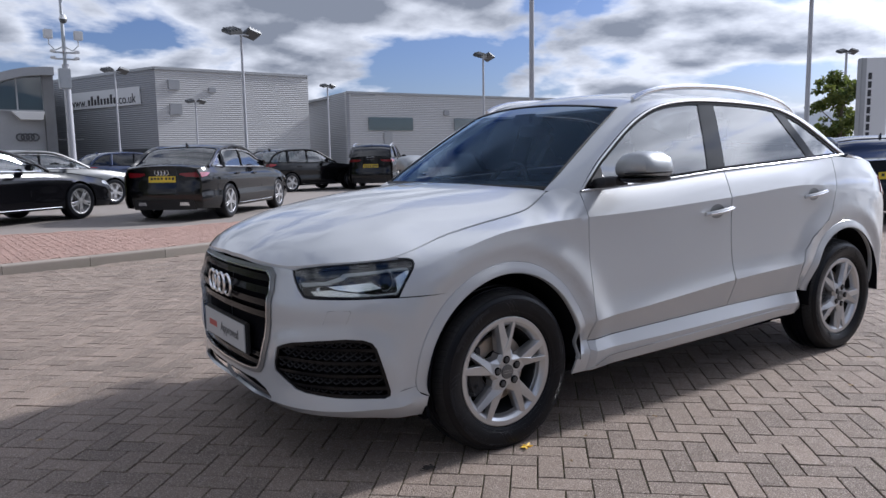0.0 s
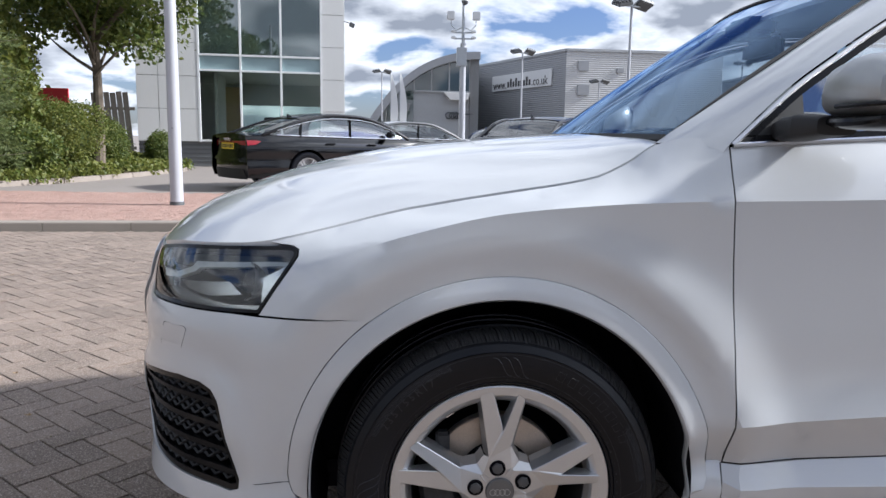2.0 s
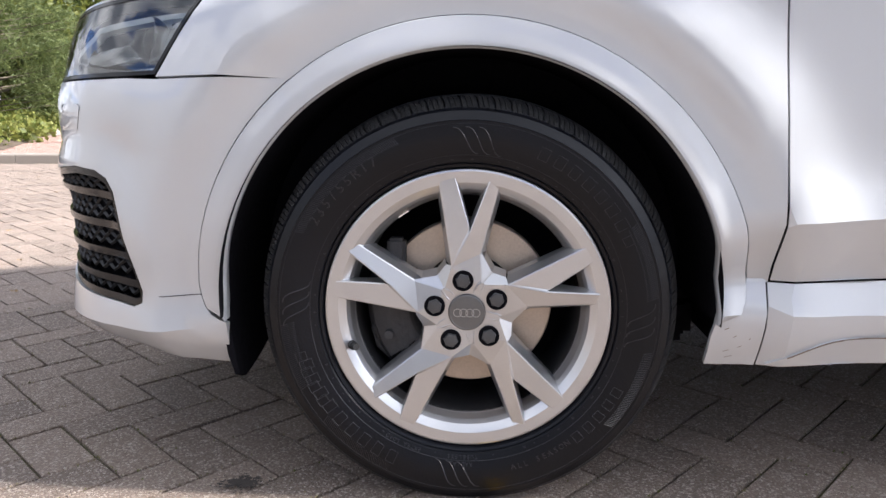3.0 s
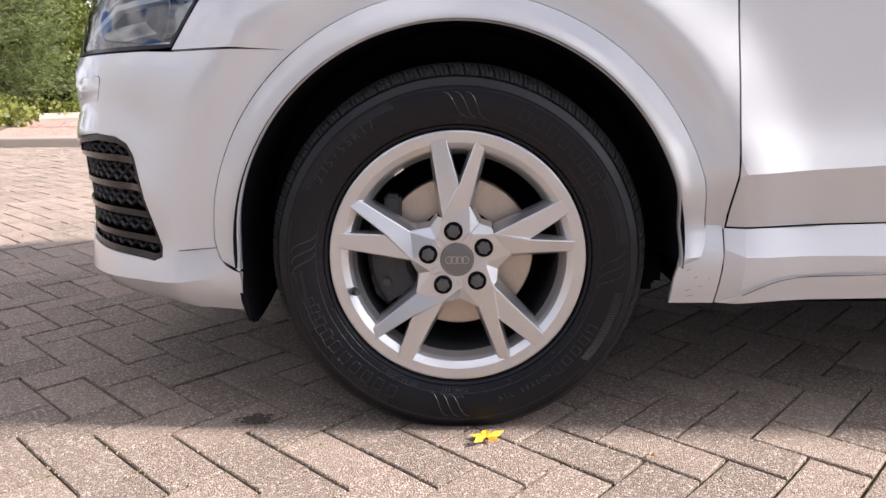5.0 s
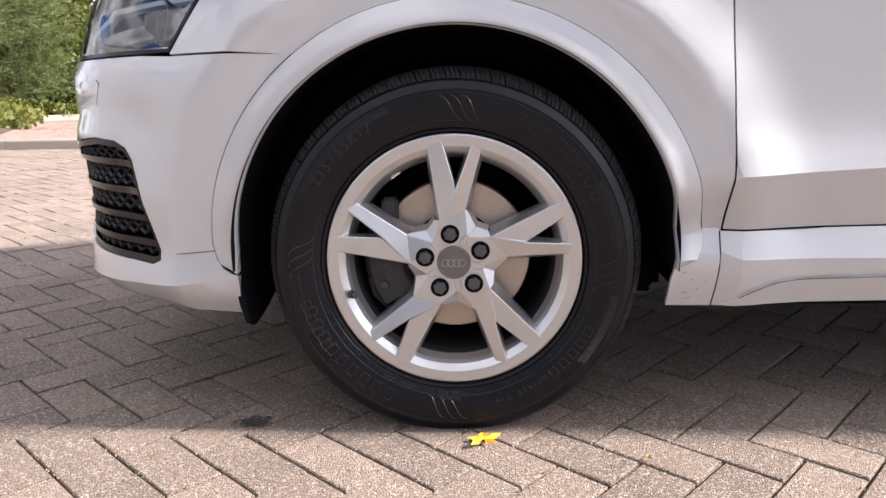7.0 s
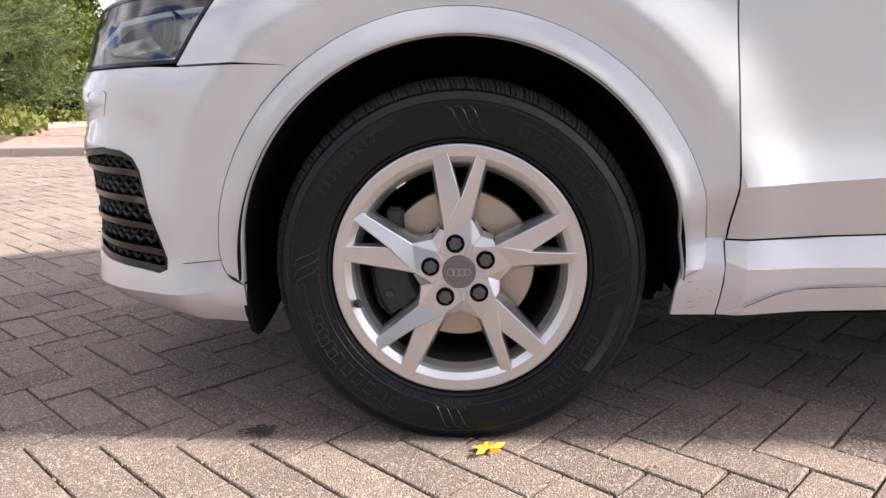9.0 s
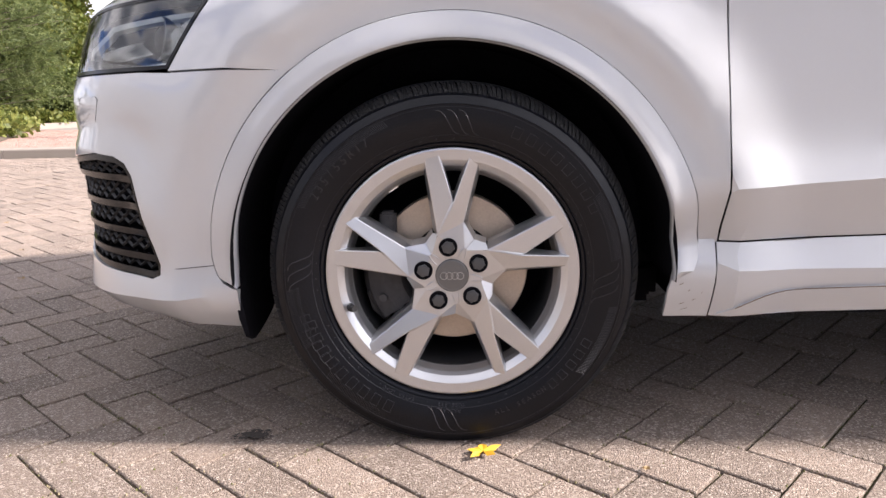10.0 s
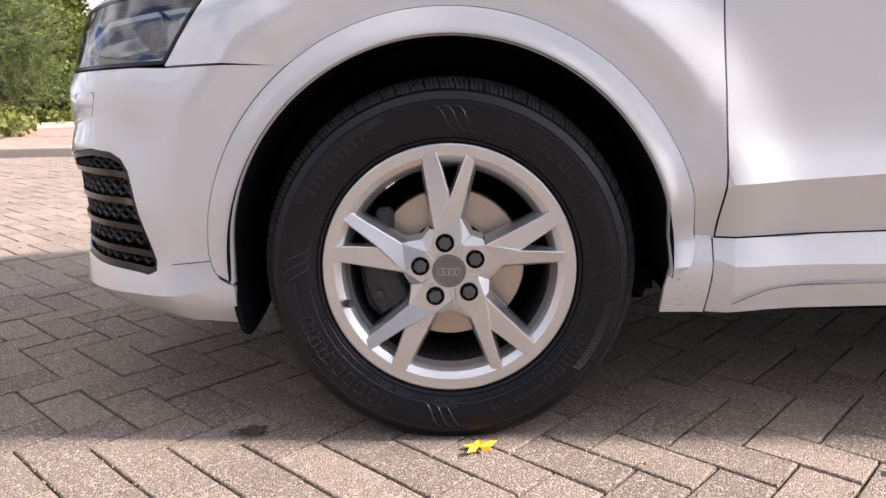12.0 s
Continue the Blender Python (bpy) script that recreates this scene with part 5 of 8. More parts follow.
def wheel(m, front):
    w = new("wheel"); w.parent = car
    w.matrix_basis = m
    # tyre: y = 0 at the rim face, inwards is +y
    prof = [(.222, .030), (.226, .008), (.2315, -.006), (.2335, -.0105), (.2370, -.0125), (.2385, -.0115), (.2405, -.0150), (.262, -.024), (.285, -.027), (.300, -.0250), (.3035, -.0252), (.3045, -.0225), (.318, -.015), (.3225, -.0095),
            (.3235, -.0040), (.328, .003), (.3325, .012), (.3355, .020), (.3375, .030), (.3390, .042), (.3320, .044), (.3320, .051), (.3425, .053),
            (.3445, .078), (.337, .080), (.337, .090), (.3445, .092), (.3445, .118), (.337, .120), (.337, .130), (.3445, .132), (.342, .158), (.332, .19), (.30, .215), (.24, .20), (.222, .19)]
    turn = m.to_3x3()

    def settle(bm):
        """Flattens what would sink into the ground under the car's weight."""
        for v in bm.verts:
            q = turn @ v.co
            if q.z < -.3208:
                q.z = -.3208
                v.co = turn.inverted() @ q
        return bm
    bm = lathe(bmesh.new(), prof, 144)
    tyre = part("tyre", settle(bm), M["rubber"], w, "black radial tyre", sharp=0.35)
    # tread blocks round the shoulder: wide slots every block, narrow curved cuts between
    bm = bmesh.new()
    for k in range(80):
        a0 = 360 / 80 * k
        for j, (off, wide) in enumerate(((-1.42, 1.28), (0.0, 1.22), (1.36, 1.14))):
            rows = []
            for r_, y_, lean in ((.3215, -.0105, -.5), (.3262, -.0045, -.25), (.3320, .0060, 0), (.3375, .0180, .35), (.3405, .0290, .8), (.3412, .0400, 1.3)):
                a1, a2 = radians(a0 + off - wide / 2 + lean), radians(a0 + off + wide / 2 + lean)
                lowr = r_ - .006
                rows.append([(lowr * math.cos(a1), y_ + .002, lowr * math.sin(a1)), (r_ * math.cos(a1), y_, r_ * math.sin(a1)), (r_ * math.cos(a2), y_, r_ * math.sin(a2)), (lowr * math.cos(a2), y_ + .002, lowr * math.sin(a2))])
            vs = grid(bm, rows)
            bm.faces.new(vs[0][::-1])
    bmesh.ops.recalc_face_normals(bm, faces=bm.faces)
    part("tread_block", settle(bm), M["rubber_tread"], tyre, sharp=0.4)["kind"] = "stuff"
    wall_y = lambda r_: float(np.interp(r_, [q[0] for q in prof[:14]], [q[1] for q in prof[:14]]))

    def spot(r_, deg, up=.0006):
        a_ = radians(90 - deg)
        return Vector((r_ * math.cos(a_), wall_y(r_) - up, r_ * math.sin(a_)))

    def stamp(bm, r_, deg):
        """Lays flat marks (in x, y) on the sidewall, upright towards the rim's outside, at an angle clockwise from the top."""
        a_ = radians(90 - deg)
        c = spot(r_, deg)
        up, right = Vector((math.cos(a_), 0, math.sin(a_))), Vector((math.sin(a_), 0, -math.cos(a_)))
        for v in bm.verts:
            p_ = c + right * v.co.x + up * v.co.y
            p_.y = wall_y(math.hypot(p_.x, p_.z)) - .0007 - v.co.z
            v.co = p_
        return bm

    def gather(pieces):
        out = bmesh.new()
        for b in pieces:
            t_ = bpy.data.meshes.new("tmp"); b.to_mesh(t_); b.free()
            out.from_mesh(t_); bpy.data.meshes.remove(t_)
        return out
    # raised lettering: what can be read is spelt, the maker's names stay as plain strokes
    words = [("235/55R17", .022, .2800, -58, 3.35), ("TUBELESS", .0085, .2455, 176, 1.5), ("RADIAL", .0085, .2560, 178, 1.5), ("EXTRA LOAD", .0085, .2460, 198, 1.5)]
    pieces = []
    for text, size, r_, start, step_ in words:
        for k, ch in enumerate(text):
            if ch != " ":
                pieces.append(stamp(text_bm(ch, size, .0004), r_, start + k * step_))
    for k, ch in enumerate("ALL SEASON"):
        if ch != " ":
            b = text_bm(ch, .0125, .0004)
            bmesh.ops.transform(b, matrix=Matrix.Diagonal((-1, -1, 1, 1)), verts=b.verts)
            pieces.append(stamp(b, .269, 163 - k * 2.3))
    part("size_lettering", gather(pieces), M["rubber_mark"], tyre, smooth=False)["kind"] = "stuff"
    marks = bmesh.new()
    # four sets of three swept strokes
    for base in (1, 91, 181, 271):
        for k in range(3):
            pts_ = []
            for i in range(9):
                u = i / 8
                pts_.append(spot(.2935 - .040 * (u - .16 * math.sin(2 * math.pi * u) / 1.0), base - 5.5 + k * 3.9 + 8.0 * u, .0002))
            pipe(marks, pts_, .0009, 5)
    # hatched bands between them
    for a0, a1, r0, r1 in ((-64, -22, .2865, .2985), (60, 84, .281, .2985), (101, 128, .284, .2985), (244, 266, .276, .2985), (206, 232, .285, .2985)):
        for a in np.arange(a0, a1, .62):
            pipe(marks, [spot(r0, a + .9, .0001), spot((r0 + r1) / 2, a + .45, .0001), spot(r1, a, .0001)], .00042, 4)
    # large names: plain outlined bars
    rnd_ = random.Random(5)
    for d0, n_, r0, r1, w_ in ((23, 8, .268, .287, 5.0), (205, 9, .262, .283, 5.0), (116, 5, .262, .278, 4.6), (236, 4, .268, .285, 5.0)):
        for k in range(n_):
            a = d0 + k * w_ * 1.12
            ends = ((r0, a), (r1, a), (r1, a + w_ * .62), (r0, a + w_ * .62))
            for q0, q1 in zip(ends, ends[1:] + ends[:1]):
                pipe(marks, [spot(q0[0] + (q1[0] - q0[0]) * u, q0[1] + (q1[1] - q0[1]) * u, .0001) for u in (0, .5, 1)], .0003, 4)
    for r_ in (.2515, .2992):
        ring_ = [spot(r_, a, -.0002) for a in range(0, 361, 3)]
        pipe(marks, ring_, .0005, 4)
    part("sidewall_mark", marks, M["rubber_mark"], tyre)["kind"] = "stuff"
    pieces = []
    for k in range(64):
        if rnd_.random() < .8:
            b = box_bm((.0012 + .003 * rnd_.random(), .0016 if k % 4 else .0030, .0004), (0, 0, 0))
            pieces.append(stamp(b, .2445, k * 5.6 + 2 * rnd_.random()))
    part("small_mark", gather(pieces), M["rubber_mark"], tyre, smooth=False)["kind"] = "stuff"
    # rim: broad lip, bevel, barrel behind coloured dark for its shade
    bm = lathe(bmesh.new(), ((.224, .012), (.2295, .003), (.2297, -.0040), (.2283, -.0068), (.2255, -.0078), (.2080, -.0062), (.2060, -.0048), (.1965, .0035), (.1915, .0120), (.1870, .0260), (.1845, .0300)), 144)
    part("rim", bm, M["alloy"], w, "silver alloy rim", sharp=0.18)
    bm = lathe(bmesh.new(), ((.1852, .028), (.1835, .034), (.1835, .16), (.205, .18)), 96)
    part("barrel", bm, M["barrel"], w, "inner wheel barrel, coloured dark for its shade")
    for k in range(5):
        rot = Matrix.Rotation(radians(72 * k), 4, "Y")
        bm = bmesh.new()
        vs = {n_: bm.verts.new(rot @ Vector((p[0] * U, -p[2] * .001, p[1] * U))) for n_, p in SPOKE.items()}
        for f in FACES:
            bm.faces.new([vs[n_] for n_ in f])
        bmesh.ops.recalc_face_normals(bm, faces=bm.faces)
        if sum(f.normal.y * f.calc_area() for f in bm.faces) > 0:
            bmesh.ops.reverse_faces(bm, faces=bm.faces)
        bmesh.ops.triangulate(bm, faces=[f for f in bm.faces if len(f.verts) > 4])
        def between(a, b):
            return [e for e in bm.edges if {e.verts[0], e.verts[1]} == {vs[a], vs[b]}]
        es = sum([between(a, b) for a, b in (("R1", "R2"), ("R2", "V"), ("V", "T1"), ("R2", "B1"), ("V2", "B2"), ("T2", "E1"), ("E1", "R1n"), ("R1n", "R2n"), ("R1n", "S2"))], [])
        bmesh.ops.bevel(bm, geom=es, offset=.0013, segments=1, affect="EDGES", clamp_overlap=True)
        part("spoke", bm, M["alloy"], w, sharp=0.12)
        # the low rib between two nuts, from the cap to the fork
        bm = bmesh.new()
        rows = []
        for r_, h_, half in ((52, 6.0, 13), (70, 8.2, 12), (86, 8.6, 10), (97, 7.6, 6)):
            a_ = radians(135.5)
            c_, u_ = Vector((math.cos(a_) * r_, math.sin(a_) * r_)), Vector((-math.sin(a_), math.cos(a_)))
            rows.append([rot @ Vector(((c_.x + u_.x * o) * U, -hh * .001, (c_.y + u_.y * o) * U)) for o, hh in ((-half - 3, h_ - 3.5), (-half, h_ - .4), (-half + 2.5, h_), (-half + 4.5, h_ - 1.2), (half - 4.5, h_ - 1.2), (half - 2.5, h_), (half, h_ - .4), (half + 3, h_ - 3.5))])
        grid(bm, rows)
        bmesh.ops.recalc_face_normals(bm, faces=bm.faces)
        if sum(f.normal.y for f in bm.faces) > 0:
            bmesh.ops.reverse_faces(bm, faces=bm.faces)
        part("hub_rib", bm, M["alloy"], w, sharp=0.5)
    bm = lathe(bmesh.new(), ((.052, .045), (.052, .004), (.048, -.0030), (.036, -.0045), (.031, -.004)), 60)
    part("hub", bm, M["alloy"], w, sharp=0.4)
    bm = lathe(bmesh.new(), ((.0302, .0), (.0302, -.0085), (.0290, -.0110), (.0270, -.0118), (.0262, -.0112), (.012, -.0122), (.0001, -.0124)), 56)
    cap = part("centre_cap", bm, M["cap_grey"], w, "grey centre cap", sharp=.4)
    for k in range(4):
        part("cap_ring", torus_bm(.0064, .0007, 24, 6, Matrix.Translation(((k - 1.5) * .0098, -.0122, 0))), M["cap_ring"], cap)
    for k in range(5):
        a = radians(97 + 72 * k)
        c = Vector((.0525 * math.cos(a), 0, .0525 * math.sin(a)))
        # raised near-black disc stands in for the shade round a sunk nut
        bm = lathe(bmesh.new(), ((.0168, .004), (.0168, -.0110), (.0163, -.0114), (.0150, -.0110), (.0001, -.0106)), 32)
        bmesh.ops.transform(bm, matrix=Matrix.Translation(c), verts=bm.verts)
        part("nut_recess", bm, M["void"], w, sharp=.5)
        bm = lathe(bmesh.new(), ((.0122, .0), (.0122, -.0130), (.0110, -.0148), (.0060, -.0158), (.0001, -.0161)), 6)
        bmesh.ops.transform(bm, matrix=Matrix.Translation(c) @ Matrix.Rotation(radians(12 + 30 * k), 4, "Y"), verts=bm.verts)
        part("wheel_nut", bm, M["nut"], w, "dark grey hexagonal nut cap", sharp=0.3)
    a = radians(198)
    bm = tube_bm((.203 * math.cos(a), .012, .203 * math.sin(a)), (.1925 * math.cos(a), -.010, .1925 * math.sin(a)), .0078, .0072, 14)
    tube(bm, (.194 * math.cos(a), -.007, .194 * math.sin(a)), (.1865 * math.cos(a), -.021, .1865 * math.sin(a)), .0060, .0052, 14)
    part("valve", bm, M["black_matt"], w, "black rubber tyre valve")
    b = box_bm((.022, .004, .005), (0, 0, 0), Matrix.Translation((-.105, .030, .1535)) @ Matrix.Rotation(radians(-34), 4, "Y"), .001)
    part("balance_weight", b, M["satin"], w, "small silver balance weight")
    # brake behind the spokes
    bm = lathe(bmesh.new(), ((.080, .075), (.0815, .062), (.139, .062), (.141, .0645), (.141, .088), (.08, .088)), 96)
    part("brake_disc", bm, M["disc"], w, "brown-tinted steel brake disc", sharp=0.4)
    # hat coloured near black for the shaded gap between disc and spokes
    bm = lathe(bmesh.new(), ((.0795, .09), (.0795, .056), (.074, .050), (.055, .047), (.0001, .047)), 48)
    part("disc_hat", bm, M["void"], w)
    bm = bmesh.new()
    rows = []
    for a in np.linspace(radians(160), radians(216), 12):
        k_ = math.cos((a - radians(188)) / radians(28) * 1.3)
        rows.append([(r * math.cos(a), y, r * math.sin(a)) for r, y in ((.088, .10), (.088, .050), (.098, .040 - .006 * k_), (.130, .036 - .008 * k_), (.158, .042 - .004 * k_), (.170, .058), (.170, .10))])
    vs = grid(bm, rows)
    bm.faces.new(vs[0]); bm.faces.new(vs[-1][::-1])
    bmesh.ops.recalc_face_normals(bm, faces=bm.faces)
    cal = part("brake_caliper", bm, M["iron"], w, "dark cast brake caliper", sharp=0.4)
    for z0, x0, sx, sz in ((.085, -.118, .030, .050), (.052, -.135, .050, .016), (-.075, -.112, .046, .016), (-.092, -.100, .024, .030)):
        part("caliper_bracket", box_bm((sx, .03, sz), (x0, .050, z0), None, .005), M["iron"], cal)
    for z0, x0 in ((.030, -.140), (-.050, -.130)):
        part("caliper_pin", tube_bm((x0, .050, z0), (x0, .022, z0), .0085, .0075, 12), M["iron"], cal)
    part("brake_hose", pipe(bmesh.new(), [(-.150, .06, -.02), (-.158, .045, -.045), (-.150, .045, -.075), (-.125, .06, -.105)], .005, 8), M["black_matt"], cal)
    bm = lathe(bmesh.new(), ((.0001, .17), (.20, .17), (.204, .15)), 48)
    part("back_plate", bm, M["void"], w)
    return w


FACE = .852
for x, turn in ((0.0, 0), (2.603, 26)):
    wheel(Matrix.Translation((x, -FACE, .322)) @ Matrix.Rotation(radians(turn), 4, "Y"), x == 0)
    wheel(Matrix.Translation((x, FACE, .322)) @ Matrix.Rotation(radians(180), 4, "Z") @ Matrix.Rotation(radians(turn + 11), 4, "Y"), x == 0)

# ---- ground ----
KERB = smooth_line([(-16, 5.2), (-9, 5.45), (-5.0, 5.74), (-3.0, 5.90), (-1.5, 6.08), (0.45, 6.45), (2.0, 6.95), (4.0, 7.8), (7.0, 9.6), (10.5, 12.2), (14, 15)], 8)
kerb_y = lambda x: float(np.interp(x, KERB[:, 0], KERB[:, 1]))
BLOCK_TURN = radians(-41.5)


def herringbone(x0, x1, y0, y1, keep, turn, shift=(0.0, 0.0)):
    """Centres and turns of 200 x 100 blocks laid in herringbone over a stretch of the plan."""
    c, s = math.cos(turn), math.sin(turn)
    R = int(max(abs(x0), abs(x1), abs(y0), abs(y1)) * 1.5 / .1)
    out = []
    for i in range(-R, R):
        for j in range(-R, R):
            k = (i - j) % 4
            if k == 0:
                u, v, t = (i + 1) * .1, (j + .5) * .1, 0
            elif k == 3:
                u, v, t = (i + .5) * .1, (j + 1) * .1, 1
            else:
                continue
            u, v = u + shift[0], v + shift[1]
            x, y = u * c - v * s, u * s + v * c
            if x0 < x < x1 and y0 < y < y1 and keep(x, y):
                out.append((x, y, turn + t * math.pi / 2))
    return out


def block_mesh(gap=.0027, dep=.020, bev=.0020):
    """One paving block: chamfered top, sides down to the bedding."""
    a, b = .1 - gap, .05 - gap
    v = [(sx * (a - bev), sy * (b - bev), 0) for sx, sy in ((-1, -1), (1, -1), (1, 1), (-1, 1))] + [(sx * a, sy * b, -bev * .9) for sx, sy in ((-1, -1), (1, -1), (1, 1), (-1, 1))] \
        + [(sx * a, sy * b, -dep) for sx, sy in ((-1, -1), (1, -1), (1, 1), (-1, 1))]
    f = [(0, 1, 2, 3)] + [(4 + k, 4 + (k + 1) % 4, (k + 1) % 4, k) for k in range(4)] + [(8 + k, 8 + (k + 1) % 4, 4 + (k + 1) % 4, 4 + k) for k in range(4)]
    return v, f


def lay(name, spots, z, material, parent):
    """All blocks of a stretch as one mesh."""
    v, f = block_mesh()
    V = np.array(v)
    rng = np.random.default_rng(5)
    n = len(spots)
    allv = np.zeros((n, len(v), 3))
    for i, (x, y, t) in enumerate(spots):
        c, s = math.cos(t + rng.normal(0, .006)), math.sin(t + rng.normal(0, .006))
        tilt = rng.normal(0, .0045, 2)
        allv[i, :, 0] = V[:, 0] * c - V[:, 1] * s + x
        allv[i, :, 1] = V[:, 0] * s + V[:, 1] * c + y
        allv[i, :, 2] = V[:, 2] + z + rng.normal(0, .0010) + V[:, 0] * tilt[0] + V[:, 1] * tilt[1]
    F = np.array(f)
    faces = (F[None] + (np.arange(n) * len(v))[:, None, None]).reshape(-1, 4)
    me = bpy.data.meshes.new(name)
    me.from_pydata(allv.reshape(-1, 3).tolist(), [], faces.tolist())
    me.materials.append(material)
    ob = new(name, me)
    ob.parent = parent
    ob["kind"] = "stuff"
    return ob


bm = bmesh.new()
rows = [[(x, y, 0) for x in (-3000, -300, -60, -30, -15, -9, -6, -3, 0, 3, 6, 9, 15, 30, 60, 300, 3000)] for y in (-3000, -300, -60, -20, -8, -3, 0, 3)]
rows.append([(x, min(max(kerb_y(x), 5), 16) + .02, 0) for x in (-3000, -300, -60, -30, -15, -9, -6, -3, 0, 3, 6, 9, 15, 30, 60, 300, 3000)])
grid(bm, rows)
for f in bm.faces:
    f.normal_flip() if f.normal.z < 0 else None
ground = tagged(mesh_ob("ground", bm, M["asphalt"], smooth=False), "grey-brown block-paved yard with sandy mossy joints", "ground", kind="structure")
ground.location.z = -.012
bm = bmesh.new()
grid(bm, [[(x, y, 0) for x in np.linspace(-9, 13, 8)] for y in np.linspace(-3.2, 10.5, 8)])
yard_keep = lambda x, y: y < kerb_y(x) - .03
spots = herringbone(-8.5, 10.5, -3.9, 9.5, lambda x, y: yard_keep(x, y) and (y < 7 or x > 1.5), BLOCK_TURN, (.0919, -.0254))
bm.free()
bm = bmesh.new()
xs = np.linspace(-8.6, 10.6, 40)
grid(bm, [[(x, -4.0, -.008) for x in xs], [(x, min(kerb_y(x), 9.6) - .01, -.008) for x in xs]])
bed = mesh_ob("paving_bed", bm, M["joint"], ground, smooth=False)
bed.location.z = .012
near = [p for p in spots if -1.35 < p[0] < 1.45 and -1.85 < p[1] < -.62]
near = sorted(near, key=lambda p: (p[0]) ** 2 + (p[1] + 1.2) ** 2)[:300]
near_set = set(near)
lay("paving_blocks", [p for p in spots if p not in near_set], .012, M["paver"], ground)

# raised island beyond the kerb, and the yard behind it
bm = bmesh.new()
xs = [-3000, -300, -60, -30] + list(np.linspace(-15.9, 13.9, 50)) + [30, 60, 300, 3000]
grid(bm, [[(x, (kerb_y(x) if -16 < x < 14 else (5.2 if x < 0 else 15)) + .10, .085) for x in xs], [(x, 12 if x < 8 else 20, .085) for x in xs], [(x, 30, .085) for x in xs], [(x, 90, .085) for x in xs], [(x, 3000, .085) for x in xs]])
for f in bm.faces:
    f.normal_flip() if f.normal.z < 0 else None
upper = tagged(mesh_ob("pavement", bm, M["asphalt"], smooth=False), "raised red block pavement and pale yard behind the kerb", "pavement", kind="structure")
red_back = lambda x: float(np.interp(x, (-9, -5, -2, 0, 1, 3, 5), (10.4, 10.2, 10.3, 10.0, 9.6, 9.9, 10.6)))
red = herringbone(-9, 6.5, 5, 11, lambda x, y: kerb_y(x) + .20 < y < red_back(x), radians(2.5))
lay("red_blocks", red, .10, M["paver_red"], upper)
bm = bmesh.new()
xs = np.linspace(-9, 6.5, 40)
grid(bm, [[(x, kerb_y(x) + .15, .0895) for x in xs], [(x, red_back(x) + .03, .0895) for x in xs]])
mesh_ob("red_bed", bm, M["joint"], upper, smooth=False)

# kerb stones
kerb = tagged(new("kerb"), "row of worn concrete kerb stones", "kerb", kind="structure")
K = smooth_line(KERB[::4].tolist(), 30)
KS = np.concatenate([[0], np.cumsum(np.linalg.norm(np.diff(K, axis=0), axis=1))])
s = 0.0
while s < KS[-1] - .95:
    a = Vector((np.interp(s, KS, K[:, 0]), np.interp(s, KS, K[:, 1]), 0))
    b = Vector((np.interp(s + .915, KS, K[:, 0]), np.interp(s + .915, KS, K[:, 1]), 0))
    d = (b - a).normalized()
    L, w = .909, .14
    prof = ((0, -.05), (.0, .085), (.004, .096), (.014, .103), (w, .106), (w, -.05))
    bm = bmesh.new()
    r0, r1 = ([bm.verts.new((e, y, z)) for y, z in prof] for e in (0, L))
    for i in range(len(prof) - 1):
        bm.faces.new((r0[i], r1[i], r1[i + 1], r0[i + 1]))
    bm.faces.new(r0); bm.faces.new(r1[::-1])
    bmesh.ops.recalc_face_normals(bm, faces=bm.faces)
    st = mesh_ob("kerb_stone", bm, M["concrete"], kerb, smooth=False)
    st.matrix_basis = Matrix.Translation(a) @ Matrix.Rotation(math.atan2(d.y, d.x), 4, "Z")
    s += .915

# ---- planting ----
def leaves(name, blobs, count, size, material, parent=None, seed=1, slim=0.55, shell=0.35, droop=0.0, kind=""):
    """A mass of single leaves filling the given ellipsoids (centre, radii), thickest towards their skin."""
    rng = np.random.default_rng(seed)
    vol = np.array([r[0] * r[1] * r[2] for _, r in blobs]) ** (2 / 3)
    which = rng.choice(len(blobs), count, p=vol / vol.sum())
    d = rng.normal(size=(count, 3)); d /= np.linalg.norm(d, axis=1)[:, None]
    rad = 1 - shell * rng.random(count) ** 1.6
    rad *= 1 + .10 * rng.normal(size=count)
    c = np.array([b[0] for b in blobs])[which]; r = np.array([b[1] for b in blobs])[which]
    p = c + d * r * rad[:, None]
    a = rng.normal(size=(count, 3)); a /= np.linalg.norm(a, axis=1)[:, None]
    a = a * .8 + d * .5; a[:, 2] -= droop; a /= np.linalg.norm(a, axis=1)[:, None]
    b = np.cross(a, rng.normal(size=(count, 3))); b /= np.linalg.norm(b, axis=1)[:, None]
    L = size * (.6 + .8 * rng.random(count))[:, None]
    n = np.cross(a, b)
    v = np.stack([p - a * L * .5, p + b * L * slim * .5 + n * L * .08, p + a * L * .5, p - b * L * slim * .5 + n * L * .08], axis=1)
    me = bpy.data.meshes.new(name)
    f = np.arange(count * 4).reshape(-1, 4)
    me.from_pydata(v.reshape(-1, 3).tolist(), [], f.tolist())
    me.materials.append(material)
    ob = new(name, me)
    if parent is not None:
        ob.parent = parent
    if kind:
        ob["kind"] = kind
    return ob


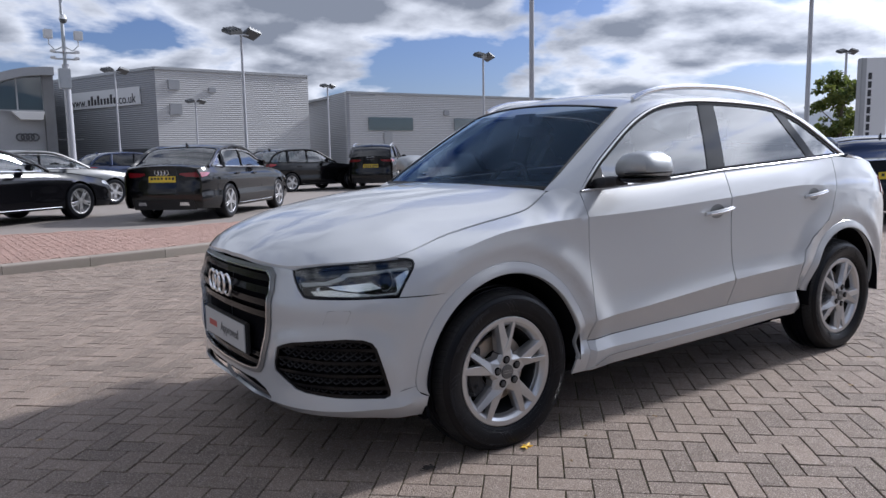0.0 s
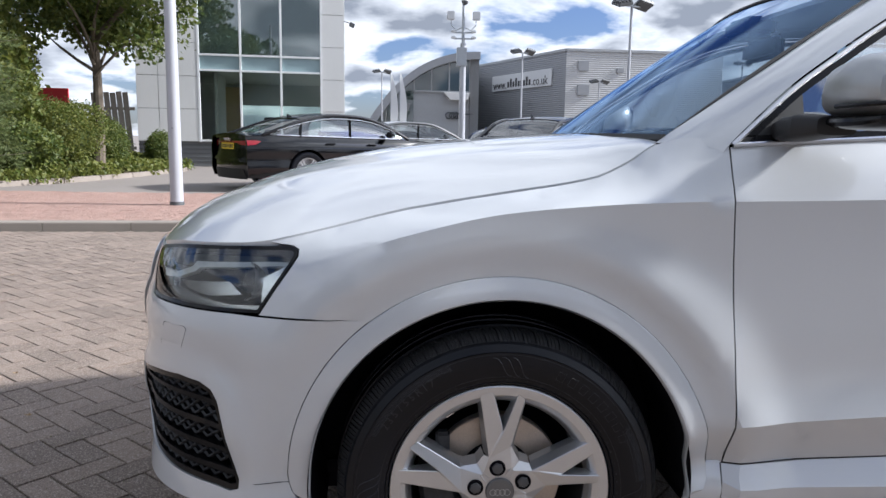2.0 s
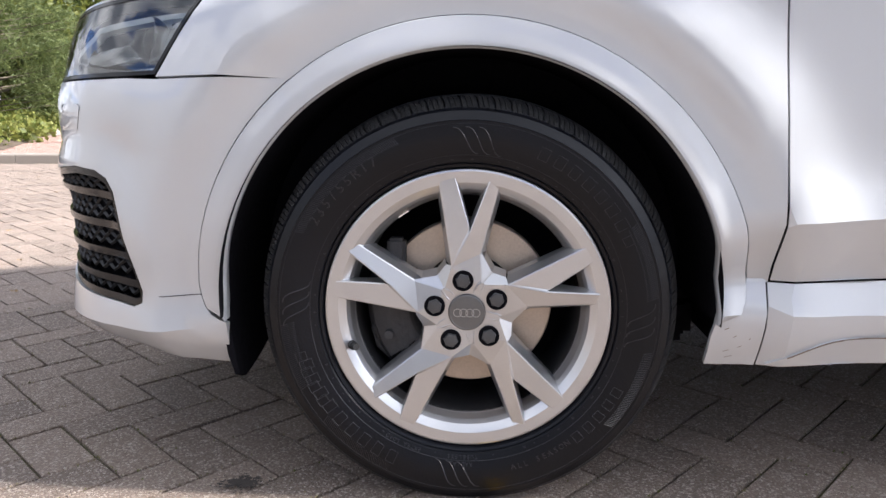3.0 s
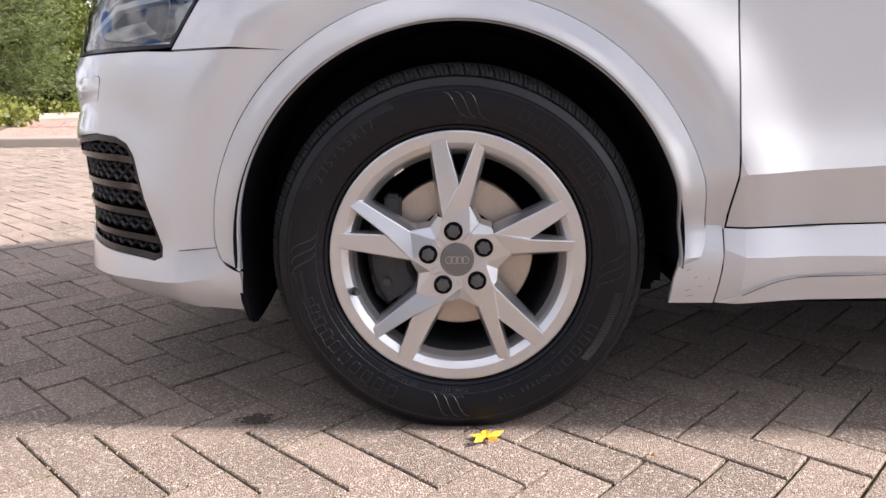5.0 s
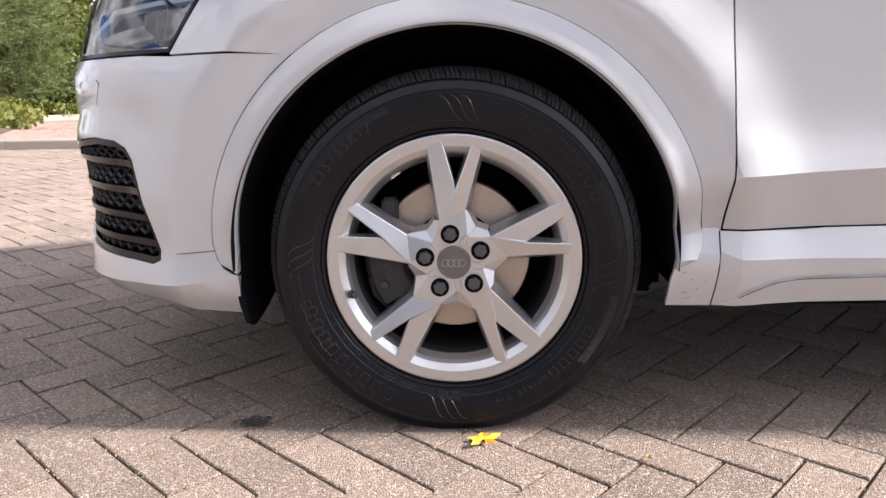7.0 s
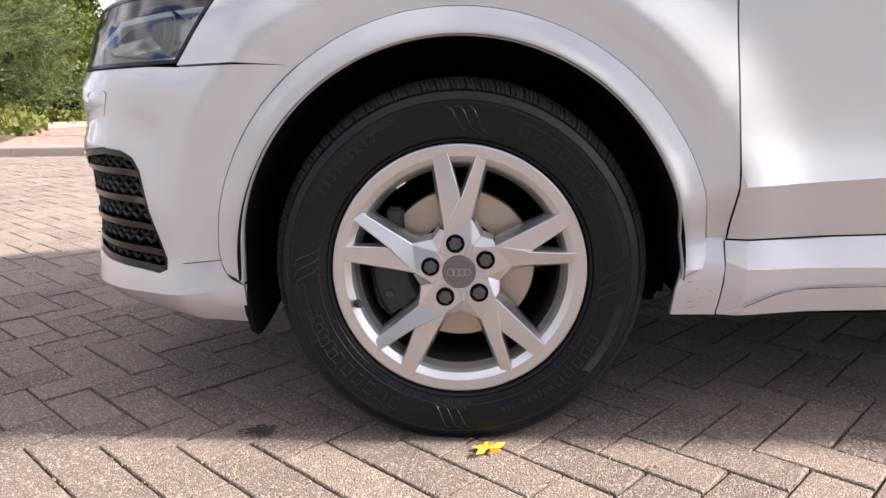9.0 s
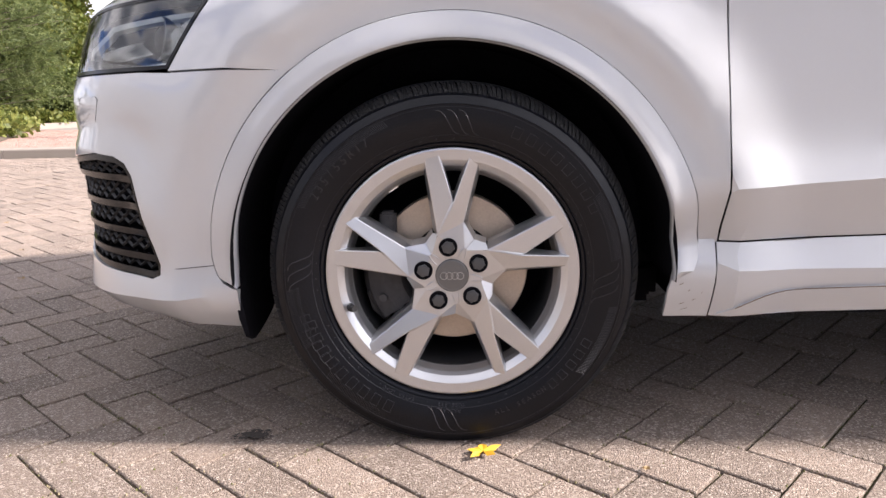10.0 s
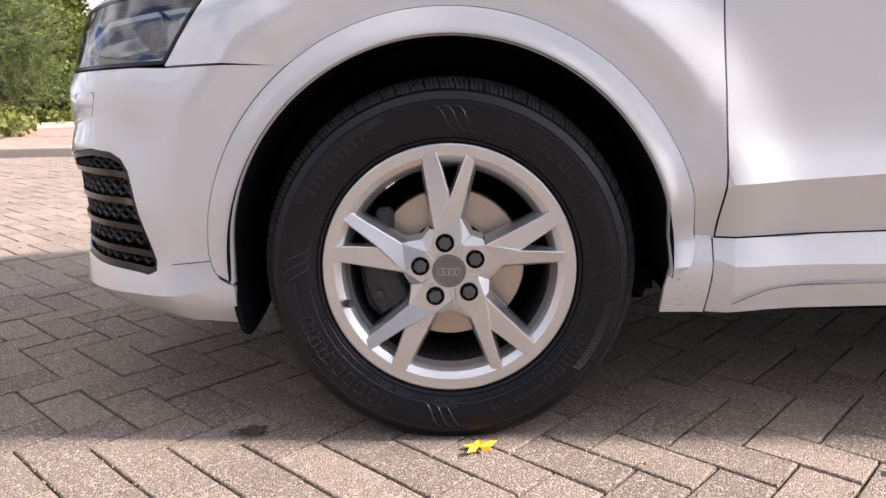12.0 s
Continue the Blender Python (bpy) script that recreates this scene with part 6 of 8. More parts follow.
def branch(bm, a, b, ra, rb, bend=.15, n=6, rng=None):
    a, b = Vector(a), Vector(b)
    off = Vector((rng.normal(), rng.normal(), rng.normal() * .4)) * bend * (b - a).length * .5
    pts = [a.lerp(b, t) + off * 4 * t * (1 - t) * .5 for t in np.linspace(0, 1, 6)]
    prev = None
    for i, p in enumerate(pts):
        d = (pts[min(i + 1, 5)] - pts[max(i - 1, 0)]).normalized()
        u = d.orthogonal().normalized(); w = d.cross(u)
        r = ra + (rb - ra) * i / 5
        ring_ = [bm.verts.new(p + (u * math.cos(q) + w * math.sin(q)) * r) for q in (2 * math.pi * k / n for k in range(n))]
        if prev:
            for k in range(n):
                bm.faces.new((prev[k], prev[(k + 1) % n], ring_[(k + 1) % n], ring_[k]))
        prev = ring_
    return pts[-1]


def tree(at, height, spread, material, label, count, leaf=.13, seed=3, trunk_h=.32, r0=.13, blobs=14, lean=0.0):
    rng = np.random.default_rng(seed)
    t = thing("tree", label, "tree", Matrix.Translation(at))
    bm = bmesh.new()
    top = Vector((lean, 0, height * .62))
    branch(bm, (0, 0, -.05), top, r0, r0 * .45, .06, 10, rng)
    bl = []
    for k in range(blobs):
        a = 2 * math.pi * k / blobs * 2.4 + rng.random()
        h = height * (trunk_h + .12 + (.86 - trunk_h) * (k / blobs))
        rr = spread * (.30 + .55 * rng.random()) * math.sin(math.pi * min(.22 + .70 * k / blobs, .95))
        e = Vector((lean * .7 + rr * math.cos(a), rr * math.sin(a), h))
        s = Vector((lean * min(h / height, 1) * .8, 0, max(height * trunk_h * .9, h - height * .22)))
        branch(bm, s, e, r0 * .33, r0 * .08, .2, 6, rng)
        q = spread * (.26 + .18 * rng.random())
        bl.append((tuple(e), (q, q, q * .62)))
        for _ in range(2):
            o_ = Vector(rng.normal(size=3)) * q * .8
            bl.append((tuple(e + o_), (q * .5, q * .5, q * .34)))
    part("trunk", bm, M["bark"], t)
    leaves("crown", bl, count, leaf, material, t, seed, shell=.75)
    return t


def shrub(name, at, radii, material, label, count, leaf, seed=1, lumps=9, category="bush", slim=.6, tight=.3):
    rng = np.random.default_rng(seed)
    t = thing(name, label, category, Matrix.Translation(at))
    bl = [((0, 0, radii[2] * .5), (radii[0] * .86, radii[1] * .86, radii[2] * .5))]
    for k in range(lumps):
        a = rng.random() * 6.28
        bl.append(((radii[0] * .52 * math.cos(a), radii[1] * .52 * math.sin(a), radii[2] * (.30 + .42 * rng.random())), (radii[0] * .45, radii[1] * .45, radii[2] * .28)))
    bm = bmesh.new()
    for k in range(6):
        a = k * 1.05
        branch(bm, (0, 0, -.03), (radii[0] * .5 * math.cos(a), radii[1] * .5 * math.sin(a), radii[2] * .6), .018, .006, .2, 5, rng)
    part("stems", bm, M["bark"], t)
    # an added dark ball stands in for shade in the heart of the bush
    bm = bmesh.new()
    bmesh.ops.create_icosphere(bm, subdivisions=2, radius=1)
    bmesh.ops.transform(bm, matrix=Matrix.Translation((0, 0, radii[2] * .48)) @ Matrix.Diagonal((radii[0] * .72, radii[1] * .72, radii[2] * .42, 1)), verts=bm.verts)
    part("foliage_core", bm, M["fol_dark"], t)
    leaves("foliage", bl, count, leaf, material, t, seed, slim, tight)
    return t


def conifer(at, height, radius, material, label, seed=2):
    rng = np.random.default_rng(seed)
    t = thing("conifer", label, "tree", Matrix.Translation(at))
    bm = bmesh.new()
    branch(bm, (0, 0, -.05), (0, 0, height), .12, .03, .02, 8, rng)
    V, F = [], []
    for k in range(150):
        h = .35 + (height - .5) * (k / 150) ** .9
        a = rng.random() * 6.283
        R = radius * (1 - .55 * (h / height) ** 1.5) * (.72 + .35 * rng.random())
        tip = Vector((R * math.cos(a), R * math.sin(a), h + .25 - .25 * rng.random()))
        base = Vector((0, 0, max(h - .15, .1)))
        branch(bm, base, tip, .014, .004, .1, 4, rng)
        for j in range(62):
            u = .30 + .70 * rng.random() ** .7
            c = base.lerp(tip, u) + Vector(rng.normal(size=3)) * .10
            d0 = ((tip - base).normalized() + Vector(rng.normal(size=3)) * .45).normalized()
            for q in range(7):
                d = (d0 + Vector(rng.normal(size=3)) * .42).normalized()
                s = d.cross(Vector(rng.normal(size=3))).normalized() * .0055
                L = .13 + .09 * rng.random()
                i = len(V)
                V += [c - s, c + s, c + d * L]
                F.append((i, i + 1, i + 2))
    part("trunk", bm, M["bark"], t)
    me = bpy.data.meshes.new("needles")
    me.from_pydata([tuple(v) for v in V], [], F)
    me.materials.append(material)
    ob = new("needles", me)
    ob.parent = t
    return t


Z1 = .085
# planted bed beyond the pavement
bed_line = [(-5.6, 6.4), (-6.6, 8.6), (-7.75, 11.0), (-7.0, 12.6), (-6.55, 15.0), (-6.3, 18.2), (-6.6, 19.6)]
bm = bmesh.new()
grid(bm, [[(x, y, Z1 + .02) for x, y in bed_line], [(x - .8, y, Z1 + .14) for x, y in bed_line], [(x - 2.5, y, Z1 + .38) for x, y in bed_line], [(-30, y, Z1 + .5) for x, y in bed_line]])
for f in bm.faces:
    f.normal_flip() if f.normal.z < 0 else None
bed_ob = tagged(mesh_ob("planting_bed", bm, M["soil"]), "bare brown soil bank under ivy and shrubs", "soil", kind="structure")
edging = tagged(new("edging"), "pale concrete edging of the planted bed", "edging", kind="structure")
for a, b in zip(bed_line[2:], bed_line[3:]):
    a, b = Vector((*a, 0)), Vector((*b, 0))
    k = max(1, int((b - a).length / .9))
    for i in range(k):
        p = a.lerp(b, (i + .5) / k)
        d = b - a
        e = mesh_ob("edging_stone", box_bm((d.length / k - .008, .16, .14), (0, 0, .03), None, .008), M["stone_sill"], edging, smooth=False)
        e.matrix_basis = Matrix.Translation((p.x, p.y, Z1)) @ Matrix.Rotation(math.atan2(d.y, d.x), 4, "Z")
# ivy and ground cover along the bed
bl = []
rng = np.random.default_rng(4)
for i in range(150):
    t = rng.random() * (len(bed_line) - 1)
    k = int(t)
    x = bed_line[k][0] + (bed_line[k + 1][0] - bed_line[k][0]) * (t - k)
    y = bed_line[k][1] + (bed_line[k + 1][1] - bed_line[k][1]) * (t - k)
    o = .18 + 2.2 * rng.random() ** 1.3
    bl.append(((x - o, y, Z1 + .10 + .16 * min(o, 2)), (.42, .42, .15 + .05 * rng.random())))
tagged(leaves("ground_cover", bl, 42000, .085, M["fol_light"], None, 7, .8, .8), "low yellow-green ivy ground cover on the bank", "ground cover", kind="stuff")
conifer((-8.6, 10.6, Z1 + .2), 6.0, 2.0, M["fol_pine"], "soft blue-green pine with long needles in the bed")
shrub("shrub", (-9.2, 13.4, Z1 + .3), (1.5, 1.3, 3.4), M["fol_light"], "tall loose yellow-green shrub behind the pine", 16000, .12, 11, 12, "shrub")
shrub("shrub", (-7.9, 12.6, Z1 + .2), (.95, .9, 1.0), M["fol_mid"], "dark rounded shrub beside the pavement", 9000, .08, 12, 9, "shrub")
shrub("hedge", (-8.2, 14.6, Z1 + .25), (1.35, 1.2, 1.45), M["fol_light"], "clipped yellow-green mounded hedge", 26000, .055, 13, 4, "hedge", tight=.14)
shrub("hedge", (-7.75, 16.4, Z1 + .2), (.75, .7, 1.15), M["fol_mid"], "clipped green mounded hedge", 20000, .055, 14, 4, "hedge", tight=.14)
shrub("box_bush", (-6.90, 18.3, Z1 + .06), (.44, .42, 1.00), M["fol_mid"], "small clipped box bush by the white building", 9000, .05, 15, 3, tight=.14)
tree((-7.30, 15.2, Z1 + .2), 6.4, 2.5, M["fol_mid"], "young maple with green leaves and pale trunk", 24000, .14, 21, .36, .14, 24)
tree((-11.5, 16.5, Z1 + .2), 8.0, 3.0, M["fol_dark"], "dark broadleaf tree behind the shrubs", 15000, .17, 22, .2, .2, 20)
tree((-12.5, 11.5, Z1 + .2), 7.5, 3.0, M["fol_mid"], "leafy green tree behind the pine", 14000, .17, 23, .15, .2, 20)
tree((-15.0, 21.0, Z1), 9.0, 3.6, M["fol_dark"], "dark broadleaf tree beyond the fence", 14000, .2, 24, .2, .2, 20)
# leaning board fence and the red sheet behind the trunk
fence = thing("fence", "weathered grey timber board fence", "fence", Matrix.Translation((-8.75, 19.0, Z1)) @ Matrix.Rotation(radians(8), 4, "Z"))
for k in range(6):
    part("board", box_bm((.145, .03, 2.15 - .05 * (k % 2)), (k * .165, 0, 1.05), Matrix.Rotation(radians(-4), 4, "Y"), .004), M["fence_wood"], fence)
part("rail", box_bm((1.0, .05, .09), (.42, .04, .6), None, .005), M["fence_wood"], fence)
part("rail", box_bm((1.0, .05, .09), (.42, .04, 1.7), None, .005), M["fence_wood"], fence)
sh = thing("red_sign", "red panel half hidden behind the shrubs", "sign", Matrix.Translation((-9.7, 18.2, Z1 + .3)))
part("panel", box_bm((.95, .05, .75), (0, 0, 1.5), None, .01), M["red_thing"], sh)
part("leg", box_bm((.06, .05, 1.2), (-.35, 0, .55), None, .005), M["dark_steel"], sh)
part("leg", box_bm((.06, .05, 1.2), (.35, 0, .55), None, .005), M["dark_steel"], sh)

# ---- white building with the glazed front ----
WB = Matrix.Translation((-8.63, 21.55, 0)) @ Matrix.Rotation(radians(7.5), 4, "Z")
wb = thing("office_building", "white panelled building with a tall glazed front", "building", WB)
GL, GR, FR = 1.88, 5.70, 6.42      # glass from, to; right corner
Z_PL, Z_TOP, Z_G1, Z_G0 = .88, 7.6, 5.52, .92
part("plinth", box_bm((FR, 6.0, Z_PL - .05), (FR / 2, 3.06, (Z_PL + .05) / 2 + Z1 / 2), None, 0), M["plinth"], wb, smooth=False)
for k in range(5):
    part("plinth_groove", box_bm((FR + .02, .02, .02), (FR / 2, .05, .25 + k * .13)), M["dark_steel"], wb, smooth=False)
cols = [(0.0, .66), (.66, GL)]
for x0, x1 in cols:
    z = Z_PL
    while z < Z_TOP - .1:
        part("wall_panel", box_bm((x1 - x0 - .012, .08, 1.02 - .012), ((x0 + x1) / 2, 0, z + .51), None, .006), M["panel_white"], wb, smooth=False)
        z += 1.02
z = Z_PL
while z < Z_TOP - .1:
    part("wall_panel", box_bm((FR - GR - .012, .08, 1.008), ((FR + GR) / 2, 0, z + .51), None, .006), M["panel_white"], wb, smooth=False)
    z += 1.02
for k in range(4):
    w = (GR - GL) / 4
    for j in range(2):
        part("wall_panel", box_bm((w - .012, .08, 1.0), (GL + w * (k + .5), 0, Z_G1 + .05 + .51 + j * 1.02), None, .006), M["panel_white"], wb, smooth=False)
part("wall_core", box_bm((GL - .05, .2, Z_TOP - Z_PL), (GL / 2, .16, (Z_TOP + Z_PL) / 2)), M["dark_steel"], wb, smooth=False)
part("wall_core", box_bm((FR - GR - .05, .2, Z_TOP - Z_PL), ((GR + FR) / 2, .16, (Z_TOP + Z_PL) / 2)), M["dark_steel"], wb, smooth=False)
part("wall_core", box_bm((GR - GL, .2, Z_TOP - Z_G1), ((GL + GR) / 2, .16, (Z_TOP + Z_G1) / 2 + .03)), M["dark_steel"], wb, smooth=False)
# side wall facing the yard, with its window strip
for j in range(7):
    part("wall_panel", box_bm((.08, 1.5, .95), (FR, .9, Z_PL + .51 + j * .98), None, .006), M["panel_white"], wb, smooth=False)
    part("wall_panel", box_bm((.08, 1.2, .95), (FR, 5.4, Z_PL + .51 + j * .98), None, .006), M["panel_white"], wb, smooth=False)
sw = new("window"); sw.parent = wb
part("pane", box_bm((.03, 3.1, 5.4), (FR, 3.2, 3.7)), M["facade_glass"], sw, smooth=False)
for k in range(4):
    part("mullion", box_bm((.10, .06, 5.5), (FR + .02, 1.7 + k * 1.02, 3.7)), M["frame_white"], sw, smooth=False)
part("roof", box_bm((FR + .3, 6.3, .22), (FR / 2, 3.1, Z_TOP + .1), None, .02), M["panel_white"], wb, smooth=False)
part("back_wall", box_bm((FR, .2, Z_TOP - 2.3), (FR / 2, 6.0, (Z_TOP + 2.3) / 2)), M["room_wall"], wb, smooth=False)
part("back_wall", box_bm((GL, .2, 2.3 - Z_PL), (GL / 2, 6.0, (2.3 + Z_PL) / 2)), M["room_wall"], wb, smooth=False)
part("back_window", box_bm((FR - GL, .03, 2.3 - Z_PL), ((FR + GL) / 2, 6.0, (2.3 + Z_PL) / 2)), M["facade_glass"], wb, smooth=False).visible_shadow = False
part("side_wall", box_bm((.2, 6, Z_TOP - Z_PL), (.12, 3.1, (Z_TOP + Z_PL) / 2)), M["room_wall"], wb, smooth=False)
part("upper_floor", box_bm((FR - .3, 5.7, .35), (FR / 2, 3.05, 3.28)), M["room_wall"], wb, smooth=False)
part("room_partition", box_bm((.1, 2.6, 2.2), (GL + .45, 1.9, 2.0)), M["room_wall"], wb, smooth=False)
part("room_door", box_bm((.5, .05, 1.9), (GL + .75, 3.0, 1.85)), M["room_wood"], wb, smooth=False)
part("counter", box_bm((1.6, .5, .85), (GL + 2.6, 3.6, 1.35), None, .02), M["interior"], wb)
fw = new("window"); fw.parent = wb
mull = [GL, GL + (GR - GL) * .337, GL + (GR - GL) * .667, GR]
levels = (Z_G0, 3.12, 3.60, Z_G1)
for a, b in zip(mull, mull[1:]):
    for z0, z1 in zip(levels, levels[1:]):
        sp = abs(z0 - 3.12) < .01
        o = part("pane", box_bm((b - a - .05, .02, z1 - z0 - .05), ((a + b) / 2, .03, (z0 + z1) / 2)), M["spandrel"] if sp else (M["facade_glass"] if z0 < 2 else M["win_glass"]), fw, smooth=False)
        o.visible_shadow = sp
for x in mull:
    part("mullion", box_bm((.065, .10, Z_G1 - Z_G0 + .1), (x, 0, (Z_G1 + Z_G0) / 2), None, .004), M["frame_white"], fw, smooth=False)
for z in levels:
    part("transom", box_bm((GR - GL, .09, .06), ((GL + GR) / 2, 0, z), None, .004), M["frame_white"], fw, smooth=False)
fl = thing("flood_light", "small grey flood light on the building corner", "light", WB @ Matrix.Translation((FR + .25, .3, 4.75)))
part("lamp_head", box_bm((.18, .12, .14), (.05, 0, 0), Matrix.Rotation(radians(25), 4, "Y"), .02), M["dark_steel"], fl)
part("arm", tube_bm((-.25, 0, .1), (.02, 0, .02), .015), M["dark_steel"], fl)

# ---- distant grey showroom ----
def ribbed(name, color, pitch):
    m = mat(name, color, rough=.45, metal=.15, vary=.05, scale=.2, fine=3)
    n, l = m.node_tree.nodes, m.node_tree.links
    geo, sp, sn = n.new("ShaderNodeNewGeometry"), n.new("ShaderNodeSeparateXYZ"), n.new("ShaderNodeMath")
    l.new(geo.outputs["Position"], sp.inputs[0])
    mu = n.new("ShaderNodeMath"); mu.operation = "MULTIPLY"; mu.inputs[1].default_value = 6.283 / pitch
    l.new(sp.outputs["Z"], mu.inputs[0]); sn.operation = "SINE"; l.new(mu.outputs[0], sn.inputs[0])
    bp = n.new("ShaderNodeBump"); bp.inputs["Strength"].default_value, bp.inputs["Distance"].default_value = .5, .04
    l.new(sn.outputs[0], bp.inputs["Height"]); l.new(bp.outputs[0], n["Principled BSDF"].inputs["Normal"])
    return m


# one cladding in two tones: lit fronts and shaded sides put into colour
M["rib"] = ribbed("cladding_lit_tone", (0.47, 0.475, 0.48), .17)
M["rib_dark"] = ribbed("cladding_shade_tone", (0.30, 0.31, 0.325), .17)


def wall_run(parent, a, b, z1, material, name="wall", th=.3, z0=0.0):
    a, b = Vector((*a, 0)), Vector((*b, 0))
    d = b - a
    ob = part(name, box_bm((d.length, th, z1 - z0), (d.length / 2, th / 2, (z0 + z1) / 2)), material, parent, smooth=False)
    ob.matrix_basis = Matrix.Translation(a) @ Matrix.Rotation(math.atan2(d.y, d.x), 4, "Z")
    return ob


def on_wall(parent, a, b, u, z, w, h, material, name, proud=.06):
    """A flat fitting on the outer face of a wall from a to b: u metres along."""
    a, b = Vector((*a, 0)), Vector((*b, 0))
    d = (b - a)
    ob = part(name, box_bm((w, .1, h), (u + w / 2, -proud, z + h / 2), None, .01), material, parent, smooth=False)
    ob.matrix_basis = Matrix.Translation(a) @ Matrix.Rotation(math.atan2(d.y, d.x), 4, "Z")
    return ob


A0, A1, A2 = (6.1, 76.4), (12.9, 59.2), (26.4, 60.0)
show = thing("showroom", "grey ribbed-metal showroom with a curved glazed end", "building")
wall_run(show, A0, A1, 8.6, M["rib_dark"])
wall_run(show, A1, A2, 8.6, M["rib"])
bm = bmesh.new()
roof_plan = [(6.2, 76.4), (13.0, 59.4), (26.3, 60.2), (27.4, 76.4)]
lo, hi = ([bm.verts.new((x, y, z)) for x, y in roof_plan] for z in (8.35, 8.52))
bm.faces.new(lo[::-1]); bm.faces.new(hi)
for k in range(4):
    bm.faces.new((lo[k], lo[(k + 1) % 4], hi[(k + 1) % 4], hi[k]))
bmesh.ops.recalc_face_normals(bm, faces=bm.faces)
part("roof", bm, M["clad_dark"], show, smooth=False)
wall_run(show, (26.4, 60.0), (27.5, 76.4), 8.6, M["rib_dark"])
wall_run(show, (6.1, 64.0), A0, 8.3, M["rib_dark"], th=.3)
for a, b in ((A0, A1), (A1, A2)):
    on_wall(show, a, b, 0, 8.45, (Vector(b) - Vector(a)).length, .22, M["clad_grey"], "parapet_cap", .03)
on_wall(show, A0, A1, 5.9, 5.80, 10.6, 1.45, M["banner"], "banner", .08)
wall_turn = math.atan2(A1[1] - A0[1], A1[0] - A0[0])
for word, u in (("www.", 6.15), (".co.uk", 13.3)):
    bm = text_bm(word, 1.10, .01, "LEFT")
    bmesh.ops.transform(bm, matrix=Matrix.Translation((*A0, 0)) @ Matrix.Rotation(wall_turn, 4, "Z") @ Matrix.Translation((u, -.145, 6.30)) @ Matrix.Rotation(radians(90), 4, "X"), verts=bm.verts)
    part("lettering", bm, M["ink"], show, smooth=False)
for k in range(9):
    on_wall(show, A0, A1, 8.95 + k * .48, 6.04, .32, .78 if k in (1, 3, 7) else .50, M["ink"], "letter_bar", .10)
for u, z, w, h in ((1.0, 6.9, .9, .8), (1.0, 4.9, 1.0, .85), (4.3, 6.8, .6, .4), (1.5, 2.2, 1.6, .25), (4.5, 2.3, 1.8, .2)):
    on_wall(show, A1, A2, u, z, w, h, M["clad_dark"], "vent")
for u, w in ((3.4, 2.2), (8.3, 2.0), (11.0, 1.2)):
    on_wall(show, A1, A2, u, .5, w, 1.6, M["win_glass"] if u > 10 else M["clad_dark"], "window")
on_wall(show, A0, A1, 13.6, .3, 3.4, 1.9, M["dark_steel"], "window")
on_wall(show, A0, A1, 12.2, 4.55, .8, .12, M["clad_grey"], "wall_lamp", .2)
# curved end: a broad roof edge sweeping down to the ground, wall and glazing under it
sweep = smooth_line([(-4.75, 0), (-4.2, 1.2), (-3.53, 2.54), (-2.87, 3.57), (-1.77, 5.0), (-.69, 6.1), (.59, 7.09), (2.08, 7.87), (3.79, 8.4), (5.3, 8.58), (6.1, 8.6)], 5)
under = lambda x: float(np.interp(x, sweep[:, 0], sweep[:, 1])) - .62
bm, rows = bmesh.new(), []
for i, (x, z) in enumerate(sweep):
    a, b = sweep[max(i - 1, 0)], sweep[min(i + 1, len(sweep) - 1)]
    n = Vector((b[1] - a[1], a[0] - b[0])).normalized() * .62
    rows.append([(x, 62.3, z), (x + n.x, 62.3, z + n.y), (x + n.x, 76.0, z + n.y), (x, 76.0, z)])
vs = grid(bm, rows, close=True)
bm.faces.new(vs[0]); bm.faces.new(vs[-1][::-1])
bmesh.ops.recalc_face_normals(bm, faces=bm.faces)
part("curved_roof", bm, M["clad_dark"], show)
front_x = np.linspace(-4.2, 6.05, 30)
bm = bmesh.new()
grid(bm, [[(x, 63.4, 0), (x, 63.4, max(under(x) + .15, .05))] for x in front_x])
grid(bm, [[(x, 63.7, 0), (x, 63.7, max(under(x) + .15, .05))] for x in front_x])
part("curved_wall", bm, M["clad_grey"], show, smooth=False)
edges = (-3.3, -2.2, -.9, .45, 1.95, 3.5, 5.3)
for xa, xb in zip(edges, edges[1:]):
    foot = 2.0 if xb < .5 else 5.3
    bm = bmesh.new()
    grid(bm, [[(x, 63.2, foot), (x, 63.2, max(under(x), foot + .1))] for x in np.linspace(xa + .06, xb - .06, 6)])
    part("pane", bm, M["teal_glass"], show, smooth=False)
for x in edges:
    foot = 2.0 if x < .4 else 5.3
    h = max(under(x) - foot, .2)
    part("mullion", box_bm((.10, .12, h), (x, 63.15, foot + h / 2)), M["clad_grey"], show, smooth=False)
part("transom", box_bm((4.9, .12, .12), (2.9, 63.15, 5.25)), M["clad_grey"], show, smooth=False)
canopy = prism(bmesh.new(), [(3.0, 5.12), (5.25, 5.12), (5.05, 4.50), (3.55, 4.50)], -.6, .6, .02, Matrix.Translation((0, 62.6, 0)))
part("white_canopy", canopy, M["panel_white"], show, smooth=False)
part("dark_hopper", prism(bmesh.new(), [(-1.3, 4.15), (.15, 4.15), (-.15, 3.45), (-.95, 3.45)], -.4, .4, .02, Matrix.Translation((0, 62.8, 0))), M["plinth"], show, smooth=False)
part("dark_column", box_bm((.75, .6, 8.0), (5.68, 63.1, 4.0)), M["plinth"], show, smooth=False)
for k in range(4):
    part("sign_ring", torus_bm(.26, .06, 20, 6, Matrix.Translation((3.5 + k * .34, 63.1, 3.2))), M["dark_steel"], show)
C0, C1, C2 = (31.0, 70.6), (29.5, 58.6), (66.0, 57.4)
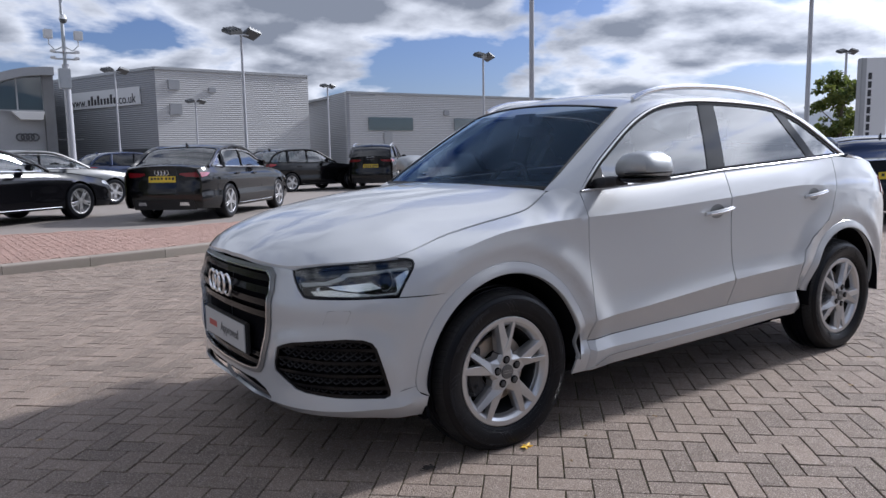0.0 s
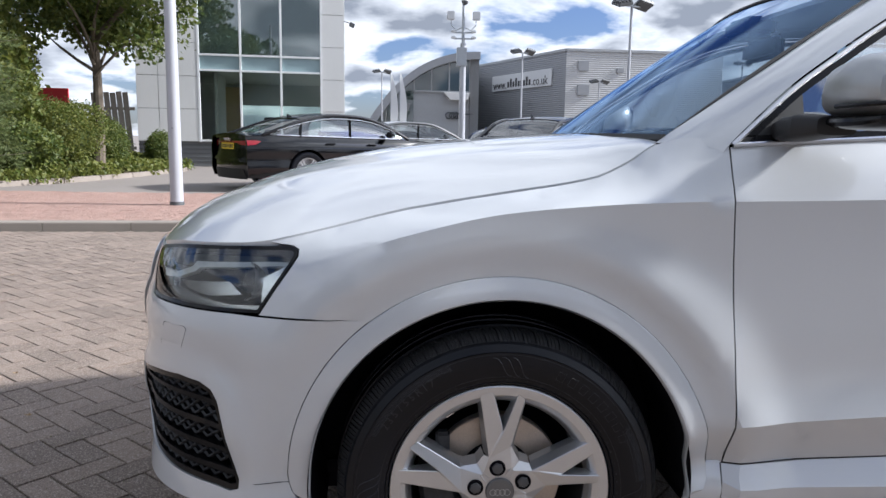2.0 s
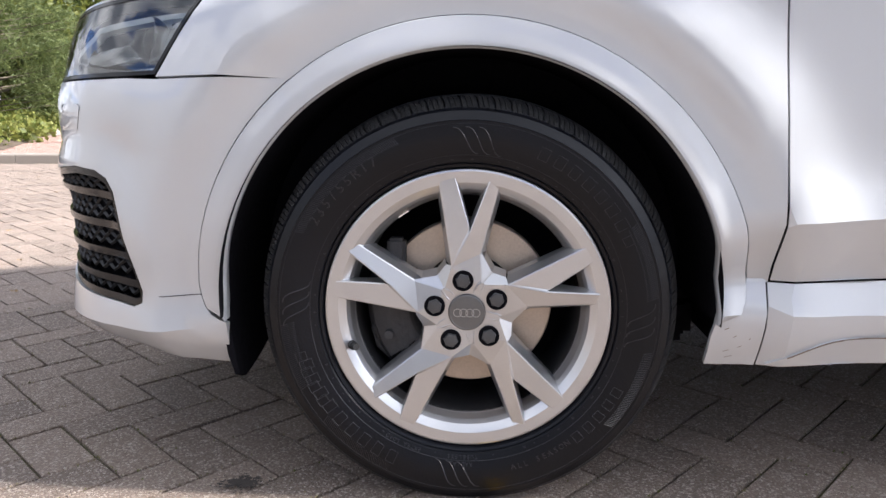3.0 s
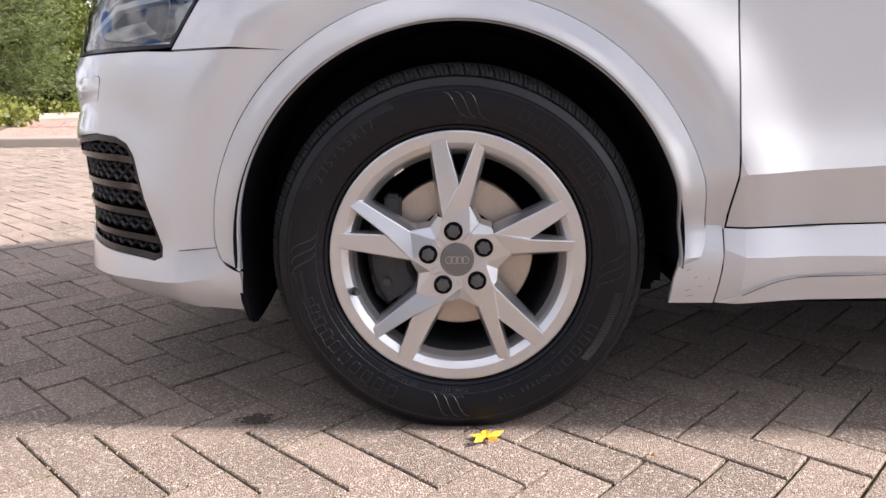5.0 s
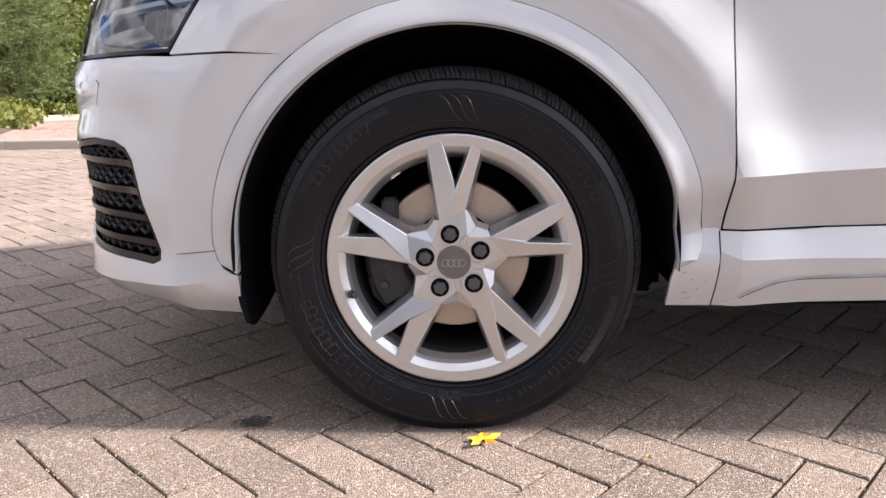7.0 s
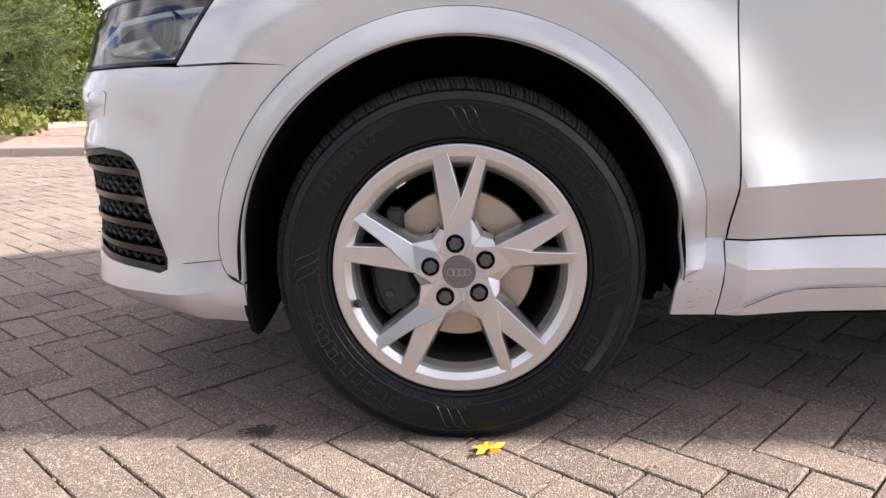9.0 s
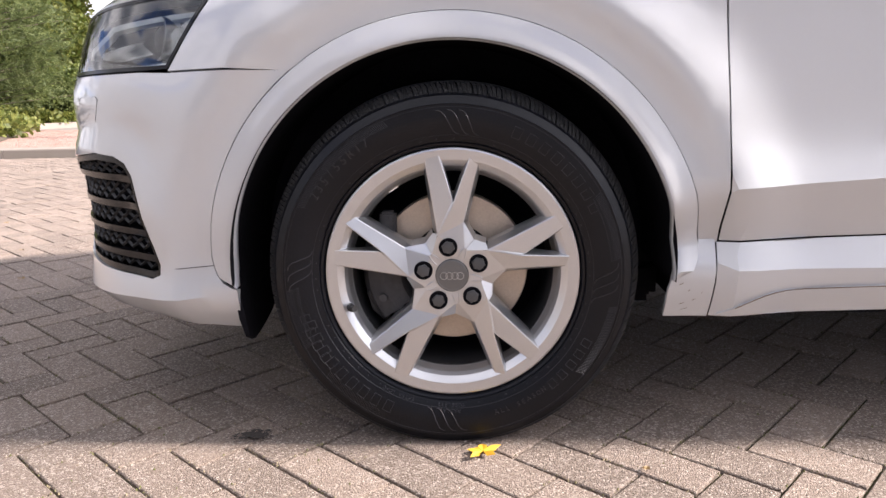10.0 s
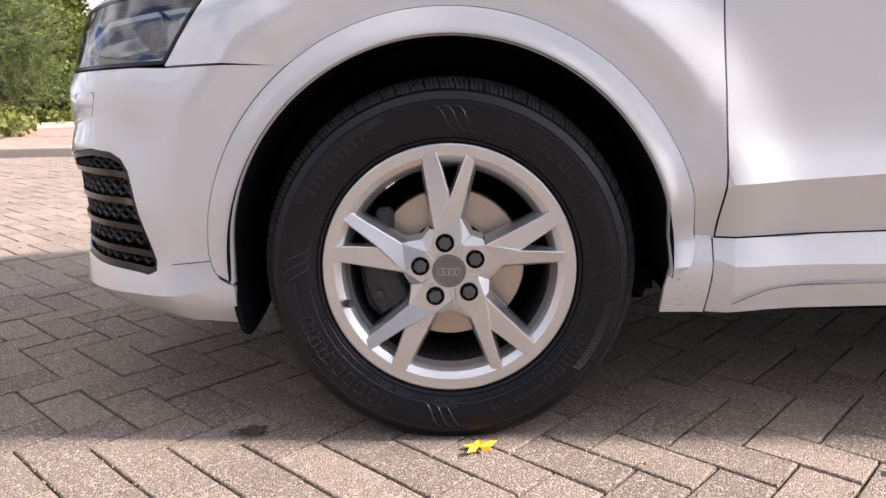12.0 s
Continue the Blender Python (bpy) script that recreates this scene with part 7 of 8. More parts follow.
wks = thing("workshop", "low grey ribbed-metal workshop beside the showroom", "building")
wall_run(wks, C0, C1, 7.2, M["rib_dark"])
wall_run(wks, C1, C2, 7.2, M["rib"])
part("roof", box_bm((36, 12, .2), (48, 64.5, 7.0)), M["clad_dark"], wks, smooth=False)
on_wall(wks, C1, C2, 0, 7.05, 36.5, .2, M["clad_grey"], "parapet_cap", .03)
on_wall(wks, C1, C2, 2.2, 3.7, 4.8, 1.2, M["win_glass"], "window")
on_wall(wks, C1, C2, 3.8, .5, .9, 3.0, M["clad_grey"], "down_pipe")
on_wall(wks, C1, C2, 11.8, 3.7, 4.6, 1.2, M["win_glass"], "window")
on_wall(wks, C1, C2, 10.6, 5.2, .6, .5, M["clad_dark"], "vent")

# ---- posts and lamps ----
def lamp_post(x, y, h, label, heads=2, r=.06, turn=0.0):
    t = thing("lamp_post", label, "street lamp", Matrix.Translation((x, y, Z1)) @ Matrix.Rotation(radians(turn), 4, "Z"), "yard lamps")
    part("pole", tube_bm((0, 0, 0), (0, 0, h), r, r * .72, 14), M["post_paint"], t)
    part("base_plate", box_bm((.26, .26, .03), (0, 0, .015), None, .005), M["galv"], t)
    if heads:
        part("cross_arm", box_bm((.7, .06, .06), (0, 0, h), None, .01), M["galv"], t)
    for k in range(heads):
        s = -1 if k == 0 else 1
        hd = new("lamp_head"); hd.parent = t
        hd.matrix_basis = Matrix.Translation((s * .42, -.05, h + .05)) @ Euler((radians(-25 if k else 20), radians(s * 12), 0)).to_matrix().to_4x4()
        part("housing", box_bm((.56, .46, .11), (0, 0, 0), None, .02), M["dark_steel"], hd)
        for j in range(4):
            part("cooling_fin", box_bm((.07, .42, .07), (-.2 + j * .135, 0, .075), None, .01), M["dark_steel"], hd)
    return t


lamp_post(7.22, 22.6, 5.45, "tall grey lamp post with twin flood lights", turn=20)
lamp_post(19.6, 24.9, 5.65, "tall grey lamp post with twin flood lights", turn=25)
lamp_post(23.6, 50.1, 6.6, "tall grey lamp post with twin flood lights", turn=20, r=.08)
lamp_post(13.15, 49.3, 5.1, "short grey lamp post with flood lights", turn=10, r=.07)
lamp_post(6.3, 40.0, 5.9, "slim pale lamp post with flood lights", turn=15, r=.06)
lamp_post(-2.1, 55.0, 6.0, "slim pale lamp post near the curved end", turn=15, r=.06)
lamp_post(11.35, 12.0, 8.0, "plain grey lamp post rising beside parked cars", turn=30, r=.075)
lamp_post(21.0, 9.9, 5.85, "grey lamp post with a single flood light", 1, r=.085, turn=-30)
lamp_post(46.5, 22.0, 7.2, "distant grey lamp post with flood lights", turn=-20, r=.1)
lamp_post(70.0, 32.0, 8.4, "distant grey lamp post with flood lights", turn=-20, r=.1)
post = thing("steel_post", "smooth pale-grey painted steel post in red paving", "post", Matrix.Translation((-3.36, 8.02, .10)))
part("pole", tube_bm((0, 0, .0), (0, 0, 6.5), .088, .060, 24), M["post_paint"], post)
part("collar", tube_bm((0, 0, .0), (0, 0, .05), .098, .094, 24), M["dark_steel"], post)
part("cap_bolt", tube_bm((.0, -.088, 1.05), (0, -.094, 1.05), .008, .008, 8), M["dark_steel"], post)

mast = thing("camera_mast", "grey steel mast carrying cameras and flood lights", "mast", Matrix.Translation((1.69, 23.2, Z1)))
part("pole", tube_bm((0, 0, 0), (0, 0, 4.2), .12, .10, 14), M["post_paint"], mast)
part("upper_pole", tube_bm((0, 0, 4.2), (0, 0, 6.5), .06, .045, 12), M["galv"], mast)
part("control_box", box_bm((.34, .26, .62), (-.05, 0, 3.75), None, .02), M["galv"], mast)
for s in (-1, 1):
    part("bracket", pipe(bmesh.new(), [(0, 0, 4.75), (s * .25, 0, 4.62), (s * .42, 0, 4.8), (s * .42, 0, 4.95)], .02, 6), M["galv"], mast)
    part("flood_head", box_bm((.26, .14, .28), (s * .43, -.02, 5.1), None, .02), M["plate_white"], mast)
    for z in (4.35, 4.55):
        part("camera_arm", box_bm((.30, .05, .05), (s * .18, -.05, z), None, .008), M["galv"], mast)
        part("camera_body", box_bm((.16, .10, .09), (s * .34, -.08, z + .03), None, .02), M["plate_white"], mast)
for z, x in ((5.55, .03), (6.3, .2)):
    bm = bmesh.new()
    bmesh.ops.create_uvsphere(bm, u_segments=16, v_segments=10, radius=.11)
    bmesh.ops.transform(bm, matrix=Matrix.Translation((x, -.05, z)), verts=bm.verts)
    part("dome_camera", bm, M["dark_steel"], mast)
    part("dome_hood", tube_bm((x, -.05, z + .02), (x, -.05, z + .16), .13, .07, 14), M["plate_white"], mast)
part("swan_neck", pipe(bmesh.new(), [(0, 0, 6.4), (.02, 0, 6.6), (.12, 0, 6.66), (.2, -.05, 6.55), (.2, -.05, 6.4)], .03, 8), M["galv"], mast)
for s in (-1, 1):
    part("sensor_arm", box_bm((.34, .05, .05), (s * .2, 0, 1.85), None, .01), M["dark_steel"], mast)
for x, y, h in ((-1.1, 40, 4.6), (-.6, 42, 4.8)):
    fl = thing("feather_flag", "white feather flag on a slim pole", "flag", Matrix.Translation((x, y, Z1)), "feather flags")
    part("pole", tube_bm((0, 0, 0), (0, 0, h), .03, .02, 8), M["galv"], fl)
    bm = bmesh.new()
    grid(bm, [[(.0, 0, 1.0 + (h - 1.0) * t), (.42 * math.sin(math.pi * (.15 + .8 * t)), .05 * math.sin(7 * t), 1.0 + (h - 1.0) * t)] for t in np.linspace(0, 1, 14)])
    part("banner_cloth", bm, M["banner"], fl)

# far right: sign board and tree
tot = thing("totem_sign", "tall pale totem sign with upright lettering", "sign", Matrix.Translation((29.8, 12.2, Z1)) @ Matrix.Rotation(radians(-35), 4, "Z"))
part("board", box_bm((1.1, .35, 4.75), (0, 0, 2.37), None, .03), M["banner"], tot)
part("edge_band", box_bm((.22, .37, 4.75), (-.46, 0, 2.37), None, .03), M["clad_grey"], tot)
for k in range(9):
    part("letter_bar", box_bm((.14, .02, .26), (-.22, -.18, 1.3 + k * .34)), M["ink"], tot)
tree((38.0, 17.7, Z1), 5.2, 1.5, M["fol_mid"], "distant green tree behind the parked cars", 5000, .22, 31, .2, .14, 14)
# what stands behind the camera, seen in panes and paint
for x, y, h, sd in ((-16, -34, 14, 41), (-10, -38, 15.5, 42), (-23, -33, 13.5, 43), (-4, -40, 13, 44)):
    tree((x, y, 0), h, 4.6, M["fol_dark"], "tall dark tree at the near edge of the yard", 9000, .45, sd, .15, .25, 18)

# added plain wall, unseen behind the camera, that blocks low sky
back = tagged(new("sky_block_south"), "added plain grey wall, unseen, blocking low sky behind the camera", "wall", kind="structure")
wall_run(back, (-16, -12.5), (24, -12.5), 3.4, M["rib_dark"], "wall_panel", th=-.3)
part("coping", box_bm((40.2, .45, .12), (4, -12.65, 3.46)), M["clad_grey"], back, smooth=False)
# second added wall, out of view, dims the bumper and the ground before it
side_wall = tagged(new("sky_block_west"), "added plain dark wall, unseen, blocking low sky ahead of the car", "wall", kind="structure")
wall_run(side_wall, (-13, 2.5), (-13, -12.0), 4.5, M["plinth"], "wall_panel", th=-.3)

# ---- parked cars ----
def plain_wheel(r, parent, at, side, rim_r=None):
    rim_r = rim_r or r * .70
    w = new("wheel"); w.parent = parent
    w.matrix_basis = Matrix.Translation(at) @ Matrix.Rotation(0 if side < 0 else math.pi, 4, "Z")
    bm = lathe(bmesh.new(), ((rim_r, .02), (rim_r + .004, -.004), (rim_r + .03, -.012), (r - .03, -.010), (r - .006, .01), (r, .03), (r, .20), (r - .05, .22), (rim_r, .2)), 40)
    part("tyre", bm, M["rubber"], w)
    bm = lathe(bmesh.new(), ((rim_r + .002, .004), (rim_r - .004, -.004), (rim_r - .02, .002), (rim_r - .03, .05), (rim_r - .03, .12), (.02, .12)), 40)
    rim = part("rim", bm, M["bright_rim"], w)
    for k in range(5):
        a = 2 * math.pi * k / 5 + .3
        bm = bmesh.new()
        for s in (-1, 1):
            m = Matrix.Rotation(a + s * .14, 4, "Y")
            prism(bm, [(.02, -.026), (rim_r - .006, -.013), (rim_r - .006, .013), (.02, .026)], -.004, .03, .004, m)
        part("spoke", bm, M["bright_rim"], w, sharp=.3)
    bm = lathe(bmesh.new(), ((.06, .03), (.06, -.004), (.0001, -.008)), 20)
    part("hub", bm, M["bright_rim"], w)
    return w


def parked_car(at, heading, color, label, kind, group="parked cars", bars=True, face=1, mirrorless=False):
    """A parked car: nose along +x of its own frame, rear axle at x = 0. kind gives its proportions."""
    k = kind
    t = thing("parked_car", label, "car", Matrix.Translation(at) @ Matrix.Rotation(radians(heading), 4, "Z"), group)
    x0, x1 = -k["rear"], k["base"] + k["front"]
    L, W, xc = x1 - x0, k["width"], (x0 + x1) / 2
    hw = lambda x: W / 2 * (1 - .17 * abs((x - xc) / (L / 2)) ** 5)
    DX, DZ = zip(*k["deck"])
    deck = lambda x: monotone(x, np.array(DX, float), np.array(DZ, float))
    r = k["wheel"]

    def side(x, z, d=0.0):
        zd = deck(x)
        u = (z - .20) / max(zd - .20, .1)
        o = -.05 * (1 - min(u / .25, 1)) ** 2 + .012 * math.exp(-((u - .30) / .08) ** 2) - .010 * math.exp(-((u - .45) / .12) ** 2) - .075 * max(u - .74, 0) ** 1.5 / .13
        return np.array((x, -(hw(x) + o + d), z))
    xa = np.linspace(x0 + .02, x1 - .02, 46)
    low = []
    for cx in (0.0, k["base"]):
        low += [(cx + (r + .045) * math.cos(a), r + (r + .045) * math.sin(a)) for a in np.linspace(math.pi * 1.10, -math.pi * .10, 18)]
    outline = [(x0 + .02, .42), (x0 + .06, .25)] + low + [(x1 - .08, .22), (x1 - .02, .42)] + [(x, deck(x)) for x in xa[::-1]]
    both("body_side", sheet(side, outline, step=.075, edge=.03), color, t)
    top = lambda x, y, d: np.array((x, y, deck(x) + .055 * (1 - (abs(y) / (hw(x) - .05)) ** 2.5) * (1 if True else 0) + d))
    for xs in (np.linspace(x0 + .02, k["glass"][-1][0] + .05, 8), np.linspace(k["glass"][0][0] - .05, x1 - .02, 14)):
        poly = [(x, -(hw(x) - .07)) for x in xs] + [(x, hw(x) - .07) for x in xs[::-1]]
        part("bonnet" if xs[-1] > 2 else "boot_lid", sheet(top, poly, step=.12, edge=.02), color, t)
    # shoulder strip joining side and deck
    bm = bmesh.new()
    grid(bm, [[side(x, deck(x)), (x, -(hw(x) - .068), deck(x) + .004)] for x in xa])
    bmesh.ops.recalc_face_normals(bm, faces=bm.faces)
    both("shoulder", bm, color, t)
    for xe, s, nm in ((x0, -1, "rear_panel"), (x1, 1, "front_panel")):
        hwE = hw(xe) - .035
        zt = deck(xe - s * .02)
        fas = lambda y, z, d: np.array((xe - s * (.02 + .10 * (abs(y) / hwE) ** 3) + s * (.045 * math.sin(math.pi * min(max((z - .25) / .5, 0), 1)) + d), y, z))
        part(nm, sheet(fas, [(-hwE, .24), (hwE, .24), (hwE + .02, .5), (hwE, zt), (hwE * .5, zt + .03), (-hwE * .5, zt + .03), (-hwE, zt), (-hwE - .02, .5)], step=.10, edge=.02), color, t)
        if s < 0:
            part("rear_valance", sheet(fas, [(-hwE * .85, .22), (hwE * .85, .22), (hwE * .8, .40), (-hwE * .8, .40)], step=.1, lift=.012, edge=.02), M["black_matt"], t)
            zl = k["lamp"]
            for q in (-1, 1):
                part("tail_lamp", sheet(fas, [(q * hwE * .46, zl + .005), (q * hwE * .62, zl - .035), (q * hwE * .99, zl - .050), (q * (hwE + .005), zl + .045), (q * hwE * .50, zl + .030)], step=.06, lift=.012, edge=.02), M["red_lamp"], t, "red tail lamp")
                if k.get("pipes"):
                    part("tailpipe_trim", sheet(fas, [(q * hwE * .45, .30), (q * hwE * .70, .30), (q * hwE * .68, .36), (q * hwE * .47, .36)], step=.06, lift=.02, edge=.02), M["satin"], t)
                part("wrap_lamp", sheet(side, [(x0 + .03, zl - .045), (x0 + .16, zl - .03), (x0 + .27, zl + .025), (x0 + .20, zl + .042), (x0 + .03, zl + .045)], step=.06, lift=.008, edge=.012, mirror=q > 0), M["red_lamp"], t)
            if k.get("bar"):
                part("light_bar", sheet(fas, [(-hwE * .5, zl - .005), (hwE * .5, zl - .005), (hwE * .5, zl + .03), (-hwE * .5, zl + .03)], step=.08, lift=.014, edge=.02), M["red_lamp"], t)
            part("bumper_crease", sheet(fas, [(-hwE * .98, .555), (hwE * .98, .555), (hwE * .98, .600), (hwE * .60, .612), (-hwE * .60, .612), (-hwE * .98, .600)], step=.08, lift=.026, edge=.03), color, t)
            part("boot_lip", sheet(fas, [(-hwE * .92, zt - .030), (hwE * .92, zt - .030), (hwE * .90, zt + .012), (-hwE * .90, zt + .012)], step=.08, lift=.040, edge=.05), color, t)
            zp = k["plate"]
            pl = new("number_plate"); pl.parent = t
            part("plate_board", sheet(fas, [(-.26, zp - .055), (.26, zp - .055), (.26, zp + .055), (-.26, zp + .055)], step=.1, lift=.02, edge=.01), M["plate_yellow"], pl, "yellow rear plate")
            for j in range(7):
                y = .20 - j * .066 - (.02 if j > 3 else 0)
                part("plate_bar", sheet(fas, [(y - .022, zp - .035), (y + .022, zp - .035), (y + .022, zp + .035), (y - .022, zp + .035)], step=.1, lift=.023, edge=.003), M["ink"], pl)
            em = new("emblem"); em.parent = t
            for j in range(4):
                p = fas((j - 1.5) * .062, k["badge"], .02)
                part("emblem_ring", torus_bm(.042, .007, 20, 6, Matrix.Translation(p) @ Matrix.Rotation(radians(90), 4, "Z")), M["chrome"], em)
        else:
            part("front_grille", sheet(fas, [(-.42, .34), (.42, .34), (.52, .52), (.47, .68), (-.47, .68), (-.52, .52)], step=.08, lift=.012, edge=.02), M["black_gloss"], t)
            for q in (-1, 1):
                part("headlamp", sheet(fas, [(q * hwE * .62, .60), (q * (hwE - .01), .64), (q * (hwE + .0), .73), (q * hwE * .60, .69)], step=.06, lift=.012, edge=.02), M["satin"], t)
                part("headlamp_wing", sheet(side, [(x1 - .03, .62), (x1 - .30, .69), (x1 - .28, .74), (x1 - .03, .72)], step=.06, lift=.008, edge=.012, mirror=q > 0), M["satin"], t)
    # greenhouse: glass hull, painted roof and pillars
    gx, gz = zip(*k["glass"])
    belt_y = lambda x: hw(x) - .075
    roof_y = lambda x, z: belt_y(x) - .30 * max(z - deck(x), 0) ** .85
    bm = bmesh.new()
    rows = []
    dense = smooth_line(k["glass"], 6)
    for x, z in dense:
        zb = deck(x)
        ry = roof_y(x, z)
        rows.append([(x, -belt_y(x), zb), (x, -(belt_y(x) * .45 + ry * .55) - .012, zb + (z - zb) * .55), (x, -ry, z - .015), (x, -ry * .6, z + .025), (x, 0, z + .035), (x, ry * .6, z + .025), (x, ry, z - .015), (x, belt_y(x) * .45 + ry * .55 + .012, zb + (z - zb) * .55), (x, belt_y(x), zb)])
    grid(bm, rows)
    bmesh.ops.recalc_face_normals(bm, faces=bm.faces)
    part("glazing", bm, M["tinted"] if not k.get("clear") else M["far_glass"], t, "dark windows")
    rx0, rx1 = k["roof"]
    on_roof = lambda x, y, d: np.array((x, y, float(np.interp(x, dense[::-1, 0], dense[::-1, 1])) + .040 - .055 * (abs(y) / max(roof_y(x, np.interp(x, dense[::-1, 0], dense[::-1, 1])), .2)) ** 3 + d))
    rl = np.linspace(rx0, rx1, 8)
    ry_ = lambda x: roof_y(x, float(np.interp(x, dense[::-1, 0], dense[::-1, 1]))) + .012
    part("roof", sheet(on_roof, [(x, -ry_(x)) for x in rl] + [(x, ry_(x)) for x in rl[::-1]], step=.12, lift=.006, edge=.03), color, t)
    for q in (-1, 1):
        edge = [Vector((x, q * (roof_y(x, z) + .006), z - .008)) for x, z in dense]
        part("roof_frame", pipe(bmesh.new(), edge, .035, 6), color, t)
        for xp, w in k["pillars"]:
            z = float(np.interp(xp, dense[::-1, 0], dense[::-1, 1]))
            part("pillar", pipe(bmesh.new(), [Vector((xp - .03, q * (belt_y(xp) + .004), deck(xp))), Vector((xp, q * (roof_y(xp, z) * .55 + belt_y(xp) * .45 + .018), deck(xp) + (z - deck(xp)) * .55)), Vector((xp + .04, q * (roof_y(xp, z) + .006), z - .02))], w, 6), M["black_gloss"] if w < .04 else color, t)
        trim = [Vector((x, q * (belt_y(x) + .012), deck(x) + .012)) for x in np.linspace(dense[-1][0] + .25, dense[0][0] - .3, 14)]
        arch = [Vector((x, q * (roof_y(x, z) * .82 + belt_y(x) * .18 + .022), deck(x) + (z - deck(x)) * .84)) for x, z in dense[5:-5]]
        part("bright_trim", pipe(bmesh.new(), trim, .010, 5), M["satin"] if k.get("chrome", 1) else M["black_gloss"], t)
        if k.get("chrome", 1):
            part("bright_trim", pipe(bmesh.new(), arch, .009, 5), M["satin"], t)
        xm = dense[0][0] - .55
        part("door_mirror", box_bm((.14, .19, .12), (xm, q * (belt_y(xm) + .14), deck(xm) + .08), None, .04), color, t)
        for xd in k["handles"]:
            part("door_handle", box_bm((.20, .03, .03), (xd, q * (hw(xd) + .004), deck(xd) - .12), None, .01), color, t)
        for xd in k["gaps"]:
            part("door_gap", pipe(bmesh.new(), [Vector(side(xd + dx, z, .001)) * Vector((1, -q, 1)) for dx, z in ((0, .30), (.01, .6), (-.02, deck(xd) - .01))], .004, 4), M["ink"], t)
        part("sill_strip", pipe(bmesh.new(), [Vector(side(x, .27, .006)) * Vector((1, -q, 1)) for x in np.linspace(r + .12, k["base"] - r - .12, 6)], .0055, 5), M["satin"] if k.get("chrome", 1) else M["black_matt"], t)
        for cx in (0.0, k["base"]):
            plain_wheel(r, t, (cx, q * (W / 2 - .025), r), q)
            bm = bmesh.new()
            vs = grid(bm, [[(cx + (r + .05) * math.cos(a), q * y, r + (r + .05) * math.sin(a)) for y in (W / 2 - .04, W / 2 - .30)] for a in np.linspace(math.pi * 1.1, -math.pi * .1, 18)])
            bm.faces.new([v[1] for v in vs])
            part("wheel_well", bm, M["void"], t, smooth=False)
    part("underbody", box_bm((L - .7, W - .5, .16), (xc, 0, .30)), M["void"], t, smooth=False)
    part("seat_row", box_bm((.5, W - .55, .5), (k["base"] * .42, 0, deck(k["base"] * .42) - .12), None, .08), M["interior"], t)
    if k.get("rails"):
        for q in (-1, 1):
            part("roof_rail", pipe(bmesh.new(), [Vector((x, q * (ry_(x) - .03), float(np.interp(x, dense[::-1, 0], dense[::-1, 1])) + (.07 if 0 < i < 6 else .01))) for i, x in enumerate(np.linspace(rx0 + .05, rx1 - .05, 7))], .017, 6), M["satin"], t)
    part("roof_aerial", prism(bmesh.new(), [(rx0 + .05, .0), (rx0 + .20, .0), (rx0 + .06, .07)], -.012, .012, .004, Matrix.Translation((0, 0, float(np.interp(rx0 + .1, dense[::-1, 0], dense[::-1, 1])) + .035))), color, t)
    return t


FAST = dict(clear=1, rear=1.14, front=.95, base=2.93, width=1.91, wheel=.355, lamp=.86, plate=.80, badge=.93, bar=1, pipes=0,
            deck=[(-1.14, .975), (-.8, .995), (-.2, .985), (1.0, .965), (2.1, .95), (2.7, .915), (3.3, .83), (3.7, .76), (3.88, .66)],
            glass=[(2.28, .965), (1.9, 1.16), (1.45, 1.33), (.95, 1.385), (.45, 1.375), (-.05, 1.27), (-.5, 1.12), (-.82, 1.01)], roof=(.0, 1.42), pillars=((.95, .025), (-.1, .03)), handles=(.45, 1.35), gaps=(.62, 1.78), chrome=1)
SEDAN = dict(rear=.97, front=.88, base=2.63, width=1.80, wheel=.335, lamp=.86, plate=.78, badge=.90, pipes=1,
             deck=[(-.97, .965), (-.75, 1.005), (-.3, .995), (.8, .97), (1.8, .955), (2.4, .91), (3.0, .83), (3.35, .76), (3.51, .66)],
             glass=[(2.0, .975), (1.6, 1.18), (1.2, 1.34), (.75, 1.385), (.25, 1.375), (-.15, 1.29), (-.42, 1.13), (-.66, 1.005)], roof=(-.02, 1.25), pillars=((.75, .025), (-.12, .05)), handles=(.35, 1.2), gaps=(.52, 1.55), chrome=1)
HATCH = dict(rear=.80, front=.85, base=2.62, width=1.78, wheel=.32, lamp=.90, plate=.70, badge=1.0,
             deck=[(-.80, .98), (-.6, 1.0), (-.2, .99), (.8, .965), (1.8, .95), (2.4, .90), (3.0, .83), (3.3, .75), (3.47, .66)],
             glass=[(2.0, .965), (1.6, 1.17), (1.2, 1.36), (.7, 1.42), (.2, 1.41), (-.25, 1.36), (-.55, 1.22), (-.72, 1.02)], roof=(-.32, 1.22), pillars=((.75, .03), (-.05, .05)), handles=(.35, 1.2), gaps=(.52, 1.55), chrome=0)
SUV = dict(rear=.82, front=.85, base=2.62, width=1.82, wheel=.345, lamp=1.00, plate=.82, badge=1.08, rails=1,
           deck=[(-.82, 1.08), (-.6, 1.10), (-.2, 1.10), (.8, 1.07), (1.8, 1.05), (2.4, 1.0), (3.0, .93), (3.3, .84), (3.47, .72)],
           glass=[(1.95, 1.07), (1.6, 1.26), (1.2, 1.46), (.7, 1.54), (.2, 1.53), (-.25, 1.49), (-.55, 1.36), (-.74, 1.12)], roof=(-.40, 1.2), pillars=((.75, .03), (-.05, .06)), handles=(.35, 1.2), gaps=(.52, 1.55), chrome=0)

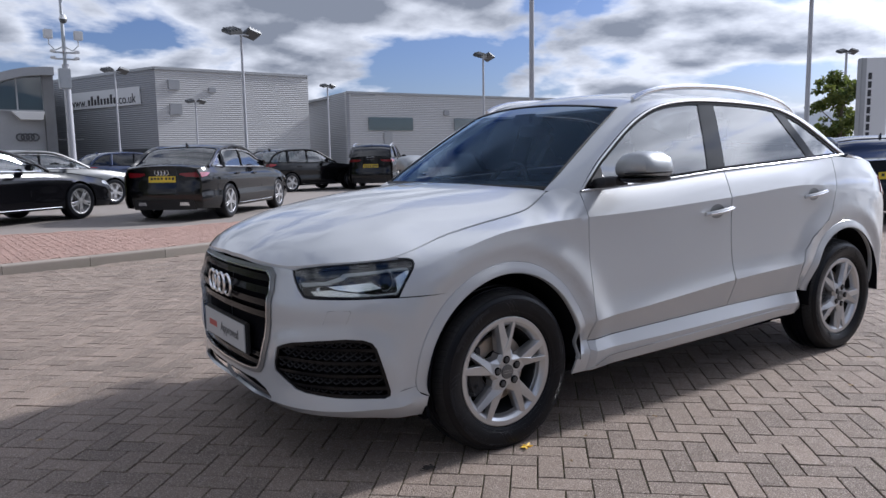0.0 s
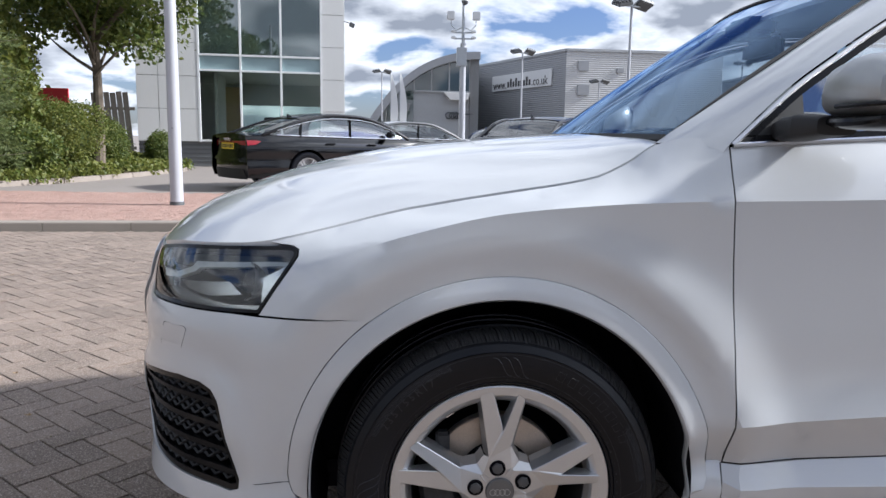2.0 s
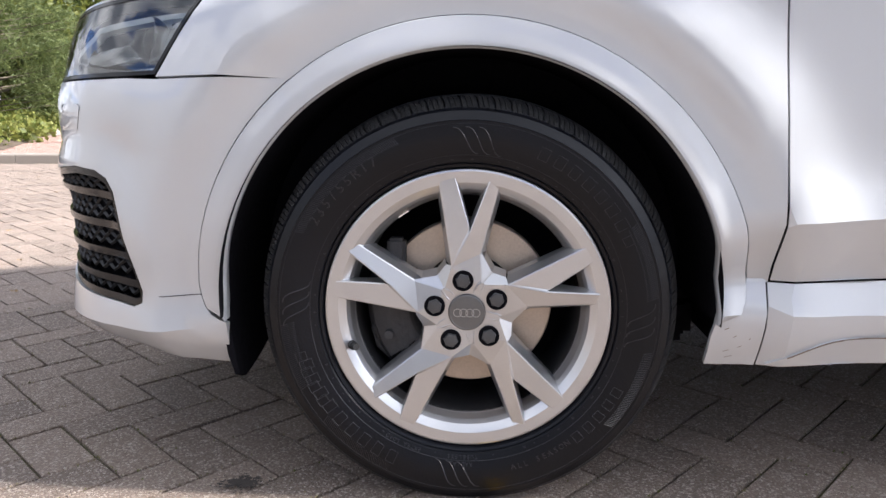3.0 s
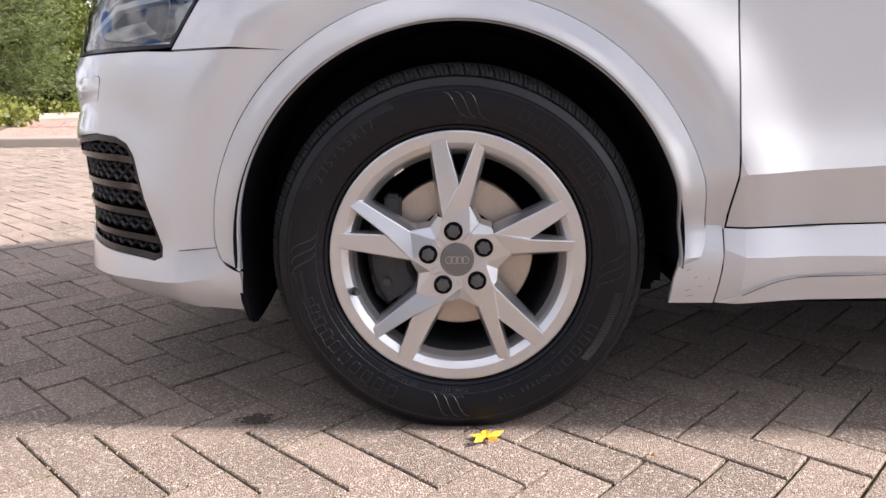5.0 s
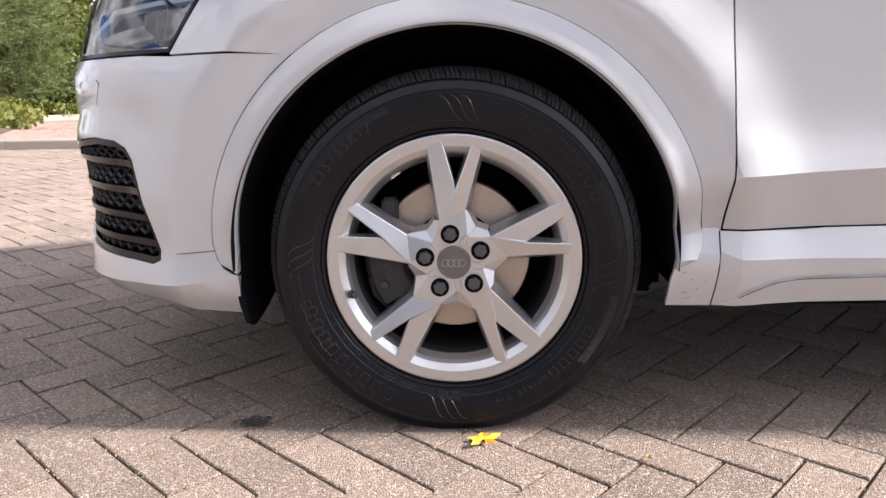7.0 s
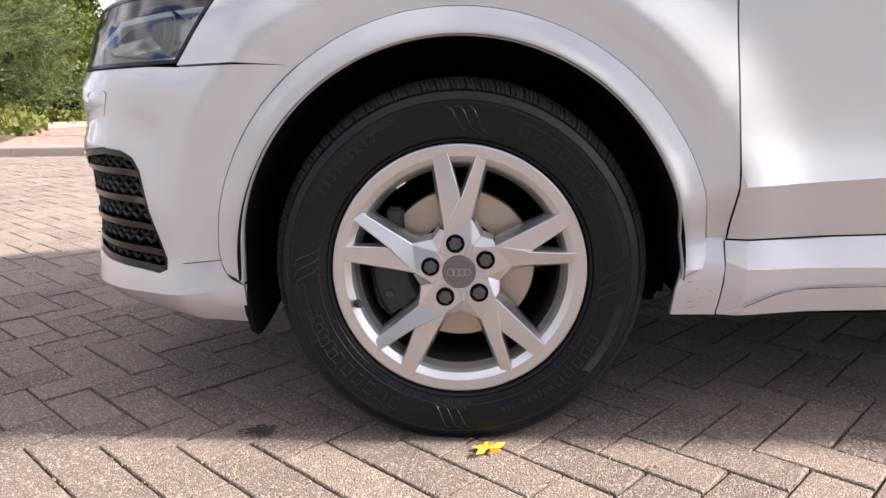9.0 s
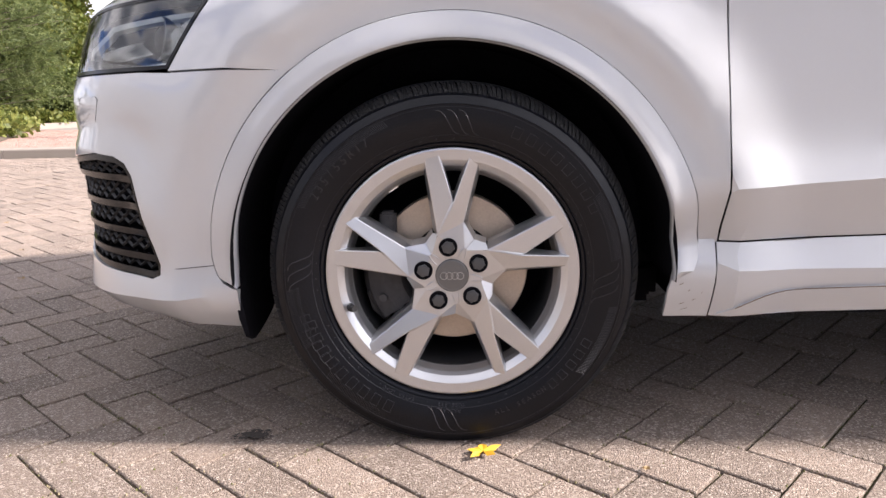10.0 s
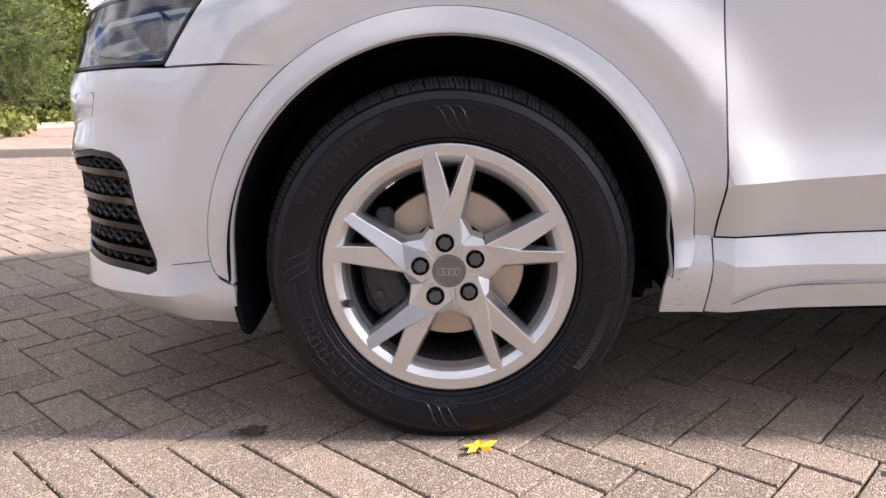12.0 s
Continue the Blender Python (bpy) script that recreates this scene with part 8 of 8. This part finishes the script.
parked_car((-2.52, 12.0, Z1), 36, M["black_paint"], "glossy black fastback with a full-width tail light", FAST)
parked_car((2.12, 11.6, Z1), 48, M["black_paint"], "glossy black saloon with red tail lamps", dict(SEDAN, clear=1))
parked_car((-.9, 17.2, Z1), 25, M["dark_silver"], "dark grey saloon behind the black fastback", dict(SEDAN, clear=1))
parked_car((3.0, 25.5, Z1), 12, M["navy_paint"], "dark blue hatchback farther back", HATCH)
parked_car((7.6, 20.9, Z1), 15, M["black_paint"], "black hatchback parked side on", dict(HATCH, clear=1))
parked_car((10.9, 20.0, Z1), 54, M["black_paint"], "dark estate with silver roof rails", dict(SUV, clear=0))
parked_car((11.2, 3.0, Z1 - .085), 40, M["blue_black"], "dark blue car with red tail lamps", SEDAN)
parked_car((16.5, 7.5, Z1 - .085), 40, M["silver_paint"], "silver saloon beyond the white car", SEDAN)
parked_car((-1.0, 34.0, Z1), 10, M["silver_paint"], "silver hatchback far back in the yard", HATCH)
parked_car((6.0, 36.0, Z1), 10, M["blue_black"], "dark saloon far back in the yard", SEDAN)

# ---- fallen leaves ----
def fallen(at, size, material, label, lobes, turn, seed):
    rng = np.random.default_rng(seed)
    bm = bmesh.new()
    n = lobes * 4
    c = bm.verts.new((0, 0, .006))
    rim = []
    for k in range(n):
        a = 2 * math.pi * k / n
        r = size * (1.0 if k % 4 == 0 else .62 if k % 4 in (1, 3) else .42) * (.85 + .3 * rng.random())
        rim.append(bm.verts.new((r * math.cos(a), r * math.sin(a) * .8, .004 + .008 * rng.random())))
    for k in range(n):
        bm.faces.new((c, rim[k], rim[(k + 1) % n]))
    t = tagged(mesh_ob("fallen_leaf", bm, material, smooth=False), label, "leaf", "fallen leaves")
    t.matrix_basis = Matrix.Translation(at) @ Matrix.Rotation(turn, 4, "Z")
    return t


fallen((.052, -.915, .001), .036, M["leaf_yellow"], "yellow maple leaf lying beside the tyre", 5, .4, 1)
rng = np.random.default_rng(8)
bm = bmesh.new()
for j in range(110):
    ox, oy = rng.normal(0, .020), rng.normal(0, .012)
    size = .0022 + .012 * rng.random() ** 2 * max(0, 1 - math.hypot(ox / .05, oy / .03))
    c = bm.verts.new((ox, oy, j * .00002))
    rim = [bm.verts.new((ox + size * math.cos(a) * (.5 + .8 * rng.random()), oy + size * .8 * math.sin(a) * (.5 + .8 * rng.random()), j * .00002)) for a in (2 * math.pi * k / 14 for k in range(14))]
    for k in range(14):
        bm.faces.new((c, rim[k], rim[(k + 1) % 14]))
stain = tagged(mesh_ob("oil_stain", bm, M["oil"], smooth=False), "small dark oil stain on a paving block", "stain", kind="structure")
stain.matrix_basis = Matrix.Translation((-.385, -.845, .0045)) @ Matrix.Rotation(.3, 4, "Z")
rng = np.random.default_rng(3)
for x, y in ((.10, -1.13), (.75, -1.0), (-1.9, .9), (-2.4, 1.6), (-1.6, .4), (-3.1, 3.2), (1.9, -1.3), (2.5, -1.1), (-2.9, 2.2), (-3.9, 4.3), (-2.2, 4.9), (.33, -.98)):
    fallen((x, y, .001), .010 + .012 * rng.random(), M["leaf_brown"], "small dry pale leaf on the paving", 4, rng.random() * 6, int(rng.integers(999)))

# ---- sandy crumbs and moss along the joints near the wheel ----
rng = np.random.default_rng(12)
V, F = [], []
close = [p for p in spots if -1.7 < p[0] < 1.7 and -2.1 < p[1] < .3]
for i in range(5200):
    x, y, a = close[int(rng.integers(len(close)))]
    if rng.random() < .55:
        u, v = .1 * (2 * rng.random() - 1), .05 * (1 if rng.random() < .5 else -1)
    else:
        u, v = .1 * (1 if rng.random() < .5 else -1), .05 * (2 * rng.random() - 1)
    u, v = u + rng.normal(0, .0022), v + rng.normal(0, .0022)
    if rng.random() < .16:
        u, v = .1 * (2 * rng.random() - 1), .05 * (2 * rng.random() - 1)
    px, py = x + u * math.cos(a) - v * math.sin(a), y + u * math.sin(a) + v * math.cos(a)
    if px * px + (py + .97) ** 2 < .01 and abs(py + .97) < .13:
        continue
    e = .0009 + .0020 * rng.random() ** 2
    k = len(V)
    for j in range(3):
        b = 2 * math.pi * j / 3 + rng.random()
        V.append((px + e * math.cos(b), py + e * math.sin(b), .0))
    V.append((px + e * .3, py, .0025 + e * .8))
    F += [(k, k + 1, k + 3), (k + 1, k + 2, k + 3), (k + 2, k, k + 3)]
me = bpy.data.meshes.new("joint_grit")
me.from_pydata(V, [], F)
me.materials.append(M["grit"])
grit = new("joint_grit", me)
grit.parent = ground
grit["kind"] = "stuff"
grit.location.z = .012

# ---- the paving blocks nearest the wheel, one by one ----
v, f = block_mesh()
me = bpy.data.meshes.new("paving_block")
me.from_pydata(v, [], f)
me.materials.append(M["paver"])
rng = np.random.default_rng(9)
for x, y, t in near:
    b = new("paving_block", me)
    b.parent = ground
    b.matrix_basis = Matrix.Translation((x, y, .012 + rng.normal(0, .0008))) @ Euler((rng.normal(0, .005), rng.normal(0, .004), t + rng.normal(0, .006))).to_matrix().to_4x4()
